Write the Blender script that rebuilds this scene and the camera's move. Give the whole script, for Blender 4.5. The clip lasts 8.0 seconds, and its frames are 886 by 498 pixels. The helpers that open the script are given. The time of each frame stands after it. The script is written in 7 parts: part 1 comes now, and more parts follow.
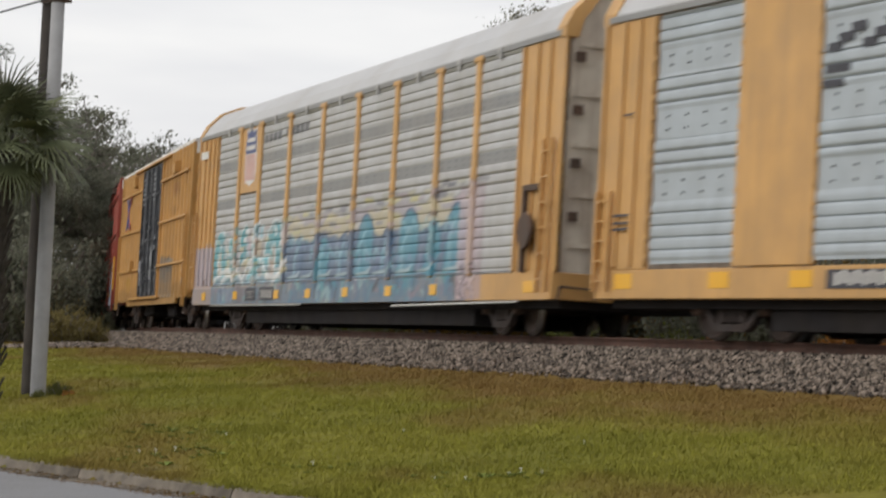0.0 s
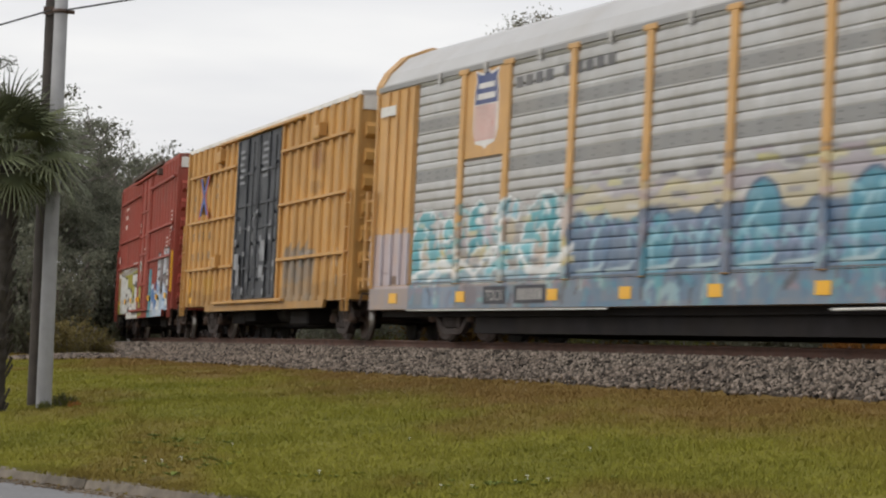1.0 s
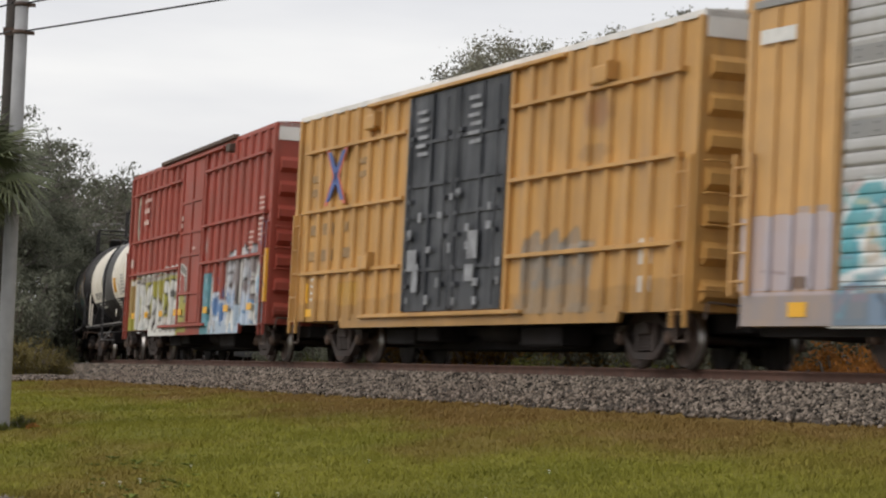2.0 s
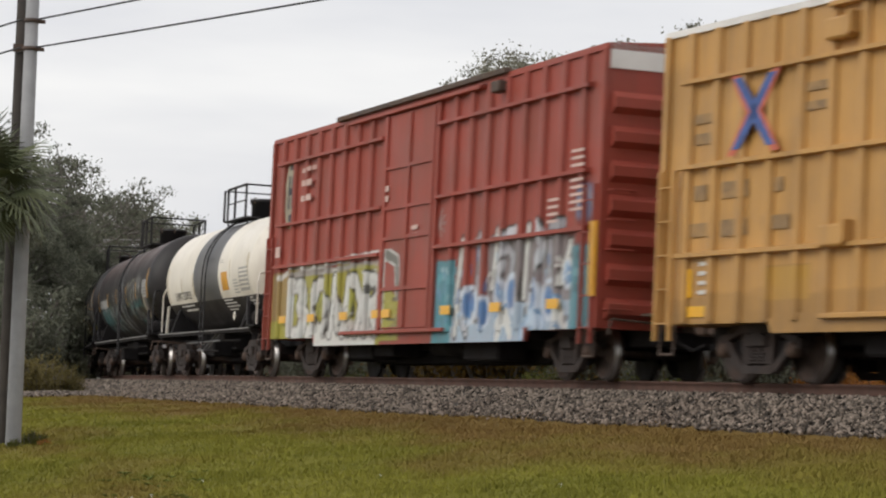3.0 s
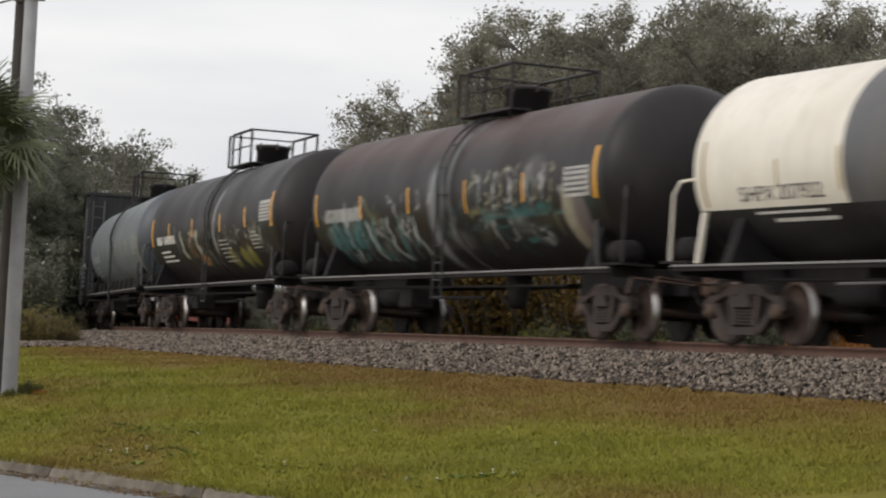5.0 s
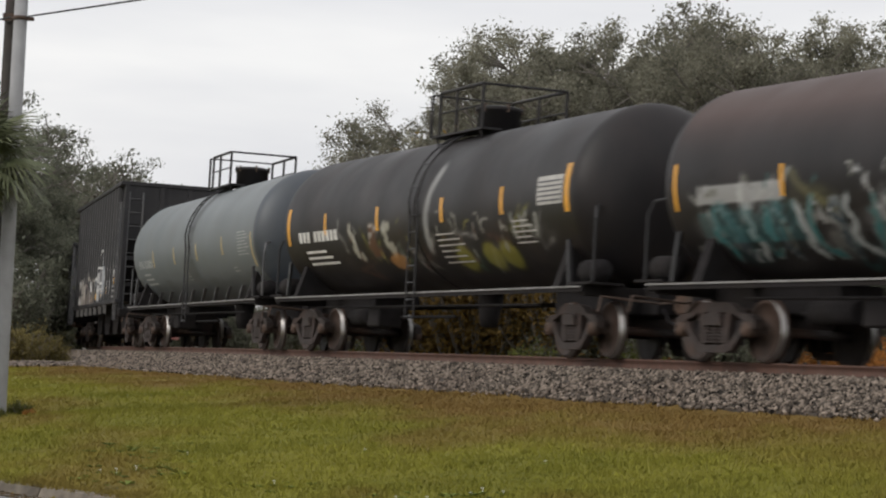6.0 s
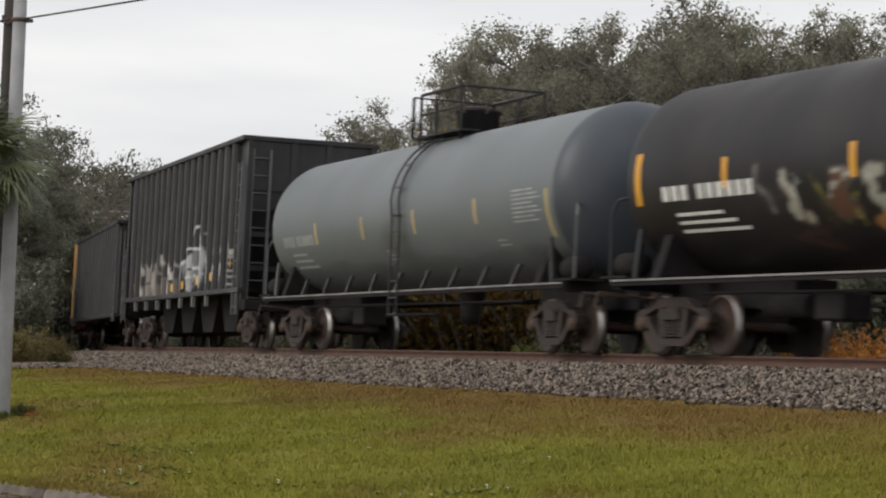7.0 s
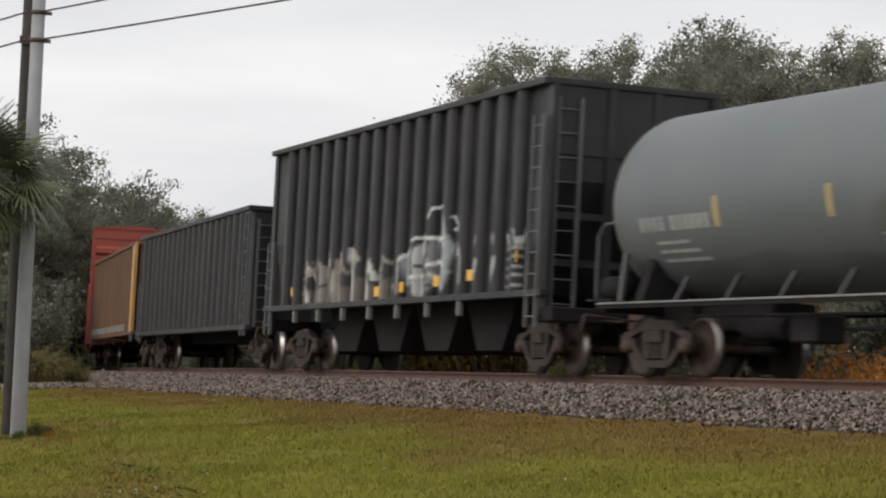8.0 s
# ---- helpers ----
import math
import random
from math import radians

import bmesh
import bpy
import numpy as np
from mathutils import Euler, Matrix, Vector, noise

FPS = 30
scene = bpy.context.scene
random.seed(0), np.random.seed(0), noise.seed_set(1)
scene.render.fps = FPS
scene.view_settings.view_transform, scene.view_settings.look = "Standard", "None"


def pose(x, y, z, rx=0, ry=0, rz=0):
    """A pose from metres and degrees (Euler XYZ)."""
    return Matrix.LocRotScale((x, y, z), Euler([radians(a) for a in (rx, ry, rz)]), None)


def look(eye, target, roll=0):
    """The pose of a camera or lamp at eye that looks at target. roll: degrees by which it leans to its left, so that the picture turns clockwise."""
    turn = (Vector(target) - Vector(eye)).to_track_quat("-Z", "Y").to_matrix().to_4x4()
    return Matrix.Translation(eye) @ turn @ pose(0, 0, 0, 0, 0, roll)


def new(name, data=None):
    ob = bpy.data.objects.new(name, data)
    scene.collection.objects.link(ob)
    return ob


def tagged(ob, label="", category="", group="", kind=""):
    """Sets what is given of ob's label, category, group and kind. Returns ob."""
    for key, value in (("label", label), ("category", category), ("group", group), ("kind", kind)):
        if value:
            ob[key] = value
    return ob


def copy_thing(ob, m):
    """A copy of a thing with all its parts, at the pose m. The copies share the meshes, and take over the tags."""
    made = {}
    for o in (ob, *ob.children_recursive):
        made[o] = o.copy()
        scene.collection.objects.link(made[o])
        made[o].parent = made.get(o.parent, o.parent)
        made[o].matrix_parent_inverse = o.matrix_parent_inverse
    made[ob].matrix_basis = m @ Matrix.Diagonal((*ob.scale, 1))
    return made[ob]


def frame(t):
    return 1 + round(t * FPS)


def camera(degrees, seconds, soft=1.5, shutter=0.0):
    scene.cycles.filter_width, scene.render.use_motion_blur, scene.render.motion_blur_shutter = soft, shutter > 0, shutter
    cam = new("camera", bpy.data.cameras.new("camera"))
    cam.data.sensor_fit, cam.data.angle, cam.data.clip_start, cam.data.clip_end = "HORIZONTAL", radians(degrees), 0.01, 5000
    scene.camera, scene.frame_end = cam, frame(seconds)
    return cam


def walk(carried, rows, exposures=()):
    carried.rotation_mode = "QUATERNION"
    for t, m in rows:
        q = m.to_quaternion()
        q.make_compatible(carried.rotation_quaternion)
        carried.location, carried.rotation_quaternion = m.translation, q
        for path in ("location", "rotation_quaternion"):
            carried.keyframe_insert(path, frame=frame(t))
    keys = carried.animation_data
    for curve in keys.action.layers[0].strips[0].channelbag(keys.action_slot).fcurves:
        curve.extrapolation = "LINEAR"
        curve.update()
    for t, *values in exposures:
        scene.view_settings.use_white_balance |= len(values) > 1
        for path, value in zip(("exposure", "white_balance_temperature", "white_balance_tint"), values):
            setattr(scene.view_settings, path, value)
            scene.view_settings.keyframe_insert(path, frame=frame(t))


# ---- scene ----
# Plan: the eye stands at the origin, 1.5 m over the road; x right, y ahead. The train runs on a
# gentle curve that comes from the far left and passes to the right.
EYE = 1.5
cam = camera(20.5, 8.0, soft=2.1, shutter=0.3)
TURNS = (  # seconds, yaw to the left, pitch up, roll
    (0.0, -0.114, 2.397, 2.605), (0.2, 0.096, 1.910, 2.600), (0.5, 0.137, 2.210, 2.407), (0.7, -0.004, 2.315, 2.150),
    (1.0, 0.000, 2.577, 2.141), (1.2, 0.182, 2.597, 2.080), (1.5, -0.027, 2.828, 2.195), (1.7, -0.932, 2.961, 2.245),
    (2.8, -0.697, 3.465, 2.089), (3.0, -0.662, 3.457, 1.971), (3.2, -0.690, 3.430, 2.090), (3.5, -0.915, 3.356, 2.163),
    (3.8, -0.958, 2.938, 2.276), (4.0, -1.080, 2.974, 2.357), (4.3, -1.205, 2.743, 2.400), (4.5, -1.309, 2.617, 2.563),
    (4.7, -1.268, 2.575, 2.550), (5.0, -0.750, 2.441, 2.870), (5.2, -0.454, 2.597, 2.900), (6.3, -1.286, 3.076, 2.770),
    (6.5, -1.443, 3.230, 2.801), (6.8, -1.440, 2.963, 2.550), (7.0, -0.941, 2.826, 2.096), (7.2, -1.076, 3.279, 1.950),
    (7.5, -0.566, 3.192, 2.168), (7.8, -0.610, 3.208, 2.270), (8.0, -0.541, 3.307, 2.269))


def eye_pose(yaw, pitch, roll):
    y, p = radians(yaw), radians(pitch)
    ahead = Vector((-math.sin(y) * math.cos(p), math.cos(y) * math.cos(p), math.sin(p)))
    level = Vector((math.cos(y), math.sin(y), 0))
    above = level.cross(ahead)
    c, s = math.cos(radians(roll)), math.sin(radians(roll))
    right, up = c * level + s * above, c * above - s * level
    m = Matrix((right, up, -ahead)).transposed().to_4x4()
    m.translation = (0, 0, EYE)
    return m


walk(cam, [(t, eye_pose(a, b, c)) for t, a, b, c in TURNS])

# ---- track curve: s in metres along the line, growing towards the near right
FOOT, HEADING, BEND, SPEED, GAIN, BANK = 51.55, radians(-70.9), 0.0038, 17.017, 0.0559, 0.0127
RAIL_Z = EYE + 0.367


def along(s, n=0.0):
    """Plan place of the point n metres to the camera's side of the track's middle, and the heading there."""
    x, y = math.sin(BEND * s) / BEND, (1 - math.cos(BEND * s)) / BEND
    a, c, d = HEADING + BEND * s, math.cos(HEADING), math.sin(HEADING)
    return c * x - d * y + math.sin(a) * n, FOOT + d * x + c * y - math.cos(a) * n, a


CENTRE = (-math.sin(HEADING) / BEND, FOOT + math.cos(HEADING) / BEND)


def side_of_track(x, y):
    """Metres from the track's middle towards the camera (arrays or numbers)."""
    return np.hypot(x - CENTRE[0], y - CENTRE[1]) - 1 / BEND


def car_pose(s):
    x, y, a = along(s)
    return pose(x, y, RAIL_Z - 0.75 * BANK, -math.degrees(BANK), 0, math.degrees(a))


def run(t):
    return SPEED * t + 0.5 * GAIN * t * t


# ---- light: overcast sky, faint wide sun on the left
world = bpy.data.worlds.new("overcast")
scene.world = world
world.use_nodes = True
wn, wl = world.node_tree.nodes, world.node_tree.links
wn.clear()
w_out = wn.new("ShaderNodeOutputWorld")
w_bg = wn.new("ShaderNodeBackground")
w_sky = wn.new("ShaderNodeTexSky")
w_sky.sky_type, w_sky.sun_disc = "NISHITA", False
w_sky.sun_elevation, w_sky.sun_rotation, w_sky.air_density, w_sky.dust_density = radians(34), radians(248), 1.0, 3.0
w_map, w_geo = wn.new("ShaderNodeMapping"), wn.new("ShaderNodeTexCoord")
w_map.inputs["Scale"].default_value = (1.0, 1.0, 5.0)
w_cloud = wn.new("ShaderNodeTexNoise")
w_cloud.inputs["Scale"].default_value, w_cloud.inputs["Detail"].default_value = 2.6, 5.0
w_ramp = wn.new("ShaderNodeValToRGB")
w_ramp.color_ramp.elements[0].position, w_ramp.color_ramp.elements[0].color = 0.34, (6.9, 6.95, 7.35, 1)
w_ramp.color_ramp.elements[1].position, w_ramp.color_ramp.elements[1].color = 0.62, (9.35, 9.25, 9.15, 1)
w_mix = wn.new("ShaderNodeMix")
w_mix.data_type = "RGBA"
w_mix.inputs["Factor"].default_value = 0.9
wl.new(w_geo.outputs["Generated"], w_map.inputs["Vector"])
wl.new(w_map.outputs["Vector"], w_cloud.inputs["Vector"])
wl.new(w_cloud.outputs["Fac"], w_ramp.inputs["Fac"])
wl.new(w_sky.outputs["Color"], w_mix.inputs["A"])
wl.new(w_ramp.outputs["Color"], w_mix.inputs["B"])
wl.new(w_mix.outputs["Result"], w_bg.inputs["Color"])
w_bg.inputs["Strength"].default_value = 0.108
wl.new(w_bg.outputs["Background"], w_out.inputs["Surface"])
sun = new("sun", bpy.data.lights.new("sun", "SUN"))
sun.data.energy, sun.data.angle, sun.data.color = 1.25, radians(35), (1.0, 0.96, 0.9)
sun.matrix_world = look((-60, -12, 44), (0, 12, 0))
scene.view_settings.exposure = 0.0


# ---- materials
def mat(name, base, rough=0.6, metal=0.0, vary=0.25, grain=8.0, dirt=None, dirt_scale=0.8, dirt_amount=0.35, bump=0.15, bump_scale=40.0,
        streak=0.0, per_object=0.0, island=0.0, spec=0.5):
    """A painted or natural surface: a base colour with grain at two sizes, dirt patches, fine relief and rain streaks."""
    m = bpy.data.materials.new(name)
    m.use_nodes = True
    n, l = m.node_tree.nodes, m.node_tree.links
    b = n["Principled BSDF"]
    b.inputs["Roughness"].default_value, b.inputs["Metallic"].default_value = rough, metal
    b.inputs["Specular IOR Level"].default_value = spec
    co = n.new("ShaderNodeTexCoord")

    def noise_tex(scale, detail=4.0, stretch=None):
        t = n.new("ShaderNodeTexNoise")
        t.inputs["Scale"].default_value, t.inputs["Detail"].default_value = scale, detail
        if stretch:
            mp = n.new("ShaderNodeMapping")
            mp.inputs["Scale"].default_value = stretch
            l.new(co.outputs["Object"], mp.inputs["Vector"])
            l.new(mp.outputs["Vector"], t.inputs["Vector"])
        else:
            l.new(co.outputs["Object"], t.inputs["Vector"])
        return t.outputs["Fac"]

    def mixed(fac, a, c, blend="MIX"):
        x = n.new("ShaderNodeMix")
        x.data_type, x.blend_type = "RGBA", blend
        for sock, v in (("Factor", fac), ("A", a), ("B", c)):
            s = x.inputs[sock]
            if isinstance(v, bpy.types.NodeSocket):
                l.new(v, s)
            else:
                s.default_value = v
        return x.outputs["Result"]

    def ranged(v, a, c, lo, hi):
        r = n.new("ShaderNodeMapRange")
        for k, q in zip(("From Min", "From Max", "To Min", "To Max"), (a, c, lo, hi)):
            r.inputs[k].default_value = q
        l.new(v, r.inputs["Value"])
        return r.outputs["Result"]

    base = (*base, 1)
    dark = tuple(c * (1 - vary) for c in base[:3]) + (1,)
    lite = tuple(min(1, c * (1 + vary * 0.7)) for c in base[:3]) + (1,)
    col = mixed(ranged(noise_tex(grain, 6), 0.3, 0.7, 0, 1), dark, lite)
    if dirt:
        col = mixed(ranged(noise_tex(dirt_scale, 7), 0.45, 0.75, 0, dirt_amount), col, (*dirt, 1))
        if streak:
            col = mixed(ranged(noise_tex(2.0, 5, (3.0, 3.0, 0.22)), 0.48, 0.75, 0, streak), col, (*dirt, 1))
    for node, socket, amount in (("ShaderNodeObjectInfo", "Random", per_object), ("ShaderNodeNewGeometry", "Random Per Island", island)):
        if amount:
            v = n.new(node).outputs[socket]
            g = ranged(v, 0, 1, 1 - amount, 1 + amount)
            hs = n.new("ShaderNodeHueSaturation")
            l.new(g, hs.inputs["Value"])
            l.new(col, hs.inputs["Color"])
            col = hs.outputs["Color"]
    l.new(col, b.inputs["Base Color"])
    if bump:
        bp = n.new("ShaderNodeBump")
        bp.inputs["Strength"].default_value, bp.inputs["Distance"].default_value = bump, 0.02
        l.new(noise_tex(bump_scale, 3), bp.inputs["Height"])
        l.new(bp.outputs["Normal"], b.inputs["Normal"])
    rr = ranged(noise_tex(grain * 0.5, 4), 0.3, 0.7, max(0.05, rough - 0.1), min(1, rough + 0.12))
    l.new(rr, b.inputs["Roughness"])
    return m


RUST, SOOT, DUST = (0.13, 0.06, 0.03), (0.03, 0.027, 0.025), (0.30, 0.26, 0.21)
M = {
    "yellow": mat("yellow_paint", (0.57, 0.325, 0.115), 0.5, vary=0.12, grain=1.5, dirt=(0.30, 0.20, 0.10), dirt_amount=0.35, streak=0.3, bump=0.05),
    "boxyellow": mat("ochre_paint", (0.52, 0.285, 0.085), 0.5, vary=0.10, grain=1.5, dirt=(0.22, 0.13, 0.06), dirt_amount=0.4, streak=0.35, bump=0.05),
    "red": mat("oxide_red_paint", (0.32, 0.06, 0.04), 0.55, vary=0.12, grain=1.2, dirt=(0.16, 0.06, 0.04), dirt_amount=0.45, streak=0.35, bump=0.05),
    "galv": mat("galvanised_panel", (0.465, 0.465, 0.46), 0.45, 0.2, vary=0.14, grain=2.0, dirt=DUST, dirt_amount=0.3, streak=0.25, bump=0.04),
    "galvdark": mat("galvanised_band", (0.27, 0.27, 0.265), 0.5, 0.25, vary=0.12, grain=2.0, dirt=DUST, dirt_amount=0.25, bump=0.04),
    "roofgrey": mat("grey_roof_paint", (0.46, 0.46, 0.46), 0.5, vary=0.08, grain=1.0, dirt=DUST, dirt_amount=0.3, bump=0.03),
    "white": mat("white_paint", (0.80, 0.75, 0.66), 0.42, vary=0.06, grain=1.2, dirt=(0.42, 0.36, 0.28), dirt_amount=0.3, streak=0.25, bump=0.03),
    "black": mat("black_paint", (0.019, 0.0185, 0.0205), 0.5, vary=0.3, grain=1.5, dirt=(0.048, 0.044, 0.046), dirt_amount=0.55, streak=0.45, bump=0.03, spec=0.4),
    "tankblack": mat("weathered_black_shell", (0.017, 0.0155, 0.0165), 0.5, vary=0.25, grain=1.0, dirt=(0.038, 0.029, 0.028), dirt_amount=0.55, streak=0.2, bump=0.02, spec=0.3),
    "tankgrey": mat("grey_shell", (0.130, 0.148, 0.156), 0.5, vary=0.07, grain=0.8, dirt=(0.16, 0.16, 0.15), dirt_amount=0.4, streak=0.25, bump=0.02),
    "band": mat("dark_grey_band", (0.10, 0.10, 0.105), 0.45, vary=0.15, grain=1.2, dirt=DUST, dirt_amount=0.2, bump=0.02),
    "steel": mat("dirty_steel", (0.085, 0.058, 0.045), 0.7, 0.1, vary=0.35, grain=5, dirt=RUST, dirt_amount=0.6, bump=0.2),
    "truck": mat("rusty_cast_steel", (0.040, 0.030, 0.027), 0.8, 0.0, vary=0.45, grain=7, dirt=(0.095, 0.055, 0.042), dirt_amount=0.6, dirt_scale=2.0, bump=0.3),
    "wheel": mat("wheel_steel", (0.040, 0.032, 0.029), 0.65, 0.2, vary=0.3, grain=6, dirt=RUST, dirt_amount=0.5, bump=0.15),
    "tread": mat("polished_tread", (0.40, 0.39, 0.38), 0.3, 0.9, vary=0.2, grain=6, dirt=RUST, dirt_amount=0.3, bump=0.0),
    "under": mat("sooty_underframe", (0.022, 0.020, 0.021), 0.9, vary=0.3, grain=4, dirt=(0.032, 0.026, 0.02), dirt_amount=0.5, bump=0.15, spec=0.15),
    "railside": mat("rusty_rail", (0.105, 0.055, 0.04), 0.75, 0.2, vary=0.3, grain=6, dirt=(0.10, 0.05, 0.035), bump=0.2),
    "tie": mat("weathered_tie", (0.10, 0.075, 0.055), 0.9, vary=0.35, grain=6, dirt=SOOT, dirt_amount=0.5, bump=0.4, per_object=0.3),
    "stone": mat("ballast_stone", (0.172, 0.142, 0.116), 0.9, vary=0.3, grain=12, dirt=(0.15, 0.11, 0.09), dirt_amount=0.45, dirt_scale=0.6, bump=0.2, island=0.95, spec=0.2),
    "bed": mat("ballast_bed", (0.05, 0.040, 0.032), 0.95, vary=0.4, grain=14, dirt=(0.07, 0.05, 0.04), dirt_amount=0.5, bump=0.8, bump_scale=16),
    "asphalt": mat("worn_asphalt", (0.20, 0.20, 0.205), 0.9, vary=0.2, grain=30, dirt=(0.13, 0.125, 0.12), dirt_amount=0.4, bump=0.3, bump_scale=120),
    "concrete": mat("kerb_concrete", (0.17, 0.145, 0.115), 0.9, vary=0.35, grain=8, dirt=(0.05, 0.04, 0.028), dirt_scale=1.1, dirt_amount=0.95, bump=0.4),
    "pole": mat("concrete_pole", (0.33, 0.33, 0.335), 0.85, vary=0.12, grain=5, dirt=(0.20, 0.20, 0.19), dirt_amount=0.4, streak=0.3, bump=0.15),
    "wood": mat("creosoted_wood", (0.050, 0.042, 0.036), 0.9, vary=0.35, grain=4, dirt=SOOT, dirt_amount=0.5, bump=0.4),
    "wire": mat("dark_cable", (0.03, 0.03, 0.032), 0.6, bump=0.0),
    "reflect": mat("yellow_reflector", (0.80, 0.42, 0.02), 0.35, vary=0.06, grain=3, dirt=(0.4, 0.25, 0.05), dirt_amount=0.25, bump=0.0),
    "decal": mat("white_stencil", (0.66, 0.65, 0.62), 0.6, vary=0.15, grain=6, dirt=(0.3, 0.28, 0.25), dirt_amount=0.4, bump=0.0),
    "decaldark": mat("dark_stencil", (0.05, 0.05, 0.06), 0.6, vary=0.2, grain=6, bump=0.0),
}


# ---- mesh helpers
def box(bm, x0, x1, y0, y1, z0, z1, bevel=0.0):
    v = [bm.verts.new((x, y, z)) for z in (z0, z1) for y in (y0, y1) for x in (x0, x1)]
    f = [bm.faces.new([v[i] for i in q]) for q in ((0, 2, 3, 1), (4, 5, 7, 6), (0, 1, 5, 4), (2, 6, 7, 3), (0, 4, 6, 2), (1, 3, 7, 5))]
    if bevel:
        edges = list({e for q in f for e in q.edges})
        bmesh.ops.bevel(bm, geom=edges, offset=bevel, segments=1, affect="EDGES")
    return bm


def prism(bm, outline, axis, a, b):
    """A solid with the given outline (pairs) drawn out along the axis 'x', 'y' or 'z' from a to b."""
    def at(p, q):
        return {"x": (q, p[0], p[1]), "y": (p[0], q, p[1]), "z": (p[0], p[1], q)}[axis]
    lo, hi = [bm.verts.new(at(p, a)) for p in outline], [bm.verts.new(at(p, b)) for p in outline]
    bm.faces.new(lo[::-1]), bm.faces.new(hi)
    for i in range(len(outline)):
        j = (i + 1) % len(outline)
        bm.faces.new((lo[i], lo[j], hi[j], hi[i]))
    return bm


def rod(bm, p, q, r, sides=6):
    p, q = Vector(p), Vector(q)
    d = (q - p).normalized()
    u = d.orthogonal().normalized()
    w = d.cross(u)
    rings = [[bm.verts.new(c + (u * math.cos(t) + w * math.sin(t)) * r) for t in [2 * math.pi * i / sides for i in range(sides)]] for c in (p, q)]
    for i in range(sides):
        j = (i + 1) % sides
        bm.faces.new((rings[0][i], rings[0][j], rings[1][j], rings[1][i]))
    bm.faces.new(rings[0][::-1]), bm.faces.new(rings[1])
    return bm


def pipe(bm, points, r, sides=6):
    for a, b in zip(points, points[1:]):
        rod(bm, a, b, r, sides)
    return bm


def lathe(bm, profile, axis="y", centre=(0, 0, 0), sides=24, smooth=True):
    """Rings of (place along the axis, radius), capped at both ends."""
    rings = []
    for a, r in profile:
        ring = []
        for i in range(sides):
            t = 2 * math.pi * i / sides
            c, s = r * math.cos(t), r * math.sin(t)
            p = {"x": (a, c, s), "y": (c, a, s), "z": (c, s, a)}[axis]
            ring.append(bm.verts.new(Vector(p) + Vector(centre)))
        rings.append(ring)
    for p, q in zip(rings, rings[1:]):
        for i in range(sides):
            j = (i + 1) % sides
            f = bm.faces.new((p[i], p[j], q[j], q[i]))
            f.smooth = smooth
    bm.faces.new(rings[0]), bm.faces.new(rings[-1])
    return bm


def mesh_of(name, bm, material):
    bmesh.ops.recalc_face_normals(bm, faces=bm.faces)
    me = bpy.data.meshes.new(name)
    bm.to_mesh(me)
    bm.free()
    for m in material if isinstance(material, (list, tuple)) else [material]:
        me.materials.append(m)
    return me


def part(name, bm, material, parent, label=""):
    ob = new(name, mesh_of(name, bm, material))
    ob.parent = parent
    return tagged(ob, label)


def pieces(name, bm, material, parent, label=""):
    """Links each separate piece of a bmesh as a part of its own."""
    todo, made = set(bm.verts), []
    while todo:
        seed_ = todo.pop()
        isle, stack = {seed_}, [seed_]
        while stack:
            for e in stack.pop().link_edges:
                for v in e.verts:
                    if v not in isle:
                        isle.add(v)
                        stack.append(v)
        todo -= isle
        made.append(isle)
    for isle in sorted(made, key=lambda g: tuple(round(c, 4) for c in min((v.co for v in g), key=lambda c: (c.x, c.y, c.z)))):
        b = bmesh.new()
        index = {v: b.verts.new(v.co) for v in isle}
        for f in {f for v in isle for f in v.link_faces}:
            g = b.faces.new([index[v] for v in f.verts])
            g.smooth = f.smooth
        part(name, b, material, parent, label)
    bm.free()


def raw_mesh(name, verts, faces, material, smooth=False):
    """A mesh from arrays: verts (n, 3) and faces (m, k), all of one size k."""
    me = bpy.data.meshes.new(name)
    verts, faces = np.asarray(verts, np.float32), np.asarray(faces, np.int32)
    me.vertices.add(len(verts))
    me.vertices.foreach_set("co", verts.ravel())
    me.loops.add(faces.size)
    me.loops.foreach_set("vertex_index", faces.ravel())
    me.polygons.add(len(faces))
    me.polygons.foreach_set("loop_start", np.arange(0, faces.size, faces.shape[1], dtype=np.int32))
    me.polygons.foreach_set("loop_total", np.full(len(faces), faces.shape[1], np.int32))
    me.update(calc_edges=True)
    me.validate()
    if smooth:
        me.polygons.foreach_set("use_smooth", np.ones(len(faces), bool))
    me.materials.append(material)
    return me


# ---- ground: a road at the camera's side, a kerb, a lawn that rises to the ballast, rough land beyond
KERB_P, KERB_D = np.array((-2.7, 24.4)), np.array((-0.596, 0.803))   # a point on the kerb's face and its way
KERB_N = np.array((0.803, 0.596))                                    # towards the lawn
TOE = 3.15


def past_kerb(x, y):
    return (x - KERB_P[0]) * KERB_N[0] + (y - KERB_P[1]) * KERB_N[1]


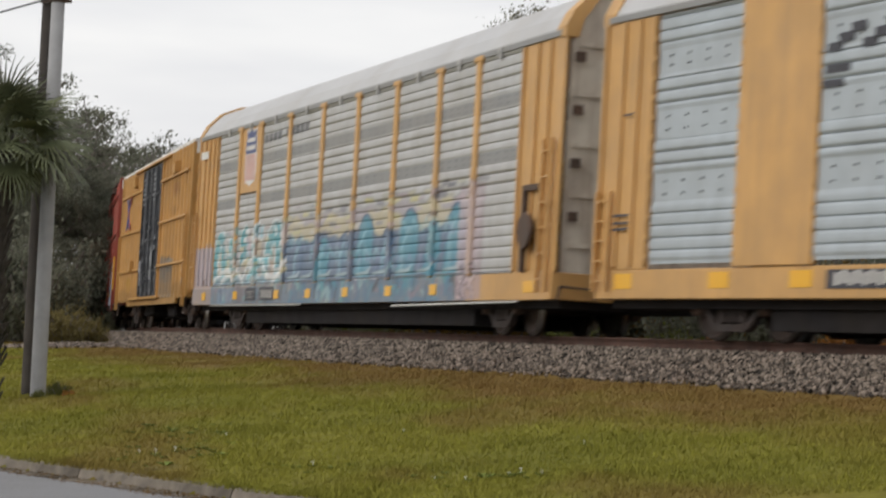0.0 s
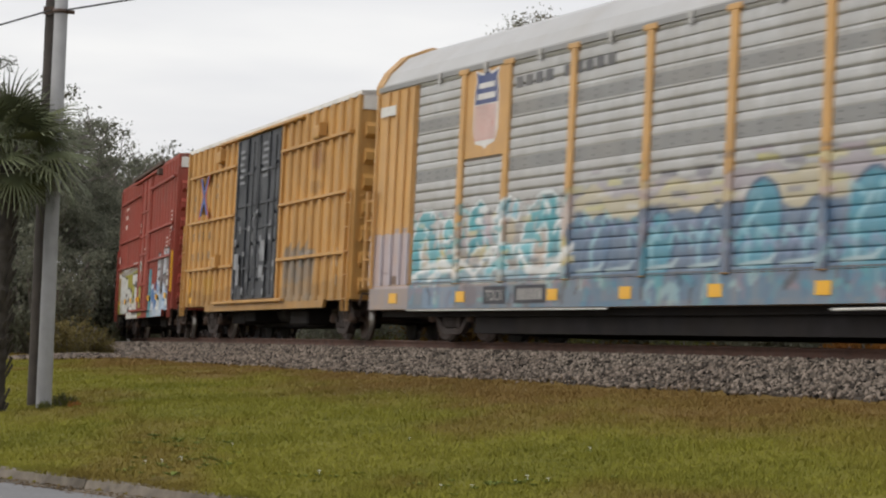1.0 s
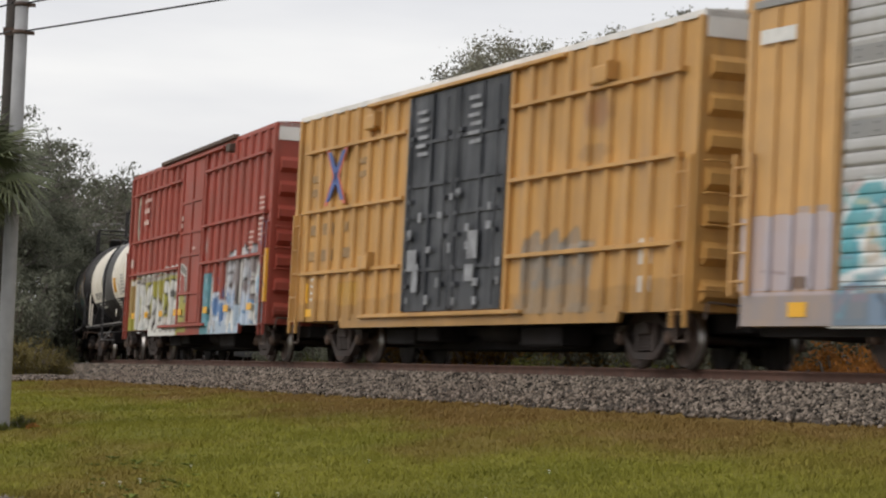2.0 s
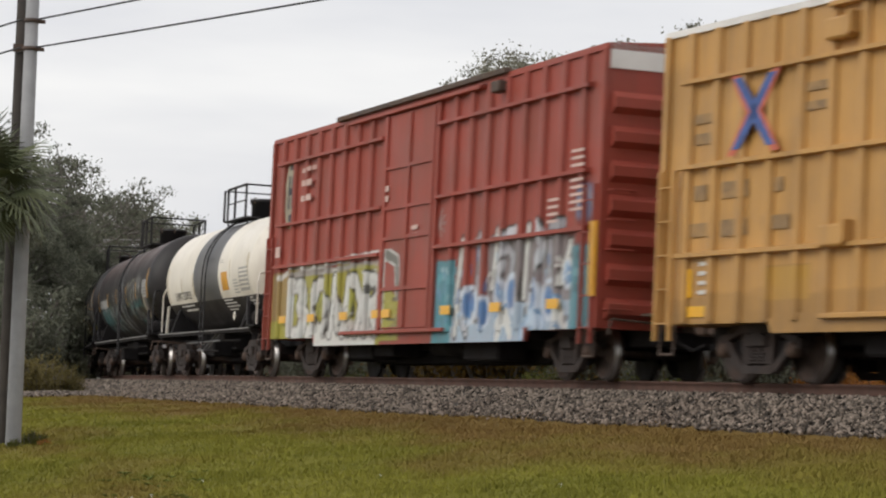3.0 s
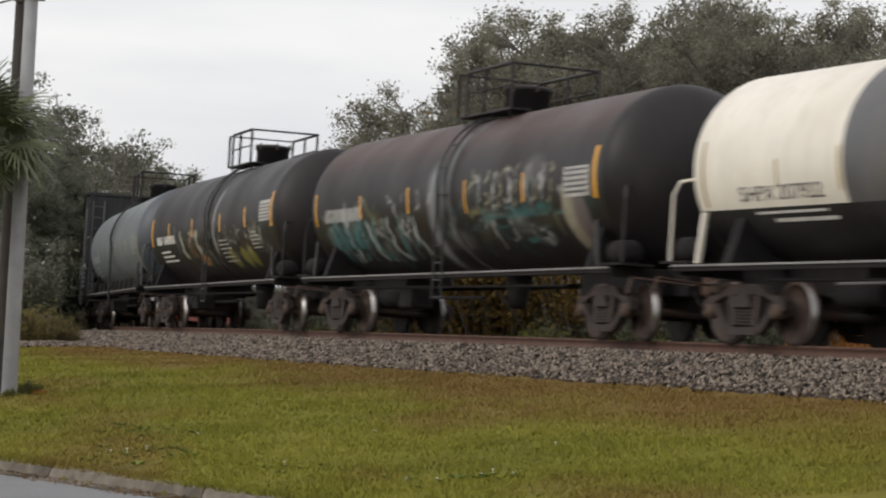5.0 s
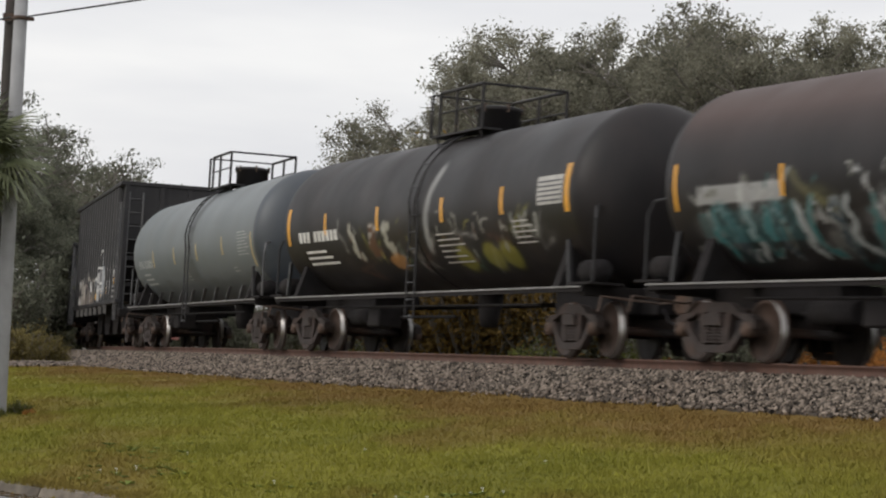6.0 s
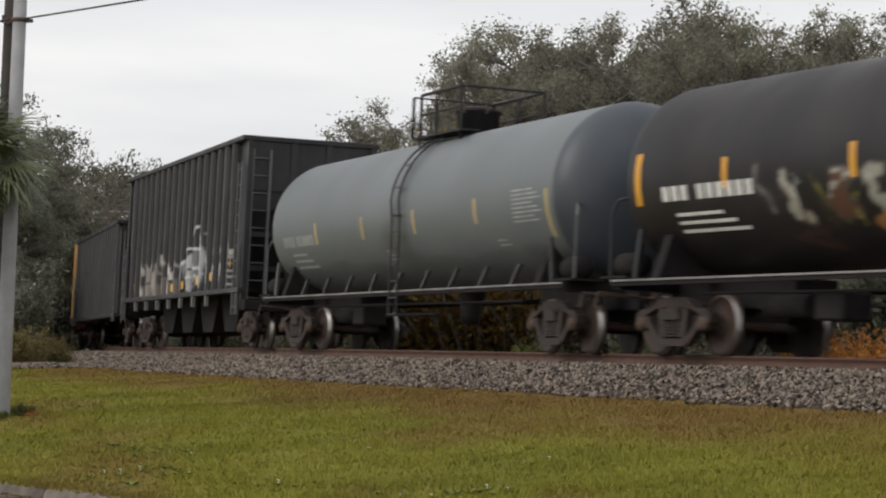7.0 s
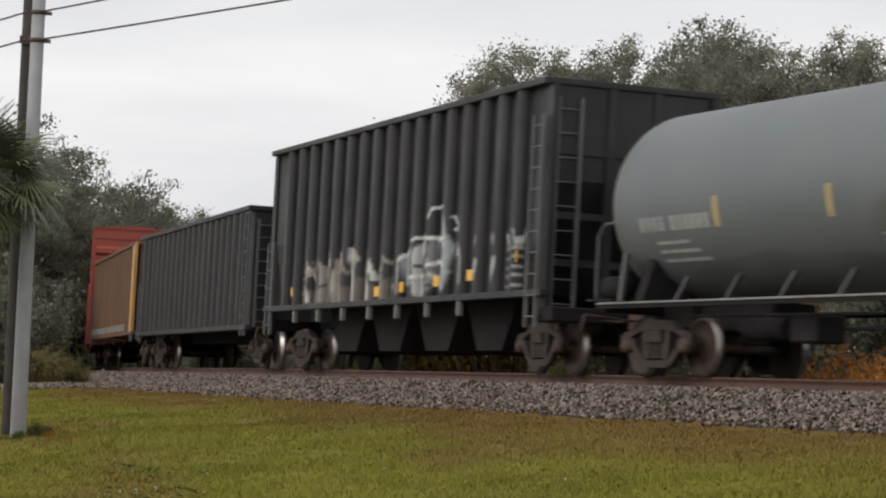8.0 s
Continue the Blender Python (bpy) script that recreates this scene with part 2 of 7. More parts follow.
def land_z(x, y):
    """Height of the lawn, the bed and the land behind (arrays)."""
    q, k = side_of_track(x, y), past_kerb(x, y)
    toe_z = RAIL_Z - 0.68
    to_toe = np.maximum(q - TOE, 0.0)
    u = np.clip(k / np.maximum(k + to_toe, 0.01), 0, 1)
    lawn = 0.12 + (toe_z - 0.12) * u
    bed = np.interp(np.abs(q), (0, 1.75, 2.15, TOE), (RAIL_Z - 0.2, RAIL_Z - 0.21, RAIL_Z - 0.30, toe_z))
    back = toe_z - 0.15 * np.clip((-q - TOE) / 4, 0, 1)
    z = np.where(q > TOE, lawn, np.where(q > -TOE, bed, back))
    return np.where(k < 0.02, -0.3, z)


def grid_mesh(name, xs, ys, material, ripple=0.0):
    gx, gy = np.meshgrid(xs, ys)
    k = past_kerb(gx, gy)
    shift = np.where(np.abs(k - 0.06) < 0.36, 0.12 - k, 0.0)
    gx, gy = gx + KERB_N[0] * shift, gy + KERB_N[1] * shift
    gz = land_z(gx, gy)
    if ripple:
        rnd = np.array([noise.noise(Vector((a * 0.6, b * 0.35, 0))) for a, b in zip(gx.ravel(), gy.ravel())]).reshape(gx.shape)
        gz = gz + np.where((side_of_track(gx, gy) > TOE) & (past_kerb(gx, gy) > 0.3), rnd * ripple, 0)
    n, m = len(xs), len(ys)
    i = (np.arange(m - 1)[:, None] * n + np.arange(n - 1)[None]).ravel()
    return raw_mesh(name, np.stack([gx, gy, gz], -1).reshape(-1, 3), np.stack([i, i + 1, i + 1 + n, i + n], -1), material, True)


def lawn_material(name, green, tan, grain):
    """Grass: green to tan by wide patches and by how dry the ground is there."""
    m = mat(name, green, 0.95, vary=0.24, grain=grain, dirt=(0.095, 0.105, 0.015), dirt_scale=0.32, dirt_amount=0.5, bump=0.6, bump_scale=25, island=0.12 if "blade" in name else 0.0, spec=0.15)
    n, l = m.node_tree.nodes, m.node_tree.links
    bs = n["Principled BSDF"]
    old = bs.inputs["Base Color"].links[0].from_socket
    at = n.new("ShaderNodeVertexColor")
    at.layer_name = "dry"
    x = n.new("ShaderNodeMix")
    x.data_type = "RGBA"
    l.new(at.outputs["Color"], x.inputs["Factor"])
    l.new(old, x.inputs["A"])
    x.inputs["B"].default_value = (*tan, 1)
    l.new(x.outputs["Result"], bs.inputs["Base Color"])
    return m


def dryness(x, y):
    """0 fresh, 1 straw: rising towards the ballast, in uneven patches."""
    q = side_of_track(x, y)
    rough_ = np.array([noise.noise(Vector((a * 0.45, b * 0.22, 3.0))) for a, b in zip(x, y)])
    fine = np.array([noise.noise(Vector((a * 1.7, b * 0.8, 9.0))) for a, b in zip(x, y)])
    d = np.clip(1.3 - (q - TOE) / 3.4 + 0.7 * rough_ + 0.35 * fine, 0, 1) * 0.95
    return np.clip(np.maximum(d, np.clip(rough_ * 1.5 - 0.05 + 0.4 * fine, 0, 0.6)), 0, 1)


def give_dry(me):
    co = np.empty(len(me.vertices) * 3, np.float32)
    me.vertices.foreach_get("co", co)
    co = co.reshape(-1, 3).astype(float)
    d = dryness(co[:, 0], co[:, 1])
    me.color_attributes.new("dry", "FLOAT_COLOR", "POINT").data.foreach_set("color", np.stack([d, d, d, np.ones_like(d)], -1).astype(np.float32).ravel())


M["lawn"] = lawn_material("mown_grass", (0.165, 0.154, 0.020), (0.158, 0.100, 0.030), 9)
M["blade"] = lawn_material("grass_blade", (0.228, 0.220, 0.036), (0.200, 0.128, 0.044), 4)
spread = np.concatenate([np.linspace(-900, -60, 15), np.linspace(-40, -20, 11), np.arange(-18, 22, 0.4), np.linspace(22, 50, 12), np.linspace(70, 900, 15)])
reach = np.concatenate([np.linspace(-300, 0, 8), np.arange(4, 60, 0.4), np.arange(60, 140, 0.8), np.linspace(145, 260, 20), np.linspace(300, 1500, 12)])
ground = tagged(new("ground", grid_mesh("ground", spread, reach, M["lawn"], 0.05)), "lawn of short green and tan grass rising to the track", "lawn", kind="structure")
give_dry(ground.data)

# road sheet and kerb
bm = bmesh.new()
a, b = KERB_P - KERB_D * 120, KERB_P + KERB_D * 160
c, d = b - KERB_N * 40, a - KERB_N * 40
bm.faces.new([bm.verts.new((p[0] - 0.3 * KERB_N[0], p[1] - 0.3 * KERB_N[1], 0.0)) for p in (a, b, c, d)])
road = tagged(new("road", mesh_of("road", bm, M["asphalt"])), "pale worn asphalt road beside the lawn", "road", kind="structure")


def kerb_pieces():
    base = new("kerb")
    tagged(base, "low stained concrete kerb between road and lawn", "kerb", kind="structure")
    ang = math.atan2(KERB_D[1], KERB_D[0])
    b2 = bmesh.new()
    prism(b2, [(-0.30, -0.1), (0.16, -0.1), (0.16, 0.125), (0.02, 0.135), (-0.03, 0.11), (-0.06, 0.02), (-0.30, 0.012)], "x", -1.49, 1.49)
    me = mesh_of("kerb_stone", b2, M["concrete"])
    for i in range(-6, 9):
        p = KERB_P + KERB_D * (3.0 * i)
        ob = new("kerb_stone", me)
        ob.parent = base
        ob.matrix_basis = pose(p[0], p[1], 0, 0, 0, math.degrees(ang)) @ pose(0, 0, 0, 0, 0, 180)
    return base


kerb_pieces()


# ---- the track
def swept(name, profile, s0, s1, step, material, z=0.0):
    """A profile of (side, height over the rail's top) swept along the track."""
    ss = np.arange(s0, s1 + step, step)
    v, k = [], len(profile)
    for s in ss:
        for n, h in profile:
            x, y, _ = along(s, n)
            v.append((x, y, RAIL_Z + h))
    f = []
    for i in range(len(ss) - 1):
        for j in range(k):
            f.append((i * k + j, (i + 1) * k + j, (i + 1) * k + (j + 1) % k, i * k + (j + 1) % k))
    return raw_mesh(name, v, f, material, False)


def build_track():
    base = tagged(new("railway_track"), "rusty steel rails on timber ties in grey ballast", "track", kind="structure")
    prof = [(-0.036, 0), (0.036, 0), (0.036, -0.035), (0.012, -0.05), (0.012, -0.14), (0.07, -0.155), (0.07, -0.17), (-0.07, -0.17), (-0.07, -0.155), (-0.012, -0.14), (-0.012, -0.05), (-0.036, -0.035)]
    for off in (0.755, -0.755):
        drop = 0.0 if off > 0 else -0.02
        ob = new("rail", swept("rail", [(off + a, h + drop) for a, h in prof], -230, 45, 1.0, M["railside"]))
        ob.parent = base
    return base


track = build_track()


# ---- painting on sheet metal: a small raster in metres, read into the colours of a mesh's points
class Canvas:
    def __init__(self, x0, x1, z0, z1, res=0.025):
        self.x0, self.z0, self.res = x0, z0, res
        self.w, self.h = int((x1 - x0) / res) + 2, int((z1 - z0) / res) + 2
        self.px = np.zeros((self.h, self.w, 4), np.float32)
        self.gx, self.gz = np.meshgrid(x0 + np.arange(self.w) * res, z0 + np.arange(self.h) * res)

    def lay(self, mask, colour, alpha=1.0):
        a = np.clip(mask, 0, 1)[..., None] * alpha
        self.px[..., :3] = self.px[..., :3] * (1 - a) + np.array(colour, np.float32) * a
        self.px[..., 3:] = np.maximum(self.px[..., 3:], a)

    def line(self, pts, width, colour, alpha=1.0, soft=0.02):
        r = width / 2 + soft
        i0, i1 = (max(0, int((f(p[1] for p in pts) + s * r - self.z0) / self.res) + (s > 0) * 2) for f, s in ((min, -1), (max, 1)))
        j0, j1 = (max(0, int((f(p[0] for p in pts) + s * r - self.x0) / self.res) + (s > 0) * 2) for f, s in ((min, -1), (max, 1)))
        gx, gz, px = self.gx[i0:i1, j0:j1], self.gz[i0:i1, j0:j1], self.px[i0:i1, j0:j1]
        d = np.full(gx.shape, 9.0, np.float32)
        for (ax, az), (bx, bz) in zip(pts, pts[1:]):
            vx, vz = bx - ax, bz - az
            u = np.clip(((gx - ax) * vx + (gz - az) * vz) / max(vx * vx + vz * vz, 1e-9), 0, 1)
            d = np.minimum(d, np.hypot(gx - ax - u * vx, gz - az - u * vz))
        a = np.clip((width / 2 - d) / soft + 0.5, 0, 1)[..., None] * alpha
        px[..., :3] = px[..., :3] * (1 - a) + np.array(colour, np.float32) * a
        px[..., 3:] = np.maximum(px[..., 3:], a)

    def tangle(self, x0, x1, z0, z1, count, tints, seed, width=(0.05, 0.14), reach=0.35):
        """Many short bent strokes laid over one another."""
        rnd = random.Random(seed)
        for i in range(count):
            x, z = rnd.uniform(x0, x1), rnd.uniform(z0, z1)
            t = rnd.uniform(0.9, 2.2) if rnd.random() < 0.7 else rnd.uniform(0, 3.1)
            l, k = rnd.uniform(0.4, 1.0) * reach, rnd.uniform(-0.6, 0.6)
            pts = [(x + l * u * math.cos(t + k * u * 2), min(z1 + 0.1, z + l * u * math.sin(t + k * u * 2))) for u in (0, 0.35, 0.7, 1.0)]
            self.line(pts, rnd.uniform(*width), tints[rnd.randrange(len(tints))], rnd.uniform(0.7, 0.95))

    def blob(self, x, z, rx, rz, colour, alpha=1.0, soft=0.08):
        d = np.hypot((self.gx - x) / rx, (self.gz - z) / rz)
        self.lay((1 - d) / soft + 0.5, colour, alpha)

    def rect(self, x0, x1, z0, z1, colour, alpha=1.0):
        self.lay(((self.gx >= x0) & (self.gx <= x1) & (self.gz >= z0) & (self.gz <= z1)).astype(np.float32), colour, alpha)

    def wavy(self, x0, x1, z0, top, swing, wave, colour, alpha=1.0, seed=0.0):
        """A field with a lumpy upper edge."""
        edge = top + swing * (np.sin(self.gx * wave + seed) * 0.6 + np.sin(self.gx * wave * 2.3 + seed * 2) * 0.4)
        self.lay(np.clip((edge - self.gz) / 0.06 + 0.5, 0, 1) * ((self.gx >= x0) & (self.gx <= x1) & (self.gz >= z0)), colour, alpha)

    def scrawl(self, x0, x1, z0, z1, count, fill, edge, lite, seed, thick=0.2):
        """A row of bulging, looping sprayed strokes that spell nothing: an edge, a fill and a gleam."""
        rnd = random.Random(seed)
        step, high = (x1 - x0) / count, z1 - z0
        jobs = []
        for i in range(count):
            cx = x0 + (i + 0.5) * step
            lean = rnd.uniform(-0.25, 0.3)
            p = [(cx + step * rnd.uniform(-0.5, 0.5) + lean * (k / 5) * step, z0 + high * min(1, max(0, k / 5 + rnd.uniform(-0.12, 0.12)))) for k in range(6)]
            if i % 2:
                p += [(cx + step * rnd.uniform(0.2, 0.6), z0 + high * rnd.uniform(0.55, 0.9)), (cx + step * rnd.uniform(-0.3, 0.3), z0 + high * rnd.uniform(0.1, 0.4))]
            for _ in range(2):
                q = [p[0]]
                for (ax, az), (bx, bz) in zip(p, p[1:]):
                    q += [(ax * 0.75 + bx * 0.25, az * 0.75 + bz * 0.25), (ax * 0.25 + bx * 0.75, az * 0.25 + bz * 0.75)]
                p = q + [p[-1]]
            jobs.append(p)
        for p in jobs:
            self.line(p, thick * 1.7, edge)
        for i, p in enumerate(jobs):
            self.line(p, thick, fill[i % len(fill)])
            n = len(p) // 2
            self.line([(a - thick * 0.2, c + thick * 0.15) for a, c in p[n:n + 8]], thick * 0.22, lite, 0.8)

    def fat(self, strokes, width, fill, edge, rim=0.07, shade=None):
        """Bulging sprayed strokes: first every rim, then every fill, then a darker lower flank."""
        for p in strokes:
            self.line(p, width + 2 * rim, edge)
        for i, p in enumerate(strokes):
            self.line(p, width, fill[i % len(fill)], 0.97, 0.03)
        for p in strokes if shade else ():
            self.line([(x + width * 0.22, z - width * 0.12) for x, z in p], width * 0.3, shade, 0.55, 0.06)

    def dashes(self, x0, x1, z0, z1, count, tints, seed, long=0.4, high=0.06):
        """Short level chips of paint, as where a stroke crosses pressed ridges."""
        rnd = random.Random(seed)
        for i in range(count):
            x, z, l = rnd.uniform(x0, x1), rnd.uniform(z0, z1), long * rnd.uniform(0.4, 1.2)
            self.line([(x, z), (x + l, z + rnd.uniform(-0.02, 0.02))], high * rnd.uniform(0.6, 1.4), tints[i % len(tints)], rnd.uniform(0.5, 0.95))

    def fade(self, amount=0.25, scale=3.0, seed=7.0):
        """Wears the paint unevenly."""
        g = np.array([[noise.noise(Vector((x * scale, z * scale, seed))) for x in self.gx[0, ::8]] for z in self.gz[::8, 0]])
        g = np.kron(g, np.ones((8, 8)))[:self.h, :self.w]
        self.px[..., 3] *= np.clip(1 - amount + amount * 2 * g, 0, 1)

    def onto(self, me, x_of, z_of):
        """Gives each point of the mesh the colour at its place."""
        co = np.empty(len(me.vertices) * 3, np.float32)
        me.vertices.foreach_get("co", co)
        co = co.reshape(-1, 3)
        i = np.round((z_of(co) - self.z0) / self.res).astype(int)
        j = np.round((x_of(co) - self.x0) / self.res).astype(int)
        ok = (i >= 0) & (j >= 0) & (i < self.h) & (j < self.w)
        out = np.zeros((len(co), 4), np.float32)
        out[ok] = self.px[i[ok], j[ok]]
        me.color_attributes.new("paint", "FLOAT_COLOR", "POINT").data.foreach_set("color", out.ravel())


def sprayed(name, source):
    """The same sheet metal with sprayed paint laid over it."""
    m = source.copy()
    m.name = name
    n, l = m.node_tree.nodes, m.node_tree.links
    b = n["Principled BSDF"]
    old = b.inputs["Base Color"].links[0].from_socket
    at = n.new("ShaderNodeVertexColor")
    at.layer_name = "paint"
    x = n.new("ShaderNodeMix")
    x.data_type = "RGBA"
    l.new(at.outputs["Alpha"], x.inputs["Factor"])
    l.new(old, x.inputs["A"])
    l.new(at.outputs["Color"], x.inputs["B"])
    l.new(x.outputs["Result"], b.inputs["Base Color"])
    return m


def sheet(name, xs, zs, y_of, material):
    """A wall sheet as a grid in x and z whose depth is y_of(z)."""
    gx, gz = np.meshgrid(xs, zs)
    gy = np.broadcast_to(np.array([y_of(z) for z in zs])[:, None], gx.shape)
    n, m = len(xs), len(zs)
    i = (np.arange(m - 1)[:, None] * n + np.arange(n - 1)[None]).ravel()
    return raw_mesh(name, np.stack([gx, gy, gz], -1).reshape(-1, 3), np.stack([i, i + 1, i + 1 + n, i + n], -1), material)


def rib_mesh(x, foot, face, y, deep, z0, z1, material, canvas=None, rows=100):
    """A hat-shaped upright stiffener at x, with paint on its flanks too."""
    prof = [(x - foot, y), (x - foot, y), (x - face, y - deep), (x - face / 3, y - deep), (x + face / 3, y - deep), (x + face, y - deep), (x + foot * 0.95, y - deep * 0.4), (x + foot, y)]
    zs = np.linspace(z0, z1, rows)
    v = np.array([[(a, b, z) for a, b in prof] for z in zs]).reshape(-1, 3)
    n = len(prof)
    i = (np.arange(rows - 1)[:, None] * n + np.arange(n - 1)[None]).ravel()
    me = raw_mesh("rib", v, np.stack([i, i + 1, i + 1 + n, i + n], -1), material)
    if canvas:
        canvas.onto(me, lambda q: q[:, 0], lambda q: q[:, 2])
    return me


def hang(name, me, parent, m=None, label=""):
    ob = new(name, me)
    ob.parent = parent
    if m is not None:
        ob.matrix_basis = m
    return tagged(ob, label)


# ---- the train: each car's origin lies over its middle at the rail's top, x ahead, the camera on its -y side
CARS, WHEELS = [], []
WHEEL_R = 0.457


def car(name, label, category, s):
    ob = tagged(new(name), label, category, group="cars of the freight train")
    CARS.append((ob, s))
    return ob


def bogie_meshes():
    out = {}
    b = bmesh.new()
    prism(b, [(-1.07, 0.48), (-0.99, 0.48), (-0.96, 0.57), (-0.80, 0.57), (-0.76, 0.60), (-0.42, 0.71), (0.42, 0.71), (0.76, 0.60), (0.80, 0.57), (0.96, 0.57), (0.99, 0.48), (1.07, 0.48),
              (1.06, 0.61), (0.95, 0.68), (0.66, 0.70), (0.44, 0.83), (0.30, 0.86), (-0.30, 0.86), (-0.44, 0.83), (-0.66, 0.70), (-0.95, 0.68), (-1.06, 0.61)], "y", -0.075, 0.075)
    for s in (-1, 1):
        prism(b, [(s * 0.80, 0.58), (s * 0.71, 0.58), (s * 0.66, 0.48), (s * 0.40, 0.25), (s * 0.33, 0.20), (s * 0.36, 0.12), (s * 0.48, 0.17), (s * 0.77, 0.44)], "y", -0.07, 0.07)
        prism(b, [(s * 0.29, 0.72), (s * 0.42, 0.72), (s * 0.36, 0.2), (s * 0.27, 0.2)], "y", -0.068, 0.068)
    prism(b, [(-0.40, 0.12), (0.40, 0.12), (0.37, 0.23), (-0.37, 0.23)], "y", -0.08, 0.08)
    prism(b, [(-0.26, 0.52), (0.26, 0.52), (0.22, 0.66), (0.10, 0.70), (-0.10, 0.70), (-0.22, 0.66)], "y", -0.13, 0.05)
    out["frame"] = mesh_of("side_frame", b, M["truck"])
    b = bmesh.new()   # dark plate added to stand in for the shade inside the openings
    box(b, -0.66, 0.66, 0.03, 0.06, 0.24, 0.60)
    out["shade_back"] = mesh_of("shade_plate", b, M["under"])
    b = bmesh.new()
    coil = []
    for i in range(7):
        coil += [(0.25 + i * 0.05, 0.06), (0.27 + i * 0.05, 0.085), (0.29 + i * 0.05, 0.06)]
    lathe(b, coil, "z", sides=10)
    out["spring"] = mesh_of("spring", b, M["truck"])
    b = bmesh.new()
    box(b, -0.17, 0.17, -1.12, 1.12, 0.52, 0.80, 0.02)
    lathe(b, [(0.78, 0.22), (0.9, 0.2)], "z", sides=14)
    out["bolster"] = mesh_of("bogie", b, M["truck"])
    b = bmesh.new()
    lathe(b, [(-0.06, 0.02), (-0.05, 0.11), (0.1, 0.11), (0.12, 0.09)], "y", sides=14)
    for k in range(3):
        t = 2 * math.pi * k / 3
        box(b, 0.06 * math.cos(t) - 0.015, 0.06 * math.cos(t) + 0.015, -0.075, -0.05, 0.06 * math.sin(t) - 0.015, 0.06 * math.sin(t) + 0.015)
    out["cap"] = mesh_of("bearing_cap", b, M["steel"])
    b = bmesh.new()
    R = WHEEL_R
    for side in (-1, 1):
        prof = [(0.70, R + 0.026), (0.735, R + 0.02), (0.748, R), (0.835, R - 0.006), (0.84, R - 0.05), (0.80, R - 0.07), (0.785, 0.2), (0.83, 0.15), (0.84, 0.09), (0.86, 0.05)]
        prof = [(0.69, 0.12), (0.70, R - 0.06)] + prof
        n0 = len(b.faces)
        lathe(b, [(a * side, r) for a, r in prof], "y", sides=32)
        b.faces.ensure_lookup_table()
        for f in b.faces[n0:]:
            c = f.calc_center_median()
            if math.hypot(c.x, c.z) > R - 0.012 and abs(c.y) > 0.76 and abs(c.y) < 0.82:
                f.material_index = 1
    lathe(b, [(-1.05, 0.075), (1.05, 0.075)], "y", sides=10)
    out["wheels"] = mesh_of("wheelset", b, [M["wheel"], M["tread"]])
    return out


BOGIE = bogie_meshes()


def bogie(parent, x, turn=0.0, mate=1):
    bo = hang("bogie", BOGIE["bolster"], parent, pose(x, 0, 0, 0, 0, turn), "rusty cast-steel bogie")
    for y in (-1.05, 1.05):
        hang("side_frame", BOGIE["frame"], bo, pose(0, y, 0))
        hang("shade_plate", BOGIE["shade_back"], bo, pose(0, y, 0, 0, 0, 0 if y < 0 else 180))
        for dx in (-0.2, 0.0, 0.2):
            hang("spring", BOGIE["spring"], bo, pose(dx, y - (0.02 if y < 0 else -0.02), 0))
        for dx in (-0.89, 0.89):
            hang("bearing_cap", BOGIE["cap"], bo, pose(dx, y - (0.07 if y < 0 else -0.07), WHEEL_R, 0, 0, 0 if y < 0 else 180))
    for dx in (-0.89, 0.89):
        w = hang("wheelset", BOGIE["wheels"], bo, pose(dx, 0, WHEEL_R))
        WHEELS.append((w, dx))
    return bo


def coupler(parent, x, way):
    b = bmesh.new()
    box(b, min(x, x + way * 0.75), max(x, x + way * 0.75), -0.09, 0.09, 0.80, 1.0, 0.02)
    box(b, min(x + way * 0.6, x + way * 0.9), max(x + way * 0.6, x + way * 0.9), -0.17, 0.17, 0.74, 1.06, 0.03)
    part("coupler", b, M["steel"], parent, "rusty knuckle coupler")
    b = bmesh.new()
    pipe(b, [(x, -0.25, 0.85), (x + way * 0.3, -0.27, 0.62), (x + way * 0.65, -0.2, 0.5), (x + way * 0.85, -0.1, 0.6)], 0.025)
    part("brake_hose", b, M["under"], parent)


def cut_lever(parent, x, way, z=0.95):
    b = bmesh.new()
    pipe(b, [(x + way * 0.12, -1.45, z - 0.25), (x + way * 0.12, -1.40, z), (x + way * 0.2, -0.4, z - 0.05), (x + way * 0.5, -0.1, z)], 0.02)
    part("uncoupling_lever", b, M["steel"], parent)


def ladder(parent, x, y, z0, z1, width, rungs, material, face="y", label=""):
    """Grab irons between two stiles on a wall that faces -y ('y') or +x ('x')."""
    top = new("ladder", mesh_of("ladder", ladder_stiles(x, y, z0, z1, width, face), material))
    top.parent = parent
    b = bmesh.new()
    if face == "y":
        pipe(b, [(-width / 2, 0.06, 0), (-width / 2, 0, 0), (width / 2, 0, 0), (width / 2, 0.06, 0)], 0.014, 5)
    else:
        pipe(b, [(-0.06, -width / 2, 0), (0, -width / 2, 0), (0, width / 2, 0), (-0.06, width / 2, 0)], 0.014, 5)
    me = mesh_of("rung", b, material)
    for i in range(rungs):
        z = z0 + (z1 - z0) * (i + 0.5) / rungs
        hang("rung", me, top, pose(x, y, z))
    return top


def ladder_stiles(x, y, z0, z1, width, face):
    b = bmesh.new()
    for s in (-1, 1):
        if face == "y":
            box(b, x + s * width / 2 - 0.03, x + s * width / 2 + 0.03, y - 0.01, y + 0.05, z0, z1)
        else:
            box(b, x - 0.05, x + 0.01, y + s * width / 2 - 0.03, y + s * width / 2 + 0.03, z0, z1)
    return b


REFLECTOR = {}


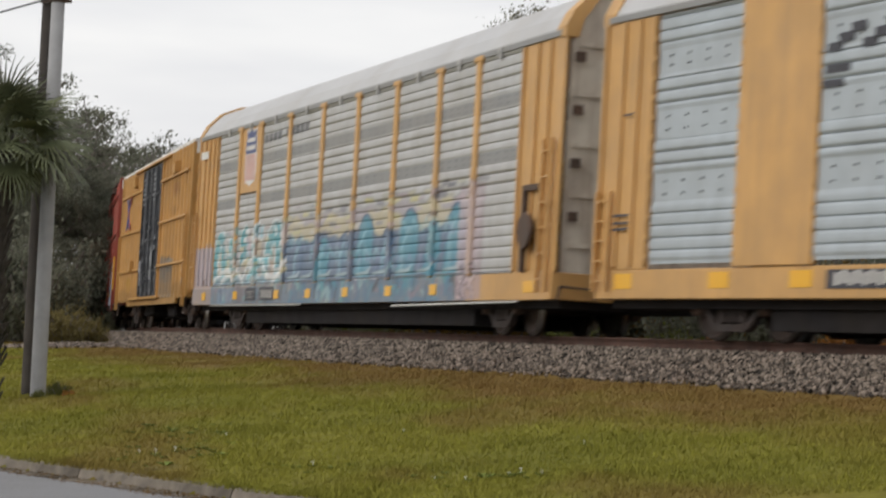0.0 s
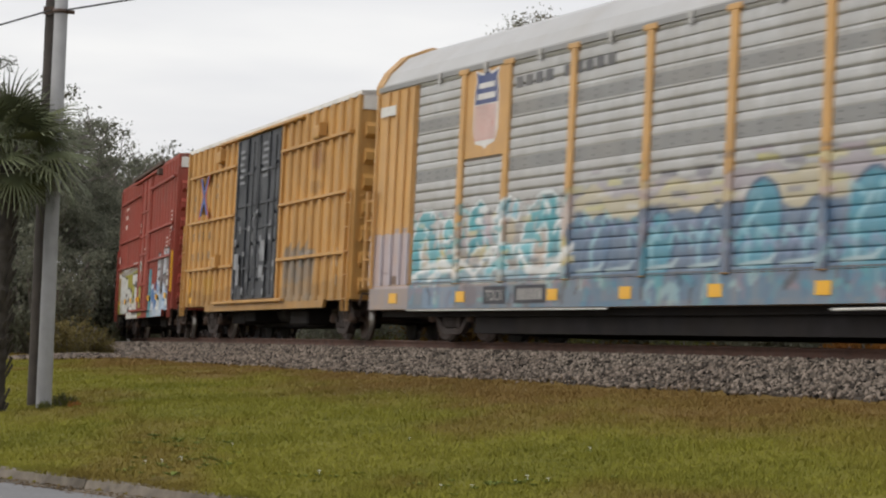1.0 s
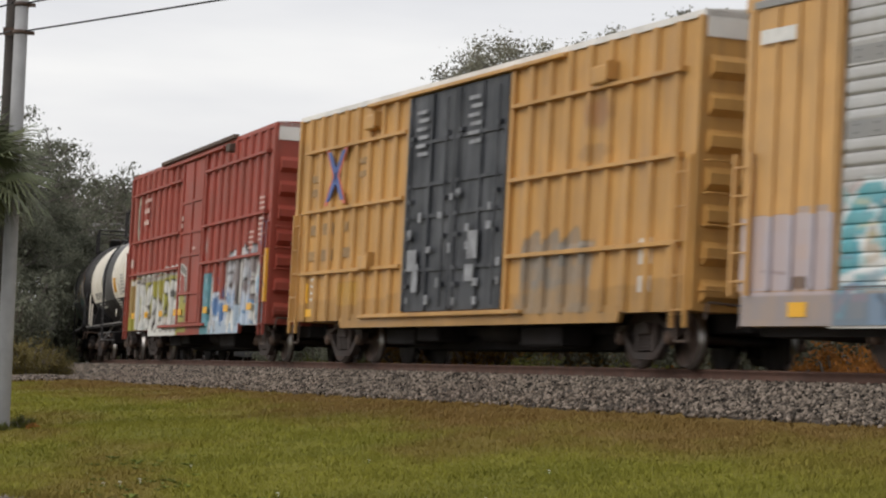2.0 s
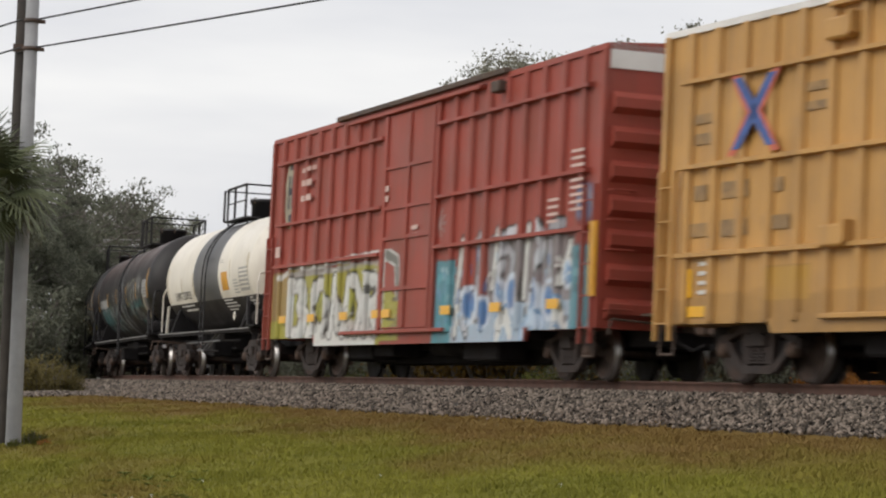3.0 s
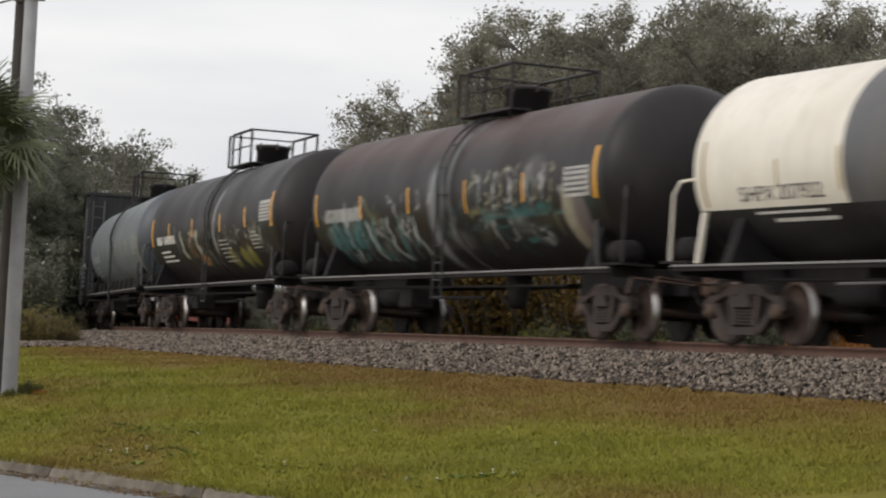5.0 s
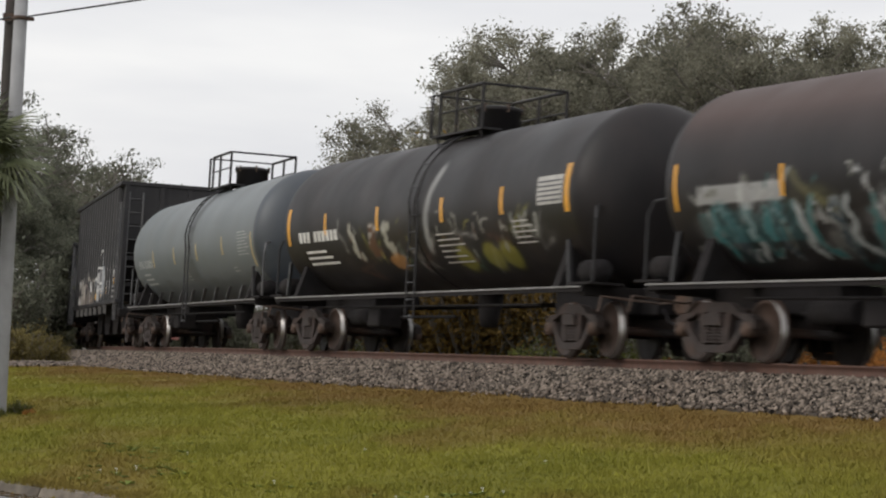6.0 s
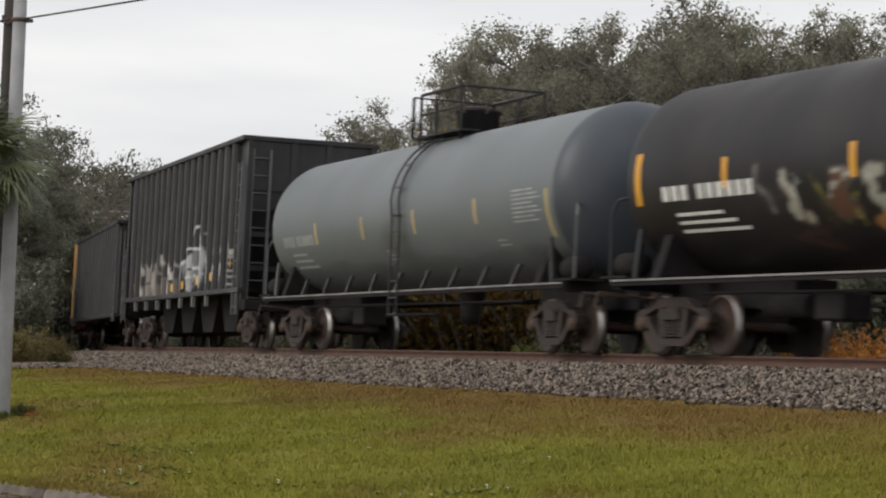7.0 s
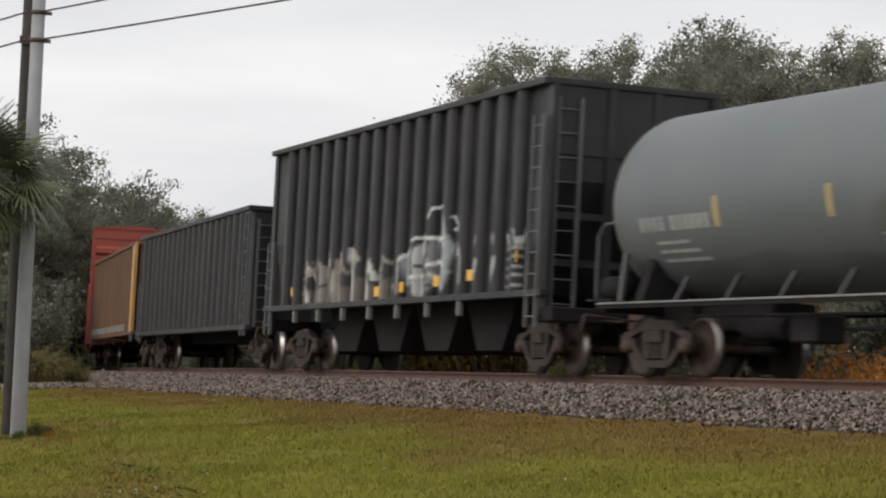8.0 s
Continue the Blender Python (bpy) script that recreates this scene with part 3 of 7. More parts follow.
def reflector(parent, x, z, y, w=0.42, h=0.17):
    key = (w, h)
    if key not in REFLECTOR:
        b = bmesh.new()
        box(b, -w / 2, w / 2, -0.006, 0.002, -h / 2, h / 2)
        REFLECTOR[key] = mesh_of("reflector", b, M["reflect"])
    hang("reflector", REFLECTOR[key], parent, pose(x, y, z), "yellow reflective strip")


def bars(parent, name, rows, y, material, label=""):
    """Lettering that cannot be read: short bars, rows of (x, z, width, height)."""
    b = bmesh.new()
    for x, z, w, h in rows:
        box(b, x - w / 2, x + w / 2, y - 0.004, y + 0.003, z - h / 2, z + h / 2)
    return tagged(part(name, b, material, parent, label), kind="stuff")


def frame_under(parent, x0, x1, z0=0.72, z1=1.1, y=0.35):
    b = bmesh.new()
    box(b, x0, x1, -y, y, z0, z1, 0.02)
    part("centre_sill", b, M["under"], parent)


# ---- autoracks
M["enddoor"] = mat("stained_end_door", (0.66, 0.61, 0.53), 0.6, vary=0.12, grain=2, dirt=(0.20, 0.12, 0.07), dirt_scale=1.2, dirt_amount=0.5, streak=0.5, bump=0.05)
def corrugated(y, pitch=0.19, deep=0.028, flats=()):
    def depth(z):
        for a, c in flats:
            if a <= z <= c:
                return y + 0.012
        u = (z / pitch) % 1.0
        return y + (deep if u < 0.09 else deep * 0.3 if u < 0.15 else 0.0) - 0.008 * math.sin(math.pi * u)
    return depth


def levels(z0, z1, pitch=0.19):
    zs = {round(z0, 4), round(z1, 4)}
    k = int(z0 / pitch) - 1
    while k * pitch < z1 + pitch:
        for u in (0.0, 0.012, 0.085, 0.095, 0.15, 0.17, 0.35, 0.5, 0.75, 0.985):
            z = (k + u) * pitch
            if z0 < z < z1:
                zs.add(round(z, 4))
        k += 1
    return sorted(zs)


def autorack_shell(ob, x0, x1, half, paint, sill_paint):
    """Sill, roof, end posts and end doors of a closed car carrier."""
    b = bmesh.new()
    box(b, x0 + 0.1, x1 - 0.1, -half, half, 0.58, 1.04, 0.015)
    part("side_sill", b, sill_paint, ob, "yellow deck sill")
    b = bmesh.new()
    roof = [(-half - 0.01, 5.05), (-half - 0.01, 5.16), (-half + 0.14, 5.42), (-1.02, 5.78), (-0.5, 6.0), (0.5, 6.0), (1.02, 5.78), (half - 0.14, 5.42), (half + 0.01, 5.16), (half + 0.01, 5.05)]
    prism(b, roof, "x", x0 + 0.35, x1 - 0.35)
    part("roof", b, M["roofgrey"], ob, "smooth grey steel roof")
    b = bmesh.new()
    box(b, x0 + 0.2, x1 - 0.2, -half - 0.04, -half + 0.02, 5.02, 5.13, 0.01)
    part("eaves_rail", b, M["galvdark"], ob)
    for xa, xb in ((x0, x0 + 0.4), (x1 - 0.4, x1)):
        b = bmesh.new()
        prism(b, [(-half - 0.02, 5.0), (-half - 0.02, 5.18), (-half + 0.12, 5.46), (-1.04, 5.83), (-0.5, 6.06), (-0.5, 5.9), (-0.95, 5.7), (-half + 0.3, 5.3), (-half + 0.22, 5.0)], "x", xa, xb)
        prism(b, [(half + 0.02, 5.0), (half + 0.02, 5.18), (half - 0.12, 5.46), (1.04, 5.83), (0.5, 6.06), (0.5, 5.9), (0.95, 5.7), (half - 0.3, 5.3), (half - 0.22, 5.0)], "x", xa, xb)
        box(b, xa + 0.02, xb - 0.02, -0.5, 0.5, 5.88, 6.05)
        pieces("end_arch", b, paint, ob)
    for xe, way in ((x1 - 0.12, 1), (x0 + 0.12, -1)):
        for s in (-1, 1):
            b = bmesh.new()
            prism(b, [(s * 0.02, 1.0), (s * (half - 0.14), 1.0), (s * (half - 0.14), 5.2), (s * 0.95, 5.72), (s * 0.5, 5.92), (s * 0.02, 5.92)], "x", xe - 0.04, xe)
            d = part("end_door", b, M["enddoor"], ob, "pale stained radial end door")
            b = bmesh.new()
            for k in range(5):
                z = 1.5 + k * 0.85
                box(b, xe - 0.02, xe + 0.05, min(s * 0.15, s * (half - 0.25)), max(s * 0.15, s * (half - 0.25)), z - 0.04, z + 0.04)
            pieces("door_rib", b, M["enddoor"], d)
            b = bmesh.new()
            for k in range(4):
                box(b, xe + 0.05 * way, xe + 0.13 * way, s * (half - 0.28) - 0.08, s * (half - 0.28) + 0.08, 1.9 + 0.9 * k, 2.06 + 0.9 * k)
            pieces("hinge", b, M["steel"], d)
        coupler(ob, xe, way)
        cut_lever(ob, xe, way, 0.8)
    b = bmesh.new()
    box(b, x0 + 0.3, x1 - 0.3, -half + 0.25, half - 0.25, 0.45, 0.60)
    box(b, x0 + 4.9, x1 - 4.9, -half + 0.35, half - 0.35, 0.14, 0.45)
    pieces("underframe", b, M["under"], ob)


def end_panel(ob, x0, x1, half, paint, flange_at):
    """The plain end bay: a folded plate with upright flanges."""
    b = bmesh.new()
    box(b, x0, x1, -half, -half + 0.05, 1.04, 5.06, 0.01)
    pl = part("end_panel", b, paint, ob, "yellow folded end panel")
    b = bmesh.new()
    box(b, -0.04, 0.04, -0.05, 0, 1.08, 5.0, 0.012)
    me = mesh_of("flange", b, paint)
    for x in flange_at:
        hang("flange", me, pl, pose(x, -half, 0))


def rack_lower_post(ob, x, half, paint, wide=0.22, cap=True):
    b = bmesh.new()
    box(b, x - wide / 2, x + wide / 2, -half - 0.055, -half + 0.03, 1.04, 5.0, 0.012)
    if cap:
        box(b, x - wide, x + wide, -half - 0.065, -half + 0.03, 4.98, 5.08, 0.01)
    return part("post", b, paint, ob)


def autorack_sprayed():
    """The second car carrier: silver side panels between slim posts, sprayed over along its lower half."""
    ob = car("autorack", "silver-sided yellow autorack with blue and teal graffiti along its lower half", "freight car", -3.27)
    x0, x1, half = -13.2, 14.05, 1.52
    cv = Canvas(x0, x1, 0.5, 3.2)
    teal, sky_, blue, lilac = (0.12, 0.45, 0.48), (0.30, 0.55, 0.62), (0.10, 0.25, 0.38), (0.45, 0.36, 0.42)
    cream, white, ink = (0.55, 0.48, 0.28), (0.75, 0.76, 0.75), (0.05, 0.06, 0.08)
    slate, dusk, aqua = (0.105, 0.165, 0.255), (0.05, 0.09, 0.16), (0.08, 0.34, 0.39)
    # ragged older layers above the blue piece
    cv.wavy(-3.7, 10.2, 1.0, 2.55, 0.12, 2.4, (0.42, 0.37, 0.41), 0.8, 1.0)
    cv.wavy(-3.4, 9.9, 1.0, 2.42, 0.2, 1.9, (0.50, 0.44, 0.27), 0.85, 0.4)
    cv.dashes(-3.9, 10.0, 2.1, 2.85, 90, ((0.10, 0.10, 0.12), (0.52, 0.48, 0.20), lilac, (0.58, 0.57, 0.55), (0.20, 0.19, 0.22), (0.55, 0.50, 0.30)), 91, 0.5, 0.09)
    # the blue piece: slate ground, rounded heads with a dark rim, pale folds
    cv.wavy(-3.6, 9.6, 0.55, 2.06, 0.12, 2.1, dusk, 0.95, 2.2)
    cv.wavy(-3.6, 9.5, 0.55, 2.01, 0.12, 2.1, slate, 0.97, 2.2)
    for x, r in ((-2.4, 0.5), (-0.2, 0.55), (1.35, 0.5), (2.95, 0.72), (4.5, 0.5), (5.95, 0.8), (7.5, 0.55), (8.8, 0.6)):
        top = (2.05 if r < 0.56 else 2.38) - 0.75 * r
        cv.fat([[(x - 0.15, 1.15), (x - 0.1, 0.4 * top + 0.69), (x + 0.05, top)]], 1.5 * r, ((0.075, 0.265, 0.355),) if r > 0.52 else ((0.11, 0.18, 0.28),), dusk, 0.07)
        cv.line([(x - 0.45 * r, 1.2), (x - 0.5 * r, top - 0.1), (x, top + 0.35 * r)], 0.09, (0.32, 0.55, 0.62), 0.75, 0.05)
    for i in range(70):
        x, z = -3.4 + 12.6 * ((i * 0.618) % 1), 1.12 + 0.85 * ((i * 0.377) % 1)
        cv.line([(x, z), (x + 0.22 - 0.3 * ((i * 0.29) % 1), z + 0.25), (x + 0.35, z + 0.1)], 0.05 + 0.05 * (i % 2), ((0.05, 0.10, 0.18), (0.28, 0.50, 0.57), (0.13, 0.38, 0.46), (0.22, 0.26, 0.40))[i % 4], 0.6)
    for x in (-3.2, -2.1, -0.6, 0.8, 2.4, 3.6, 5.2, 6.6, 8.2):
        cv.line([(x, 1.16), (x + 0.9, 1.20), (x + 1.0, 1.30)], 0.06, (0.48, 0.60, 0.64), 0.8)
    # the teal piece: fat heads and legs rimmed in white over tan and lilac gaps
    cv.wavy(-10.85, -3.6, 1.0, 2.1, 0.16, 2.7, (0.34, 0.305, 0.28), 0.85, 0.9)
    cv.dashes(-10.8, -3.7, 1.3, 2.45, 46, ((0.50, 0.43, 0.28), lilac, (0.30, 0.27, 0.26), (0.55, 0.47, 0.12), (0.46, 0.36, 0.33)), 92, 0.4, 0.12)
    heads = [[(-10.6, 1.25), (-10.55, 1.8), (-10.25, 2.22), (-9.85, 2.2), (-9.65, 1.75), (-9.6, 1.3)], [(-8.95, 2.05), (-8.85, 1.6)],
             [(-7.75, 1.85), (-7.7, 2.2), (-7.45, 2.3), (-7.35, 1.95)], [(-6.5, 2.3), (-6.1, 2.4), (-5.8, 2.3)], [(-6.55, 2.25), (-6.5, 1.5)],
             [(-5.35, 1.35), (-5.2, 1.9), (-4.75, 2.3), (-4.3, 2.3), (-4.15, 1.8), (-4.2, 1.35)]]
    cv.fat(heads[:3] + heads[5:], 0.46, (aqua, (0.12, 0.40, 0.44), (0.06, 0.30, 0.35)), (0.62, 0.66, 0.66), 0.08, (0.07, 0.28, 0.36))
    cv.fat(heads[3:5], 0.30, ((0.30, 0.50, 0.58), (0.55, 0.62, 0.66)), white, 0.06)
    cv.fat([[(-6.4, 1.62), (-5.8, 1.58), (-5.2, 1.62)], [(-7.0, 1.2), (-6.6, 1.45), (-6.2, 1.3)]], 0.2, ((0.16, 0.46, 0.52),), (0.62, 0.72, 0.74), 0.05)
    for x, z, rx, rz, c in ((-9.25, 1.5, 0.22, 0.2, (0.55, 0.45, 0.08)), (-7.05, 2.0, 0.28, 0.3, lilac), (-7.1, 1.55, 0.3, 0.2, (0.52, 0.46, 0.24)), (-10.1, 1.5, 0.18, 0.25, (0.52, 0.43, 0.32)), (-4.7, 1.55, 0.2, 0.3, (0.50, 0.40, 0.32)),
                            (-6.0, 1.95, 0.2, 0.22, (0.48, 0.40, 0.26)), (-3.75, 2.1, 0.25, 0.3, (0.55, 0.50, 0.50)), (-3.7, 1.5, 0.2, 0.3, (0.5, 0.44, 0.16))):
        cv.blob(x, z, rx, rz, c, 0.85, 0.25)
    cv.tangle(-10.7, -3.7, 1.2, 2.4, 95, ((0.10, 0.40, 0.45), white, (0.26, 0.55, 0.58), (0.06, 0.20, 0.25), (0.46, 0.38, 0.36), (0.62, 0.66, 0.68)), 61, (0.05, 0.13), 0.34)
    cv.dashes(-10.7, -3.6, 1.15, 2.5, 60, (white, (0.16, 0.16, 0.17), aqua, (0.50, 0.46, 0.44), (0.55, 0.50, 0.30)), 97, 0.35, 0.08)
    # pale swashes over the foot of both
    cv.wavy(-10.85, -3.5, 1.04, 1.22, 0.1, 3.0, (0.22, 0.38, 0.47), 0.85, 0.8)
    for p in ([(-10.8, 1.15), (-9.8, 1.4), (-9.0, 1.45), (-8.4, 1.2)], [(-9.9, 1.12), (-9.2, 1.3), (-8.6, 1.32)], [(-8.4, 1.5), (-7.6, 1.2), (-7.0, 1.6)], [(-5.6, 1.6), (-5.2, 1.25), (-4.4, 1.2), (-3.6, 1.55)], [(-4.6, 1.1), (-3.9, 1.3), (-3.4, 1.6)]):
        cv.line(p, 0.13, white, 0.9, 0.05)
    cv.dashes(-10.8, -3.6, 1.05, 1.5, 30, (white, aqua, (0.45, 0.58, 0.64), (0.12, 0.20, 0.26)), 93, 0.3, 0.06)
    # the deck sill
    cv.wavy(-13.1, 9.4, 0.55, 1.02, 0.01, 1.0, (0.10, 0.19, 0.28), 0.93, 0.8)
    cv.rect(-13.1, -10.9, 0.55, 1.04, (0.30, 0.26, 0.26), 0.88)
    cv.rect(-10.1, -8.5, 0.58, 0.98, (0.12, 0.24, 0.38), 0.9)
    cv.tangle(-10.9, 9.3, 0.6, 0.98, 150, ((0.07, 0.24, 0.34), (0.03, 0.06, 0.10), (0.24, 0.40, 0.46), (0.20, 0.19, 0.26), (0.09, 0.30, 0.35), (0.11, 0.16, 0.25)), 62, (0.05, 0.16), 0.4)
    cv.blob(-7.75, 0.82, 0.34, 0.22, (0.10, 0.12, 0.18), 0.9, 0.3)
    # the grey-lilac primer on the end bay
    cv.rect(-13.1, -10.88, 1.0, 2.1, (0.47, 0.42, 0.47), 0.9)
    cv.rect(-11.8, -10.9, 1.9, 2.3, (0.44, 0.41, 0.45), 0.7)
    cv.blob(-11.7, 1.15, 0.3, 0.09, (0.04, 0.03, 0.04), 0.9, 0.2)
    cv.line([(-12.6, 2.0), (-12.6, 1.35), (-11.9, 1.3)], 0.04, (0.22, 0.19, 0.22), 0.8)
    cv.wavy(9.0, 10.4, 0.6, 2.75, 0.06, 4.0, (0.48, 0.38, 0.42), 0.75, 0.1)
    cv.scrawl(9.0, 10.2, 0.62, 1.2, 3, ((0.5, 0.4, 0.45),), ink, white, 12, 0.1)
    cv.fade(0.1)
    silver, dark_band, yel = sprayed("sprayed_silver", M["galv"]), M["galvdark"], sprayed("sprayed_yellow", M["yellow"])
    shell_sill = sprayed("sprayed_sill", M["yellow"])
    autorack_shell(ob, x0, x1, half, M["yellow"], M["yellow"])
    # sprayed face of the sill, a few millimetres proud
    me = sheet("sill_face", np.arange(x0 + 0.12, x1 - 0.1, 0.05), np.linspace(0.58, 1.05, 14), lambda z: -half - 0.006, shell_sill)
    cv.onto(me, lambda c: c[:, 0], lambda c: c[:, 2])
    hang("sill_face", me, ob, label="sill plate sprayed blue")
    posts = [-10.85, -8.45, -6.35, -3.6, -0.75, 2.0, 4.75, 7.5, 9.75, 12.05]
    bands = ((3.04, 3.29), (4.04, 4.28))
    zs = levels(1.06, 5.04)
    for a, c in zip(posts, posts[1:]):
        plain = abs(a + 8.45) < 0.01
        top = 3.35 if plain else 5.04
        zz = [z for z in zs if z <= top]
        me = sheet("side_panel", np.linspace(a + 0.08, c - 0.08, 54), zz, corrugated(-half, flats=() if plain else bands), silver)
        cv.onto(me, lambda v: v[:, 0], lambda v: v[:, 2])
        p = hang("side_panel", me, ob, label="corrugated silver side panel")
        if not plain:
            for z0, z1 in bands:
                b = bmesh.new()
                box(b, a + 0.1, c - 0.1, -half - 0.002, -half + 0.02, z0 + 0.01, z1 - 0.01)
                part("perforated_strip", b, dark_band, p, "dark grey perforated strip")
                b = bmesh.new()
                for k in range(5):
                    for zz_ in (z0 + 0.07, z1 - 0.07):
                        xk = a + 0.3 + (c - a - 0.6) * k / 4
                        box(b, xk - 0.035, xk + 0.035, -half - 0.008, -half, zz_ - 0.012, zz_ + 0.012)
                tagged(part("vent_slot", b, M["band"], p), kind="stuff")
    for x in posts[1:-1]:
        rack_lower_post(ob, x, half, M["yellow"])
        hang("post_face", rib_mesh(x, 0.116, 0.112, -half, 0.060, 1.06, 3.0, yel, cv, 60), ob)
    end_panel(ob, x0 + 0.02, -10.9, half, M["yellow"], (-13.0, -12.4, -11.9, -11.4, -10.98))
    end_panel(ob, 12.05, x1 - 0.02, half, M["yellow"], (12.1, 12.8, 13.4))
    me = sheet("end_face", np.linspace(x0 + 0.05, -10.95, 44), np.linspace(1.06, 2.2, 46), lambda z: -half - 0.004, yel)
    cv.onto(me, lambda v: v[:, 0], lambda v: v[:, 2])
    hang("end_face", me, ob)
    b = bmesh.new()
    box(b, -0.044, 0.044, -0.054, 0, 1.07, 2.08)
    me = mesh_of("primed_flange", b, M["primer"])
    for x in (-13.0, -12.4, -11.9, -11.4, -10.98):
        hang("primed_flange", me, ob, pose(x, -half, 0), "flange foot in lilac-grey primer")
    # roof clips over the bays
    b = bmesh.new()
    prism(b, [(-0.07, 4.93), (0.07, 4.93), (0.05, 5.0), (0.09, 5.12), (-0.09, 5.12), (-0.05, 5.0)], "y", -half - 0.07, -half - 0.03)
    me = mesh_of("roof_clip", b, M["galv"])
    for a, c in zip(posts, posts[1:]):
        hang("roof_clip", me, ob, pose((a + c) / 2, 0, 0))
    # plate with a shield in blue, white and pale red
    b = bmesh.new()
    box(b, -8.36, -6.44, -half - 0.012, -half + 0.02, 3.38, 5.04, 0.004)
    plate = part("emblem_plate", b, M["yellow"], ob)
    cx, y = -7.38, -half - 0.012
    cols = {k: mat(k, v, 0.5, vary=0.12, grain=3, dirt=DUST, dirt_amount=0.25, bump=0) for k, v in
            (("shield_blue", (0.045, 0.07, 0.20)), ("shield_white", (0.66, 0.64, 0.62)), ("shield_red", (0.55, 0.28, 0.24)))}

    def shield(grow):
        g = grow
        return [(cx - 0.50 - g, 4.96 + g), (cx - 0.20, 4.88 + g), (cx, 4.99 + g), (cx + 0.20, 4.88 + g), (cx + 0.50 + g, 4.96 + g), (cx + 0.44 + g, 4.78), (cx + 0.52 + g, 4.60), (cx + 0.52 + g, 3.85),
                (cx + 0.40 + g, 3.68 - g), (cx + 0.1, 3.62 - g), (cx, 3.56 - g), (cx - 0.1, 3.62 - g), (cx - 0.40 - g, 3.68 - g), (cx - 0.52 - g, 3.85), (cx - 0.52 - g, 4.60), (cx - 0.44 - g, 4.78)]
    b = bmesh.new()
    prism(b, shield(0.05), "y", y - 0.004, y)
    part("shield_border", b, cols["shield_white"], plate)
    b = bmesh.new()
    prism(b, [(cx - 0.52, 4.36), (cx - 0.52, 4.60), (cx - 0.44, 4.78), (cx - 0.50, 4.96), (cx - 0.20, 4.88), (cx, 4.99), (cx + 0.20, 4.88), (cx + 0.50, 4.96), (cx + 0.44, 4.78), (cx + 0.52, 4.60), (cx + 0.52, 4.36)], "y", y - 0.008, y - 0.004)
    part("shield_head", b, cols["shield_blue"], plate)
    b = bmesh.new()
    for k in range(7):
        xa = cx - 0.50 + k * 0.145
        prism(b, [(xa, 3.80 + 0.03 * abs(k - 3)), (xa + 0.085, 3.80 + 0.03 * abs(k - 3)), (xa + 0.085, 4.34), (xa, 4.34)], "y", y - 0.008, y - 0.004)
        prism(b, [(xa, 3.68), (xa + 0.085, 3.68), (xa + 0.085, 3.80 + 0.03 * abs(k - 3)), (xa, 3.80 + 0.03 * abs(k - 3))], "y", y - 0.008, y - 0.004)
    pieces("shield_stripe", b, cols["shield_red"], plate)
    rows = [(cx, 4.70, 0.72, 0.10), (cx, 4.50, 0.82, 0.11)]
    bars(plate, "shield_lettering", rows, y - 0.008, cols["shield_white"])
    bars(ob, "side_lettering", [(-5.9 + 0.42 * i + (0.35 if i > 3 else 0), 4.62 + 0.006 * i, 0.30, 0.2) for i in range(9)], -half - 0.01, M["band"], "faded grey lettering")
    bars(ob, "stencil", [(-12.35, 4.6, 0.85, 0.2)], -half - 0.056, M["decal"])
    b = bmesh.new()
    for a, c in zip(posts, posts[1:]):
        box(b, a + 0.12, c - 0.12, -half - 0.012, -half, 1.075, 1.098)
    pieces("panel_foot", b, M["band"], ob)
    for x, w in ((-6.6, 1.0), (-5.05, 1.35)):
        b = bmesh.new()
        box(b, x - w / 2, x + w / 2, -half - 0.016, -half - 0.004, 0.66, 0.98, 0.003)
        plate = part("mark_board", b, M["decaldark"], ob, "dark board with grey reporting letters")
        if x < -6:
            words("reporting_mark", "TOCX", x - 0.38, 0.72, 0.27, 0.0, 0.0, M["placard"], plate, width=0.76, flat=-half - 0.019)
        else:
            bars(plate, "number_bar", [(x - 0.45 + 0.18 * k, 0.82, 0.11, 0.2) for k in range(6)], -half - 0.017, M["placard"])
    for x in (-11.7, -8.2, -4.1, -1.3, 1.7, 4.8, 7.7, 12.9):
        reflector(ob, x, 0.80, -half - 0.016, 0.5 if abs(x) > 12 else 0.42, 0.2)
    # ladders and the brake wheel at the ends
    ladder(ob, -13.05, -half - 0.09, 1.0, 3.0, 0.4, 5, M["yellow"])
    ladder(ob, 13.6, -half - 0.09, 0.7, 3.3, 0.42, 6, M["yellow"])
    b = bmesh.new()
    box(b, 12.6, 13.3, -half - 0.10, -half, 2.45, 2.55)
    box(b, 12.55, 12.67, -half - 0.10, -half, 1.05, 2.55)
    pieces("step_bracket", b, M["steel"], ob)
    b = bmesh.new()
    lathe(b, [(-half - 0.20, 0.30), (-half - 0.16, 0.33), (-half - 0.12, 0.30)], "y", (12.95, 0, 1.75), 20)
    part("hand_brake_wheel", b, M["steel"], ob, "rusty hand brake wheel")
    b = bmesh.new()
    rod(b, (-11, -half + 0.02, 0.56), (-2, -half + 0.02, 0.55), 0.018)
    rod(b, (5, -half + 0.02, 0.5), (12.3, -half + 0.02, 0.55), 0.02)
    pieces("sill_pipe", b, M["decal"], ob)
    bogie(ob, -9.6, 2.1), bogie(ob, 10.5, -2.1)


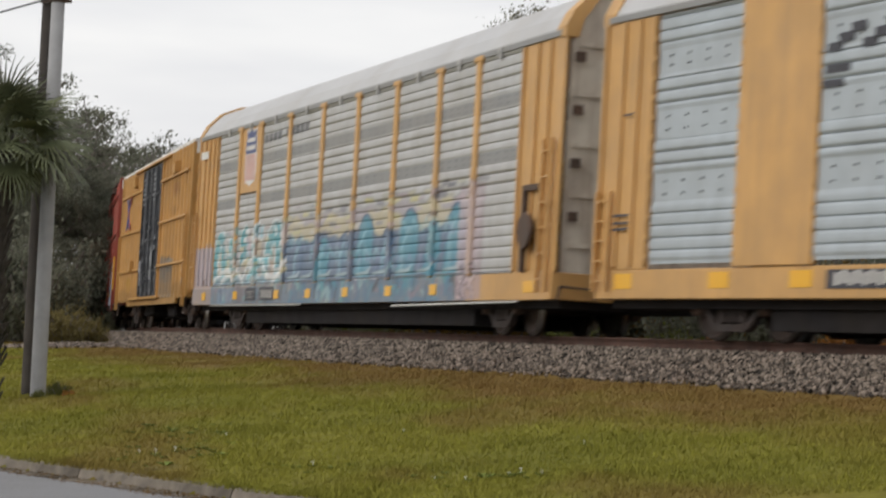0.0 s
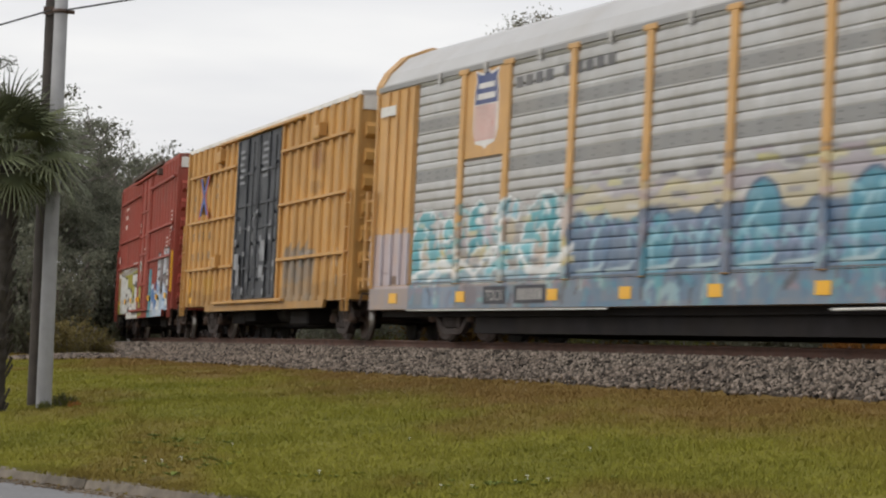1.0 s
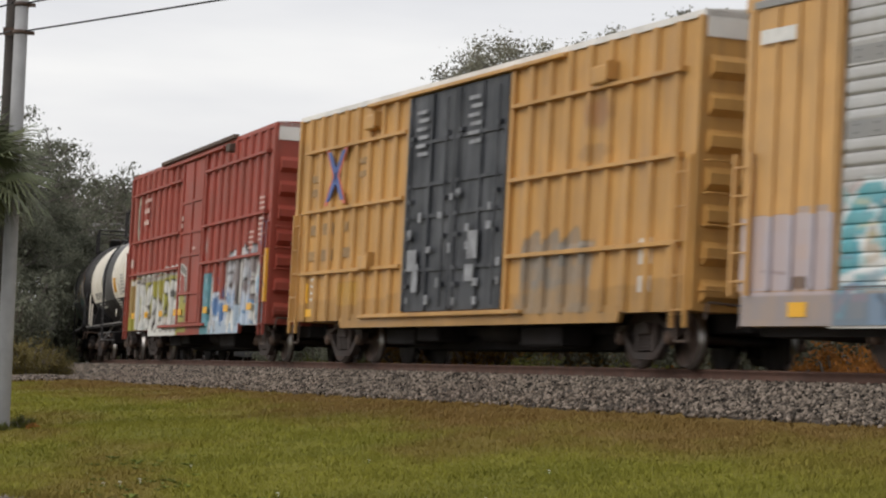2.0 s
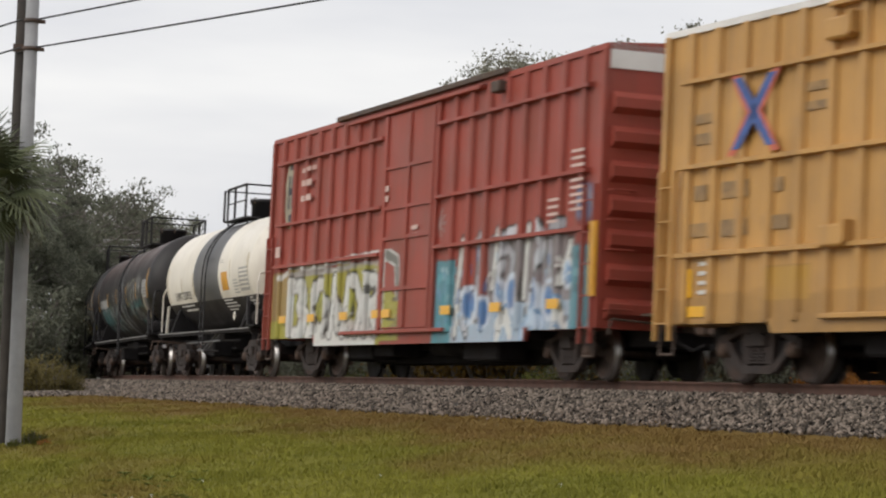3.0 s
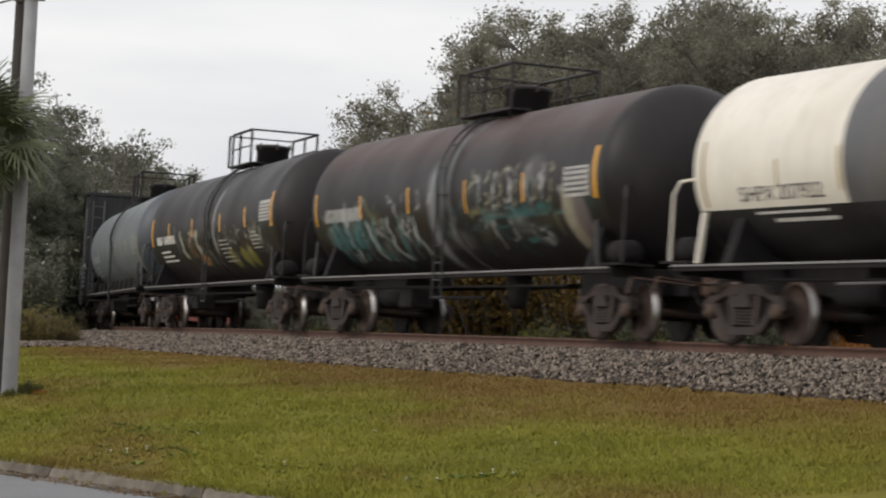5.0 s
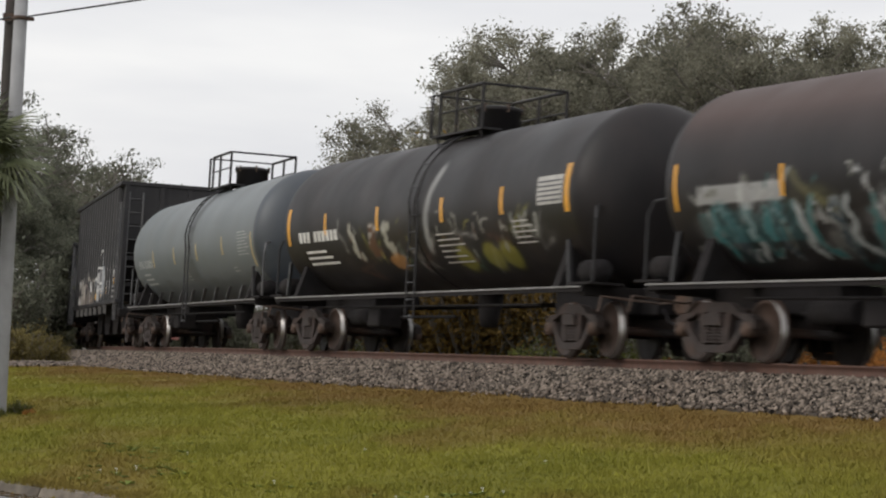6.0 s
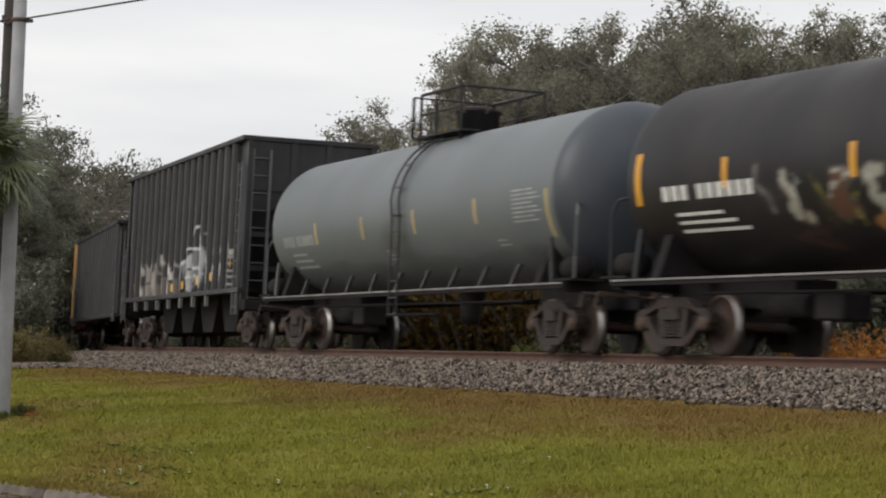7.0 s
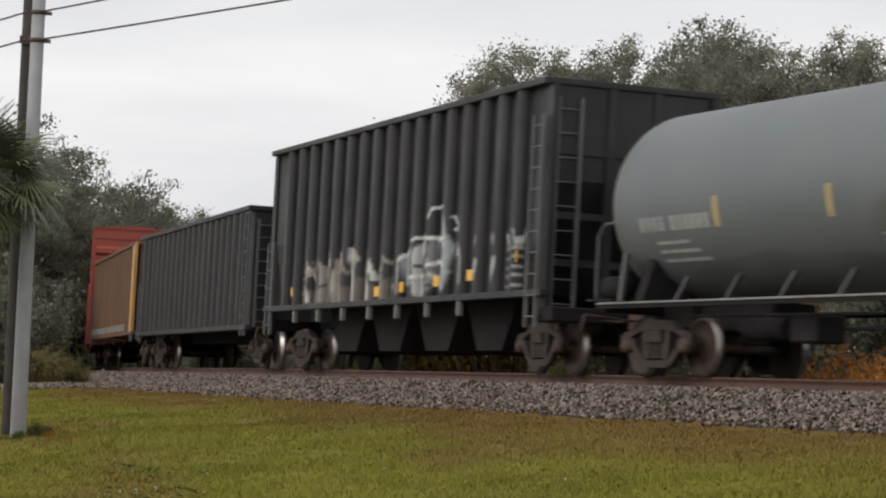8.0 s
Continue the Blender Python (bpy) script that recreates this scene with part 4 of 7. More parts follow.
def autorack_plain():
    """The leading car carrier: wide plain yellow pillars between silver panels."""
    ob = car("autorack", "plain yellow autorack with wide pillars between silver slatted panels", "freight car", 24.9)
    x0, x1, half = -12.95, 13.9, 1.52
    autorack_shell(ob, x0, x1, half, M["yellow"], M["yellow"])
    zs = levels(1.12, 5.0)
    groups = ((1.12, 1.2), (2.05, 2.55), (3.05, 3.55), (4.05, 4.5))
    x = -11.15
    k = 0
    while x + 4.6 < x1:
        me = sheet("side_panel", np.linspace(x, x + 2.52, 12), zs, corrugated(-half + 0.02, flats=groups), M["bluegalv"])
        p = hang("side_panel", me, ob, label="blue-white slatted side panel")
        b = bmesh.new()
        for z in (2.2, 2.4, 3.2, 3.4, 4.2, 4.35):
            for i in range(4):
                box(b, x + 0.36 + 0.55 * i, x + 0.40 + 0.55 * i, -half + 0.018, -half + 0.03, z - 0.02, z + 0.02)
        tagged(part("vent_slot", b, M["under"], p), kind="stuff")
        if k == 1:
            cv = [(x + 0.3 + 0.28 * i, 4.05 + 0.12 * (i % 3), 0.34, 0.13) for i in range(8)] + [(x + 0.4, 3.75, 0.6, 0.12), (x + 0.3, 3.55, 0.5, 0.1)]
            bars(p, "sprayed_mark", cv, -half + 0.008, M["decaldark"], "black sprayed marks")
        b = bmesh.new()
        box(b, x + 2.52, x + 4.6, -half - 0.03, -half + 0.06, 1.05, 5.04, 0.015)
        part("pillar", b, M["yellow"], ob)
        b = bmesh.new()
        for i in range(12):
            for xx in (x - 0.03, x + 2.55):
                box(b, xx - 0.03, xx + 0.03, -half - 0.04, -half, 1.2 + 0.31 * i, 1.27 + 0.31 * i)
        tagged(part("rivets", b, M["yellow"], ob), kind="stuff")
        x += 4.6
        k += 1
    end_panel(ob, x0 + 0.02, -11.2, half, M["yellow"], (-12.8, -12.2, -11.7, -11.25))
    ladder(ob, -12.55, -half - 0.09, 0.7, 2.3, 0.42, 5, M["yellow"])
    bars(ob, "stencil", [(-12.0, 1.9, 0.5, 0.04), (-12.0, 1.78, 0.5, 0.04), (-12.0, 1.68, 0.5, 0.04), (-11.9, 3.5, 0.3, 0.03)], -half - 0.053, M["decaldark"])
    for x in (-11.9, -9.0, -6.8, -4.4):
        reflector(ob, x, 0.86, -half - 0.004, 0.55, 0.24)
    b = bmesh.new()
    box(b, -6.15, -4.6, -half - 0.012, -half, 0.72, 0.98)
    pl = part("number_board", b, M["decaldark"], ob)
    bars(pl, "sprayed_tag", [(-5.9 + 0.17 * i, 0.85 + 0.03 * (i % 2), 0.10, 0.18) for i in range(8)], -half - 0.013, M["decal"])
    bogie(ob, -9.3, 2.1), bogie(ob, 9.3, -2.1)


M["primer"] = mat("lilac_primer", (0.44, 0.40, 0.44), 0.6, vary=0.15, grain=3, dirt=(0.25, 0.20, 0.18), dirt_amount=0.5, bump=0.03)
M["bluegalv"] = mat("pale_blue_panel", (0.42, 0.465, 0.495), 0.45, 0.2, vary=0.12, grain=2.0, dirt=(0.32, 0.33, 0.33), dirt_amount=0.35, streak=0.25, bump=0.04)


# ---- boxcars
def boxcar(name_label, s, paint, x0, x1, top, low, drop, ribs, belts, doors, end_top, canvas=None, roof_lip=None, trucks=(-7.1, 7.1), roof_paint=None, bars_on_doors=True):
    """A ribbed boxcar: side sheet, upright ribs, belt rails, plug doors, ribbed ends, roof, stepped sill."""
    ob = car("boxcar", name_label, "freight car", s)
    half = 1.56
    skin = sprayed(paint.name + "_sprayed", paint) if canvas else paint
    d0, d1 = min(d[0] for d in doors), max(d[1] for d in doors)
    b = bmesh.new()
    box(b, x0 + 0.02, x1 - 0.02, -half + 0.01, half - 0.01, low + 0.02, top - 0.06)
    part("body", b, paint, ob)
    for a, c in ((x0, d0), (d1, x1)):
        me = sheet("side_sheet", np.arange(a, c + 0.01, 0.05), np.linspace(low, top - 0.05, 110 if canvas else 6), lambda z: -half - 0.002, skin)
        if canvas:
            canvas.onto(me, lambda v: v[:, 0], lambda v: v[:, 2])
        hang("side_sheet", me, ob)
    # stepped lower sill
    me = sheet("side_sill", np.arange(drop[0], drop[1] + 0.01, 0.05), np.linspace(drop[2], low + 0.12, 8), lambda z: -half - 0.035, skin)
    if canvas:
        canvas.onto(me, lambda v: v[:, 0], lambda v: v[:, 2])
    hang("sill_face", me, ob)
    b = bmesh.new()
    prism(b, [(drop[0], drop[2]), (drop[1], drop[2]), (drop[1] + 0.12, low + 0.05), (drop[0] - 0.12, low + 0.05)], "y", -half - 0.033, -half + 0.05)
    part("side_sill", b, paint, ob)
    # ribs and belts
    for x in ribs:
        z0 = low + 0.02
        hang("rib", rib_mesh(x, 0.085, 0.06, -half, 0.085, z0, top - 0.12, skin, canvas, 100 if canvas else 3), ob)
    for z in belts:
        for a, c in ((x0 + 0.55, d0 - 0.12), (d1 + 0.12, x1 - 0.55)):
            b = bmesh.new()
            prism(b, [(-half, z + 0.05), (-half - 0.13, z + 0.02), (-half - 0.13, z - 0.04), (-half, z - 0.05)], "x", a, c)
            part("belt_rail", b, paint, ob)
    for x in (x0 + 0.06, x1 - 0.06, d0 - 0.06, d1 + 0.06):
        b = bmesh.new()
        box(b, x - 0.07, x + 0.07, -half - 0.085, -half + 0.02, low, top - 0.1, 0.012)
        part("corner_post", b, paint, ob)
    # doors
    for a, c, dm, lab in doors:
        b = bmesh.new()
        box(b, a + 0.03, c - 0.03, -half - 0.06, -half + 0.02, low + 0.12, top - 0.22, 0.012)
        d = part("door", b, dm, ob, lab)
        b = bmesh.new()
        for x in (a + 0.08, (a + c) / 2, c - 0.08):
            box(b, x - 0.05, x + 0.05, -half - 0.11, -half - 0.05, low + 0.14, top - 0.25, 0.01)
        pieces("door_stile", b, dm, d)
        b = bmesh.new()
        for z in (low + 0.9, low + 1.9, low + 2.5, low + 3.3):
            box(b, a + 0.05, c - 0.05, -half - 0.10, -half - 0.05, z - 0.035, z + 0.035)
        pieces("door_rail", b, dm, d)
        b = bmesh.new()
        for x in (a + 0.35, c - 0.35):
            rod(b, (x, -half - 0.13, low + 0.2), (x, -half - 0.13, top - 0.4), 0.022)
            for z in (low + 0.6, low + 1.5, low + 2.2, low + 3.4):
                box(b, x - 0.07, x + 0.07, -half - 0.15, -half - 0.06, z - 0.04, z + 0.04)
        if bars_on_doors:
            pieces("lock_rod", b, dm, d)
        else:
            b.free()
    for z in (low + 0.06, top - 0.17):
        b = bmesh.new()
        box(b, d0 - 2.3, d1 + 2.3 if z > 2 else d1 + 0.9, -half - 0.15, -half, z - 0.035, z + 0.035, 0.01)
        part("door_track", b, paint, ob)
    # roof with cross seams
    b = bmesh.new()
    prism(b, [(-half - 0.05, top - 0.12), (-half - 0.05, top - 0.02), (0, top + 0.1), (half + 0.05, top - 0.02), (half + 0.05, top - 0.12)], "x", x0 - 0.03, x1 + 0.03)
    part("roof", b, roof_paint or end_top, ob, "" if roof_paint else "pale galvanised roof")
    if roof_lip:
        b = bmesh.new()
        box(b, roof_lip[0], roof_lip[1], -half - 0.14, -half, top - 0.05, top + 0.05, 0.01)
        part("roof_lip", b, M["steel"], ob)
    # ends: deep pressed ribs under a white header plate
    for xe, way in ((x1, 1), (x0, -1)):
        b = bmesh.new()
        box(b, min(xe, xe - way * 0.05), max(xe, xe - way * 0.05), -half, half, low, top - 0.1)
        e = part("end_wall", b, paint, ob)
        for i in range(7):
            z = 1.15 + i * 0.55
            b = bmesh.new()
            prism(b, [(xe, z - 0.22), (xe + way * 0.13, z - 0.12), (xe + way * 0.13, z + 0.04), (xe, z + 0.14)], "y", -half + 0.08, half - 0.08)
            part("end_rib", b, paint, e)
        b = bmesh.new()
        box(b, min(xe, xe + way * 0.03), max(xe, xe + way * 0.03), -half + 0.01, half - 0.01, top - 0.42, top - 0.02)
        part("header_plate", b, end_top, e, "white header plate")
        coupler(ob, xe, way)
        cut_lever(ob, xe, way)
        b = bmesh.new()
        box(b, min(xe, xe + way * 0.55), max(xe, xe + way * 0.55), -0.9, 0.9, 1.02, 1.06)
        part("end_platform", b, M["steel"], ob)
    # corner ladders
    for x, y in ((x0 + 0.28, -half - 0.13), (x1 - 0.30, -half - 0.13)):
        ladder(ob, x, y, low - 0.25, low + 2.3, 0.42, 5, paint)
    for xe, way in ((x0, -1), (x1, 1)):
        b = bmesh.new()
        for z in np.linspace(low + 0.3, low + 2.2, 5):
            pipe(b, [(xe, -half + 0.06, z), (xe + way * 0.2, -half + 0.06, z), (xe + way * 0.2, -half + 0.46, z), (xe, -half + 0.46, z)], 0.016, 5)
        pieces("end_grab_iron", b, paint, ob)
    for x in (x0 + 0.3, x1 - 0.3):
        b = bmesh.new()
        pipe(b, [(x - 0.2, -half - 0.02, low), (x - 0.2, -half - 0.04, low - 0.45), (x + 0.2, -half - 0.04, low - 0.45), (x + 0.2, -half - 0.02, low)], 0.02)
        part("stirrup", b, M["steel"], ob)
    frame_under(ob, x0, x1, 0.55, low + 0.1, 0.6)
    b = bmesh.new()
    prism(b, [(-5.2, 0.56), (-4.6, 0.30), (4.6, 0.30), (5.2, 0.56)], "y", -0.42, 0.42)
    for xa, xb, ya, za in ((-4.4, -2.9, -1.15, 0.36), (2.4, 4.1, -1.2, 0.32)):
        box(b, xa, xb, ya, ya + 0.6, za, 0.68, 0.04)
    pieces("cushion_gear", b, M["under"], ob)
    b = bmesh.new()
    for x in np.linspace(x0 + 3.2, x1 - 3.2, 7):
        box(b, x - 0.09, x + 0.09, -half + 0.1, half - 0.1, 0.66, low + 0.02)
    pieces("cross_bearer", b, M["under"], ob)
    b = bmesh.new()
    lathe(b, [(-0.9, 0.2), (0.9, 0.2)], "x", (0.8, -0.75, 0.62), 14)
    box(b, -2.6, -1.5, -1.2, -0.5, 0.42, 0.75, 0.03)
    pieces("brake_gear", b, M["under"], ob)
    for x in trucks:
        bogie(ob, x, 1.4 if x < 0 else -1.4)
    return ob


def spread_ribs(a, c, n):
    return [a + (c - a) * (i + 1) / (n + 1) for i in range(n)]


M["doorgrey"] = mat("blue_grey_door_paint", (0.021, 0.024, 0.031), 0.55, vary=0.25, grain=2, dirt=(0.16, 0.165, 0.18), dirt_amount=0.42, streak=0.4, bump=0.06)
M["wornletter"] = mat("worn_stencil", (0.27, 0.17, 0.08), 0.6, vary=0.3, grain=8, dirt=(0.48, 0.27, 0.09), dirt_amount=0.8, dirt_scale=3.0, bump=0)
M["header"] = mat("off_white_header", (0.74, 0.72, 0.69), 0.6, vary=0.1, grain=2, dirt=(0.28, 0.24, 0.2), dirt_amount=0.4, bump=0.04)


def yellow_boxcar():
    cv = Canvas(-9.2, 9.6, 0.6, 5.2)
    grey = (0.17, 0.175, 0.17)
    cv.rect(3.3, 5.9, 0.85, 2.0, grey, 0.9)
    for x in (3.7, 4.5, 5.3):
        cv.blob(x, 1.95, 0.36, 0.28, grey, 0.9)
    cv.wavy(2.9, 6.1, 0.85, 1.05, 0.1, 5, grey, 0.9)
    cv.line([(5.0, 1.9), (6.0, 1.95), (5.8, 1.3)], 0.1, (0.28, 0.28, 0.27), 0.9)
    for x in (3.6, 4.4, 5.2):
        cv.line([(x, 0.95), (x + 0.2, 1.9)], 0.12, (0.25, 0.25, 0.24), 0.7)
    cv.rect(-6.1, -5.1, 1.15, 1.6, (0.62, 0.36, 0.05), 0.7)
    cv.wavy(-9.2, 9.6, 0.6, 1.25, 0.08, 1.7, (0.38, 0.22, 0.07), 0.35)
    cv.blob(6.0, 4.05, 0.55, 0.25, (0.32, 0.10, 0.05), 0.55, 0.5)
    cv.blob(5.9, 3.4, 0.6, 0.14, (0.35, 0.20, 0.08), 0.5, 0.5)
    cv.fade(0.2)
    ob = boxcar("ochre-yellow ribbed boxcar with dark blue-grey double plug doors", -27.23, M["boxyellow"], -9.15, 9.55, 5.27, 0.82, (-6.0, 7.0, 0.67),
                spread_ribs(-9.15, -2.45, 8) + spread_ribs(2.55, 9.55, 8), (1.84, 3.15, 4.43),
                ((-2.4, 0.05, M["doorgrey"], "dark blue-grey plug door"), (0.05, 2.5, M["doorgrey"], "dark blue-grey plug door")), M["header"], cv)
    y = -1.652
    blue, red = mat("emblem_blue", (0.05, 0.10, 0.30), 0.5, bump=0), mat("emblem_red", (0.55, 0.13, 0.07), 0.5, bump=0)
    cx, cz = -6.55, 3.82
    for name, m, flip, off in (("emblem_red_arm", red, 1, 0.0), ("emblem_blue_arm", blue, -1, 0.10)):
        b = bmesh.new()
        for s in (1, -1):
            p = [(-0.62, -0.60), (-0.42, -0.60), (0.02, -0.08), (0.02, 0.08), (-0.42, 0.60), (-0.62, 0.60), (-0.16, 0.0)]
            q = [(cx + s * (a + (0.06 if flip < 0 else -0.06)), cz + c * (1 if flip > 0 else 0.86)) for a, c in p]
            prism(b, q if s > 0 else q[::-1], "y", y - (0.008 if flip > 0 else 0.014), y)
        pieces(name, b, m, ob)
    bars(ob, "car_lettering", [(-8.0, 3.85, 0.55, 0.14), (-8.0, 3.55, 0.55, 0.16), (-5.05, 4.05, 0.55, 0.12), (-5.05, 3.78, 0.55, 0.12),
                               (-8.05, 2.75, 0.35, 0.22), (-7.1, 2.75, 0.7, 0.24), (-6.0, 2.75, 0.3, 0.2), (-8.05, 2.2, 0.5, 0.2), (-7.1, 2.2, 0.7, 0.24), (-6.0, 2.22, 0.7, 0.2)], -1.585, M["wornletter"], "weathered faint lettering")
    bars(ob, "warning_decal", [(-8.35, 1.42, 0.28, 0.42), (-8.05, 1.0, 0.5, 0.16)], -1.583, M["reflect"])
    bars(ob, "stencil", [(-7.85, 1.7 - 0.14 * i, 0.34, 0.06) for i in range(4)] + [(7.9, 1.75, 0.4, 0.4), (7.9, 1.25, 0.4, 0.25)], -1.583, M["decal"])
    bars(ob, "chalk_mark", [(-1.6 + 0.1 * (i % 2), 4.7 - 0.16 * i, 0.5, 0.07) for i in range(6)] + [(1.0 + 0.1 * (i % 2), 4.75 - 0.16 * i, 0.5, 0.07) for i in range(6)]
         + [(-1.8, 1.9, 0.5, 0.4), (-1.6, 1.5, 0.3, 0.4), (1.2, 2.1, 0.45, 0.5), (1.1, 1.6, 0.4, 0.3)]
         + [(-2.0 + 0.52 * (i % 5), 1.15 + 0.31 * ((i * 5) % 7), 0.10 + 0.05 * (i % 3), 0.12 + 0.06 * (i % 2)) for i in range(10)] + [(0.4 + 0.5 * (i % 5), 1.1 + 0.33 * ((i * 4) % 7), 0.10 + 0.05 * (i % 3), 0.14) for i in range(10)], -1.70, M["doormark"], "chalky white marks")
    for x, z in ((-4.4, 4.75), (-4.4, 1.95), (6.3, 4.6)):
        b = bmesh.new()
        box(b, x - 0.3, x + 0.25, -1.76, -1.58, z - 0.15, z + 0.15, 0.03)
        box(b, x + 0.25, x + 0.33, -1.78, -1.58, z - 0.1, z + 0.2)
        part("door_stop", b, M["boxyellow"], ob)


def red_boxcar():
    cv = Canvas(-9.3, 9.3, 0.55, 5.3)
    lime, white, pale, ink = (0.36, 0.36, 0.06), (0.66, 0.67, 0.64), (0.50, 0.51, 0.50), (0.05, 0.055, 0.05)
    teal, blue, grey = (0.08, 0.28, 0.33), (0.07, 0.20, 0.42), (0.34, 0.34, 0.34)
    cv.wavy(-9.0, -1.25, 0.55, 2.28, 0.05, 1.5, lime, 0.95, 0.5)
    cv.wavy(-9.0, -7.3, 1.2, 2.3, 0.05, 1.5, (0.30, 0.16, 0.10), 0.6, 0.5)
    cv.line([(-8.2, 2.15), (-7.4, 2.38), (-5.5, 2.33), (-3.2, 2.42), (-1.4, 2.46)], 0.13, white, 0.95)
    cv.line([(-7.3, 2.2), (-5, 2.2), (-2, 2.28)], 0.12, grey, 0.9)
    cv.dashes(-8.2, -1.5, 2.05, 2.45, 26, (ink, pale, lime, white), 94, 0.4, 0.06)
    # five fat white letters with dark slits and lime counters
    cv.wavy(-6.3, -1.5, 0.55, 1.15, 0.1, 2.6, white, 0.97, 1.0)
    letters = [[(-7.35, 0.95), (-7.3, 2.0)], [(-7.2, 1.95), (-6.5, 1.95), (-6.35, 1.65), (-6.8, 1.5)], [(-6.8, 1.5), (-6.2, 1.3), (-6.5, 0.9), (-7.1, 0.9)],
               [(-5.6, 1.0), (-5.75, 1.5), (-5.4, 1.95)], [(-5.2, 1.95), (-4.75, 1.5), (-4.85, 0.95)],
               [(-4.45, 0.9), (-4.3, 2.0)], [(-4.2, 1.95), (-3.75, 1.0)], [(-3.6, 0.9), (-3.4, 1.95)],
               [(-3.3, 1.9), (-3.55, 1.4), (-3.2, 0.95)], [(-2.95, 1.95), (-2.55, 1.5), (-2.75, 0.9)],
               [(-2.2, 0.9), (-2.15, 1.95), (-1.65, 1.9), (-1.6, 1.5), (-2.0, 1.4), (-1.5, 0.9)]]
    cv.fat(letters, 0.30, (white, (0.62, 0.63, 0.60), white), ink, 0.045, (0.45, 0.46, 0.45))
    for x in (-5.22, -3.1):
        cv.fat([[(x, 1.25), (x + 0.05, 1.65)]], 0.24, (lime,), ink, 0.04)
    for x, z in ((-2.05, 1.75), (-1.75, 1.72), (-6.8, 1.72), (-6.75, 1.15)):
        cv.blob(x, z, 0.13, 0.1, ink, 0.9, 0.3)
    for i in range(26):
        x, z = -7.4 + 6.0 * ((i * 0.618) % 1), 0.68 + 1.2 * ((i * 0.377) % 1)
        cv.line([(x, z), (x + 0.06, z + 0.22), (x + 0.2, z + 0.3)], 0.035, (ink, pale)[i % 3 == 0], 0.85)
    # olive and grey shapes running on across the door
    cv.wavy(-1.3, -0.1, 0.7, 1.75, 0.2, 3.0, lime, 0.95)
    cv.fat([[(-1.15, 1.0), (-1.1, 2.45)], [(-0.9, 2.4), (-0.3, 2.25), (-0.15, 1.6)], [(0.1, 1.4), (0.35, 1.75), (0.3, 1.3)]], 0.2, (grey, (0.14, 0.15, 0.13), (0.36, 0.27, 0.23)), white, 0.05)
    cv.dashes(-1.3, 0.2, 0.8, 1.5, 22, (ink, (0.40, 0.36, 0.10), (0.20, 0.20, 0.10)), 95, 0.4, 0.06)
    # pale star sprayed on the door post
    for a_ in range(6):
        t_ = a_ * math.pi / 6
        cv.line([(1.75 - 0.4 * math.cos(t_), 2.85 - 0.3 * math.sin(t_)), (1.75 + 0.4 * math.cos(t_), 2.85 + 0.3 * math.sin(t_))], 0.06, (0.5, 0.45, 0.43), 0.7)
    # the right-hand piece: teal ends, white and grey uprights, blue rounds
    cv.wavy(1.75, 2.75, 0.55, 2.18, 0.04, 2, teal, 0.95)
    cv.tangle(1.8, 2.7, 0.65, 2.1, 26, (teal, (0.12, 0.30, 0.45), (0.40, 0.55, 0.62), (0.12, 0.36, 0.42)), 74, (0.05, 0.14))
    cv.wavy(2.7, 8.6, 0.55, 1.45, 0.15, 2.2, (0.40, 0.52, 0.62), 0.95, 0.3)
    cv.wavy(4.4, 8.2, 1.3, 2.45, 0.1, 2.9, (0.24, 0.235, 0.24), 0.92, 0.6)
    ups = [[(2.95, 0.8), (2.9, 1.6), (3.1, 2.45)], [(3.1, 1.5), (3.45, 1.45), (3.5, 0.8)], [(3.9, 1.1), (3.95, 2.5)], [(4.6, 1.6), (4.8, 2.55)], [(5.0, 1.5), (5.25, 2.5), (5.7, 2.55)], [(5.4, 1.4), (5.55, 2.1), (5.2, 2.3)],
           [(6.1, 1.4), (6.2, 2.55)], [(6.5, 1.6), (6.9, 2.2), (6.7, 2.6)], [(7.2, 1.4), (7.15, 2.5), (7.7, 2.55)], [(7.7, 1.6), (8.0, 2.2)]]
    cv.fat(ups, 0.17, (white, (0.55, 0.58, 0.62), (0.38, 0.39, 0.42)), ink, 0.05)
    for x, z, r in ((3.6, 1.3, 0.34), (5.0, 1.45, 0.3), (5.55, 1.45, 0.34), (6.6, 1.35, 0.3), (7.2, 1.3, 0.34), (4.3, 1.15, 0.28), (7.95, 1.7, 0.22)):
        cv.blob(x, z, r, r * 1.1, (0.58, 0.66, 0.74), 0.95, 0.15)
        cv.blob(x, z, r * 0.62, r * 0.75, blue, 0.95, 0.25)
    cv.fat([[(5.0, 0.7), (5.3, 1.1), (5.6, 0.75)], [(6.2, 0.75), (6.5, 1.1), (6.9, 0.9)], [(7.4, 0.75), (7.6, 1.2), (7.9, 0.8)]], 0.26, (white, (0.50, 0.62, 0.74)), (0.12, 0.28, 0.48), 0.04)
    cv.tangle(2.8, 8.3, 0.65, 2.4, 60, (white, blue, (0.35, 0.52, 0.66), grey, ink, white), 73, (0.04, 0.09), 0.28)
    cv.wavy(8.1, 9.1, 0.7, 2.2, 0.1, 2, teal, 0.92)
    cv.dashes(8.1, 9.0, 0.8, 2.1, 10, ((0.05, 0.18, 0.22), (0.16, 0.40, 0.46)), 96, 0.3, 0.1)
    cv.blob(8.6, 2.85, 0.4, 0.32, (0.16, 0.22, 0.36), 0.85, 0.4)
    cv.line([(8.3, 2.7), (8.6, 3.05), (8.9, 2.75)], 0.08, (0.45, 0.45, 0.5), 0.8)
    cv.fade(0.06)
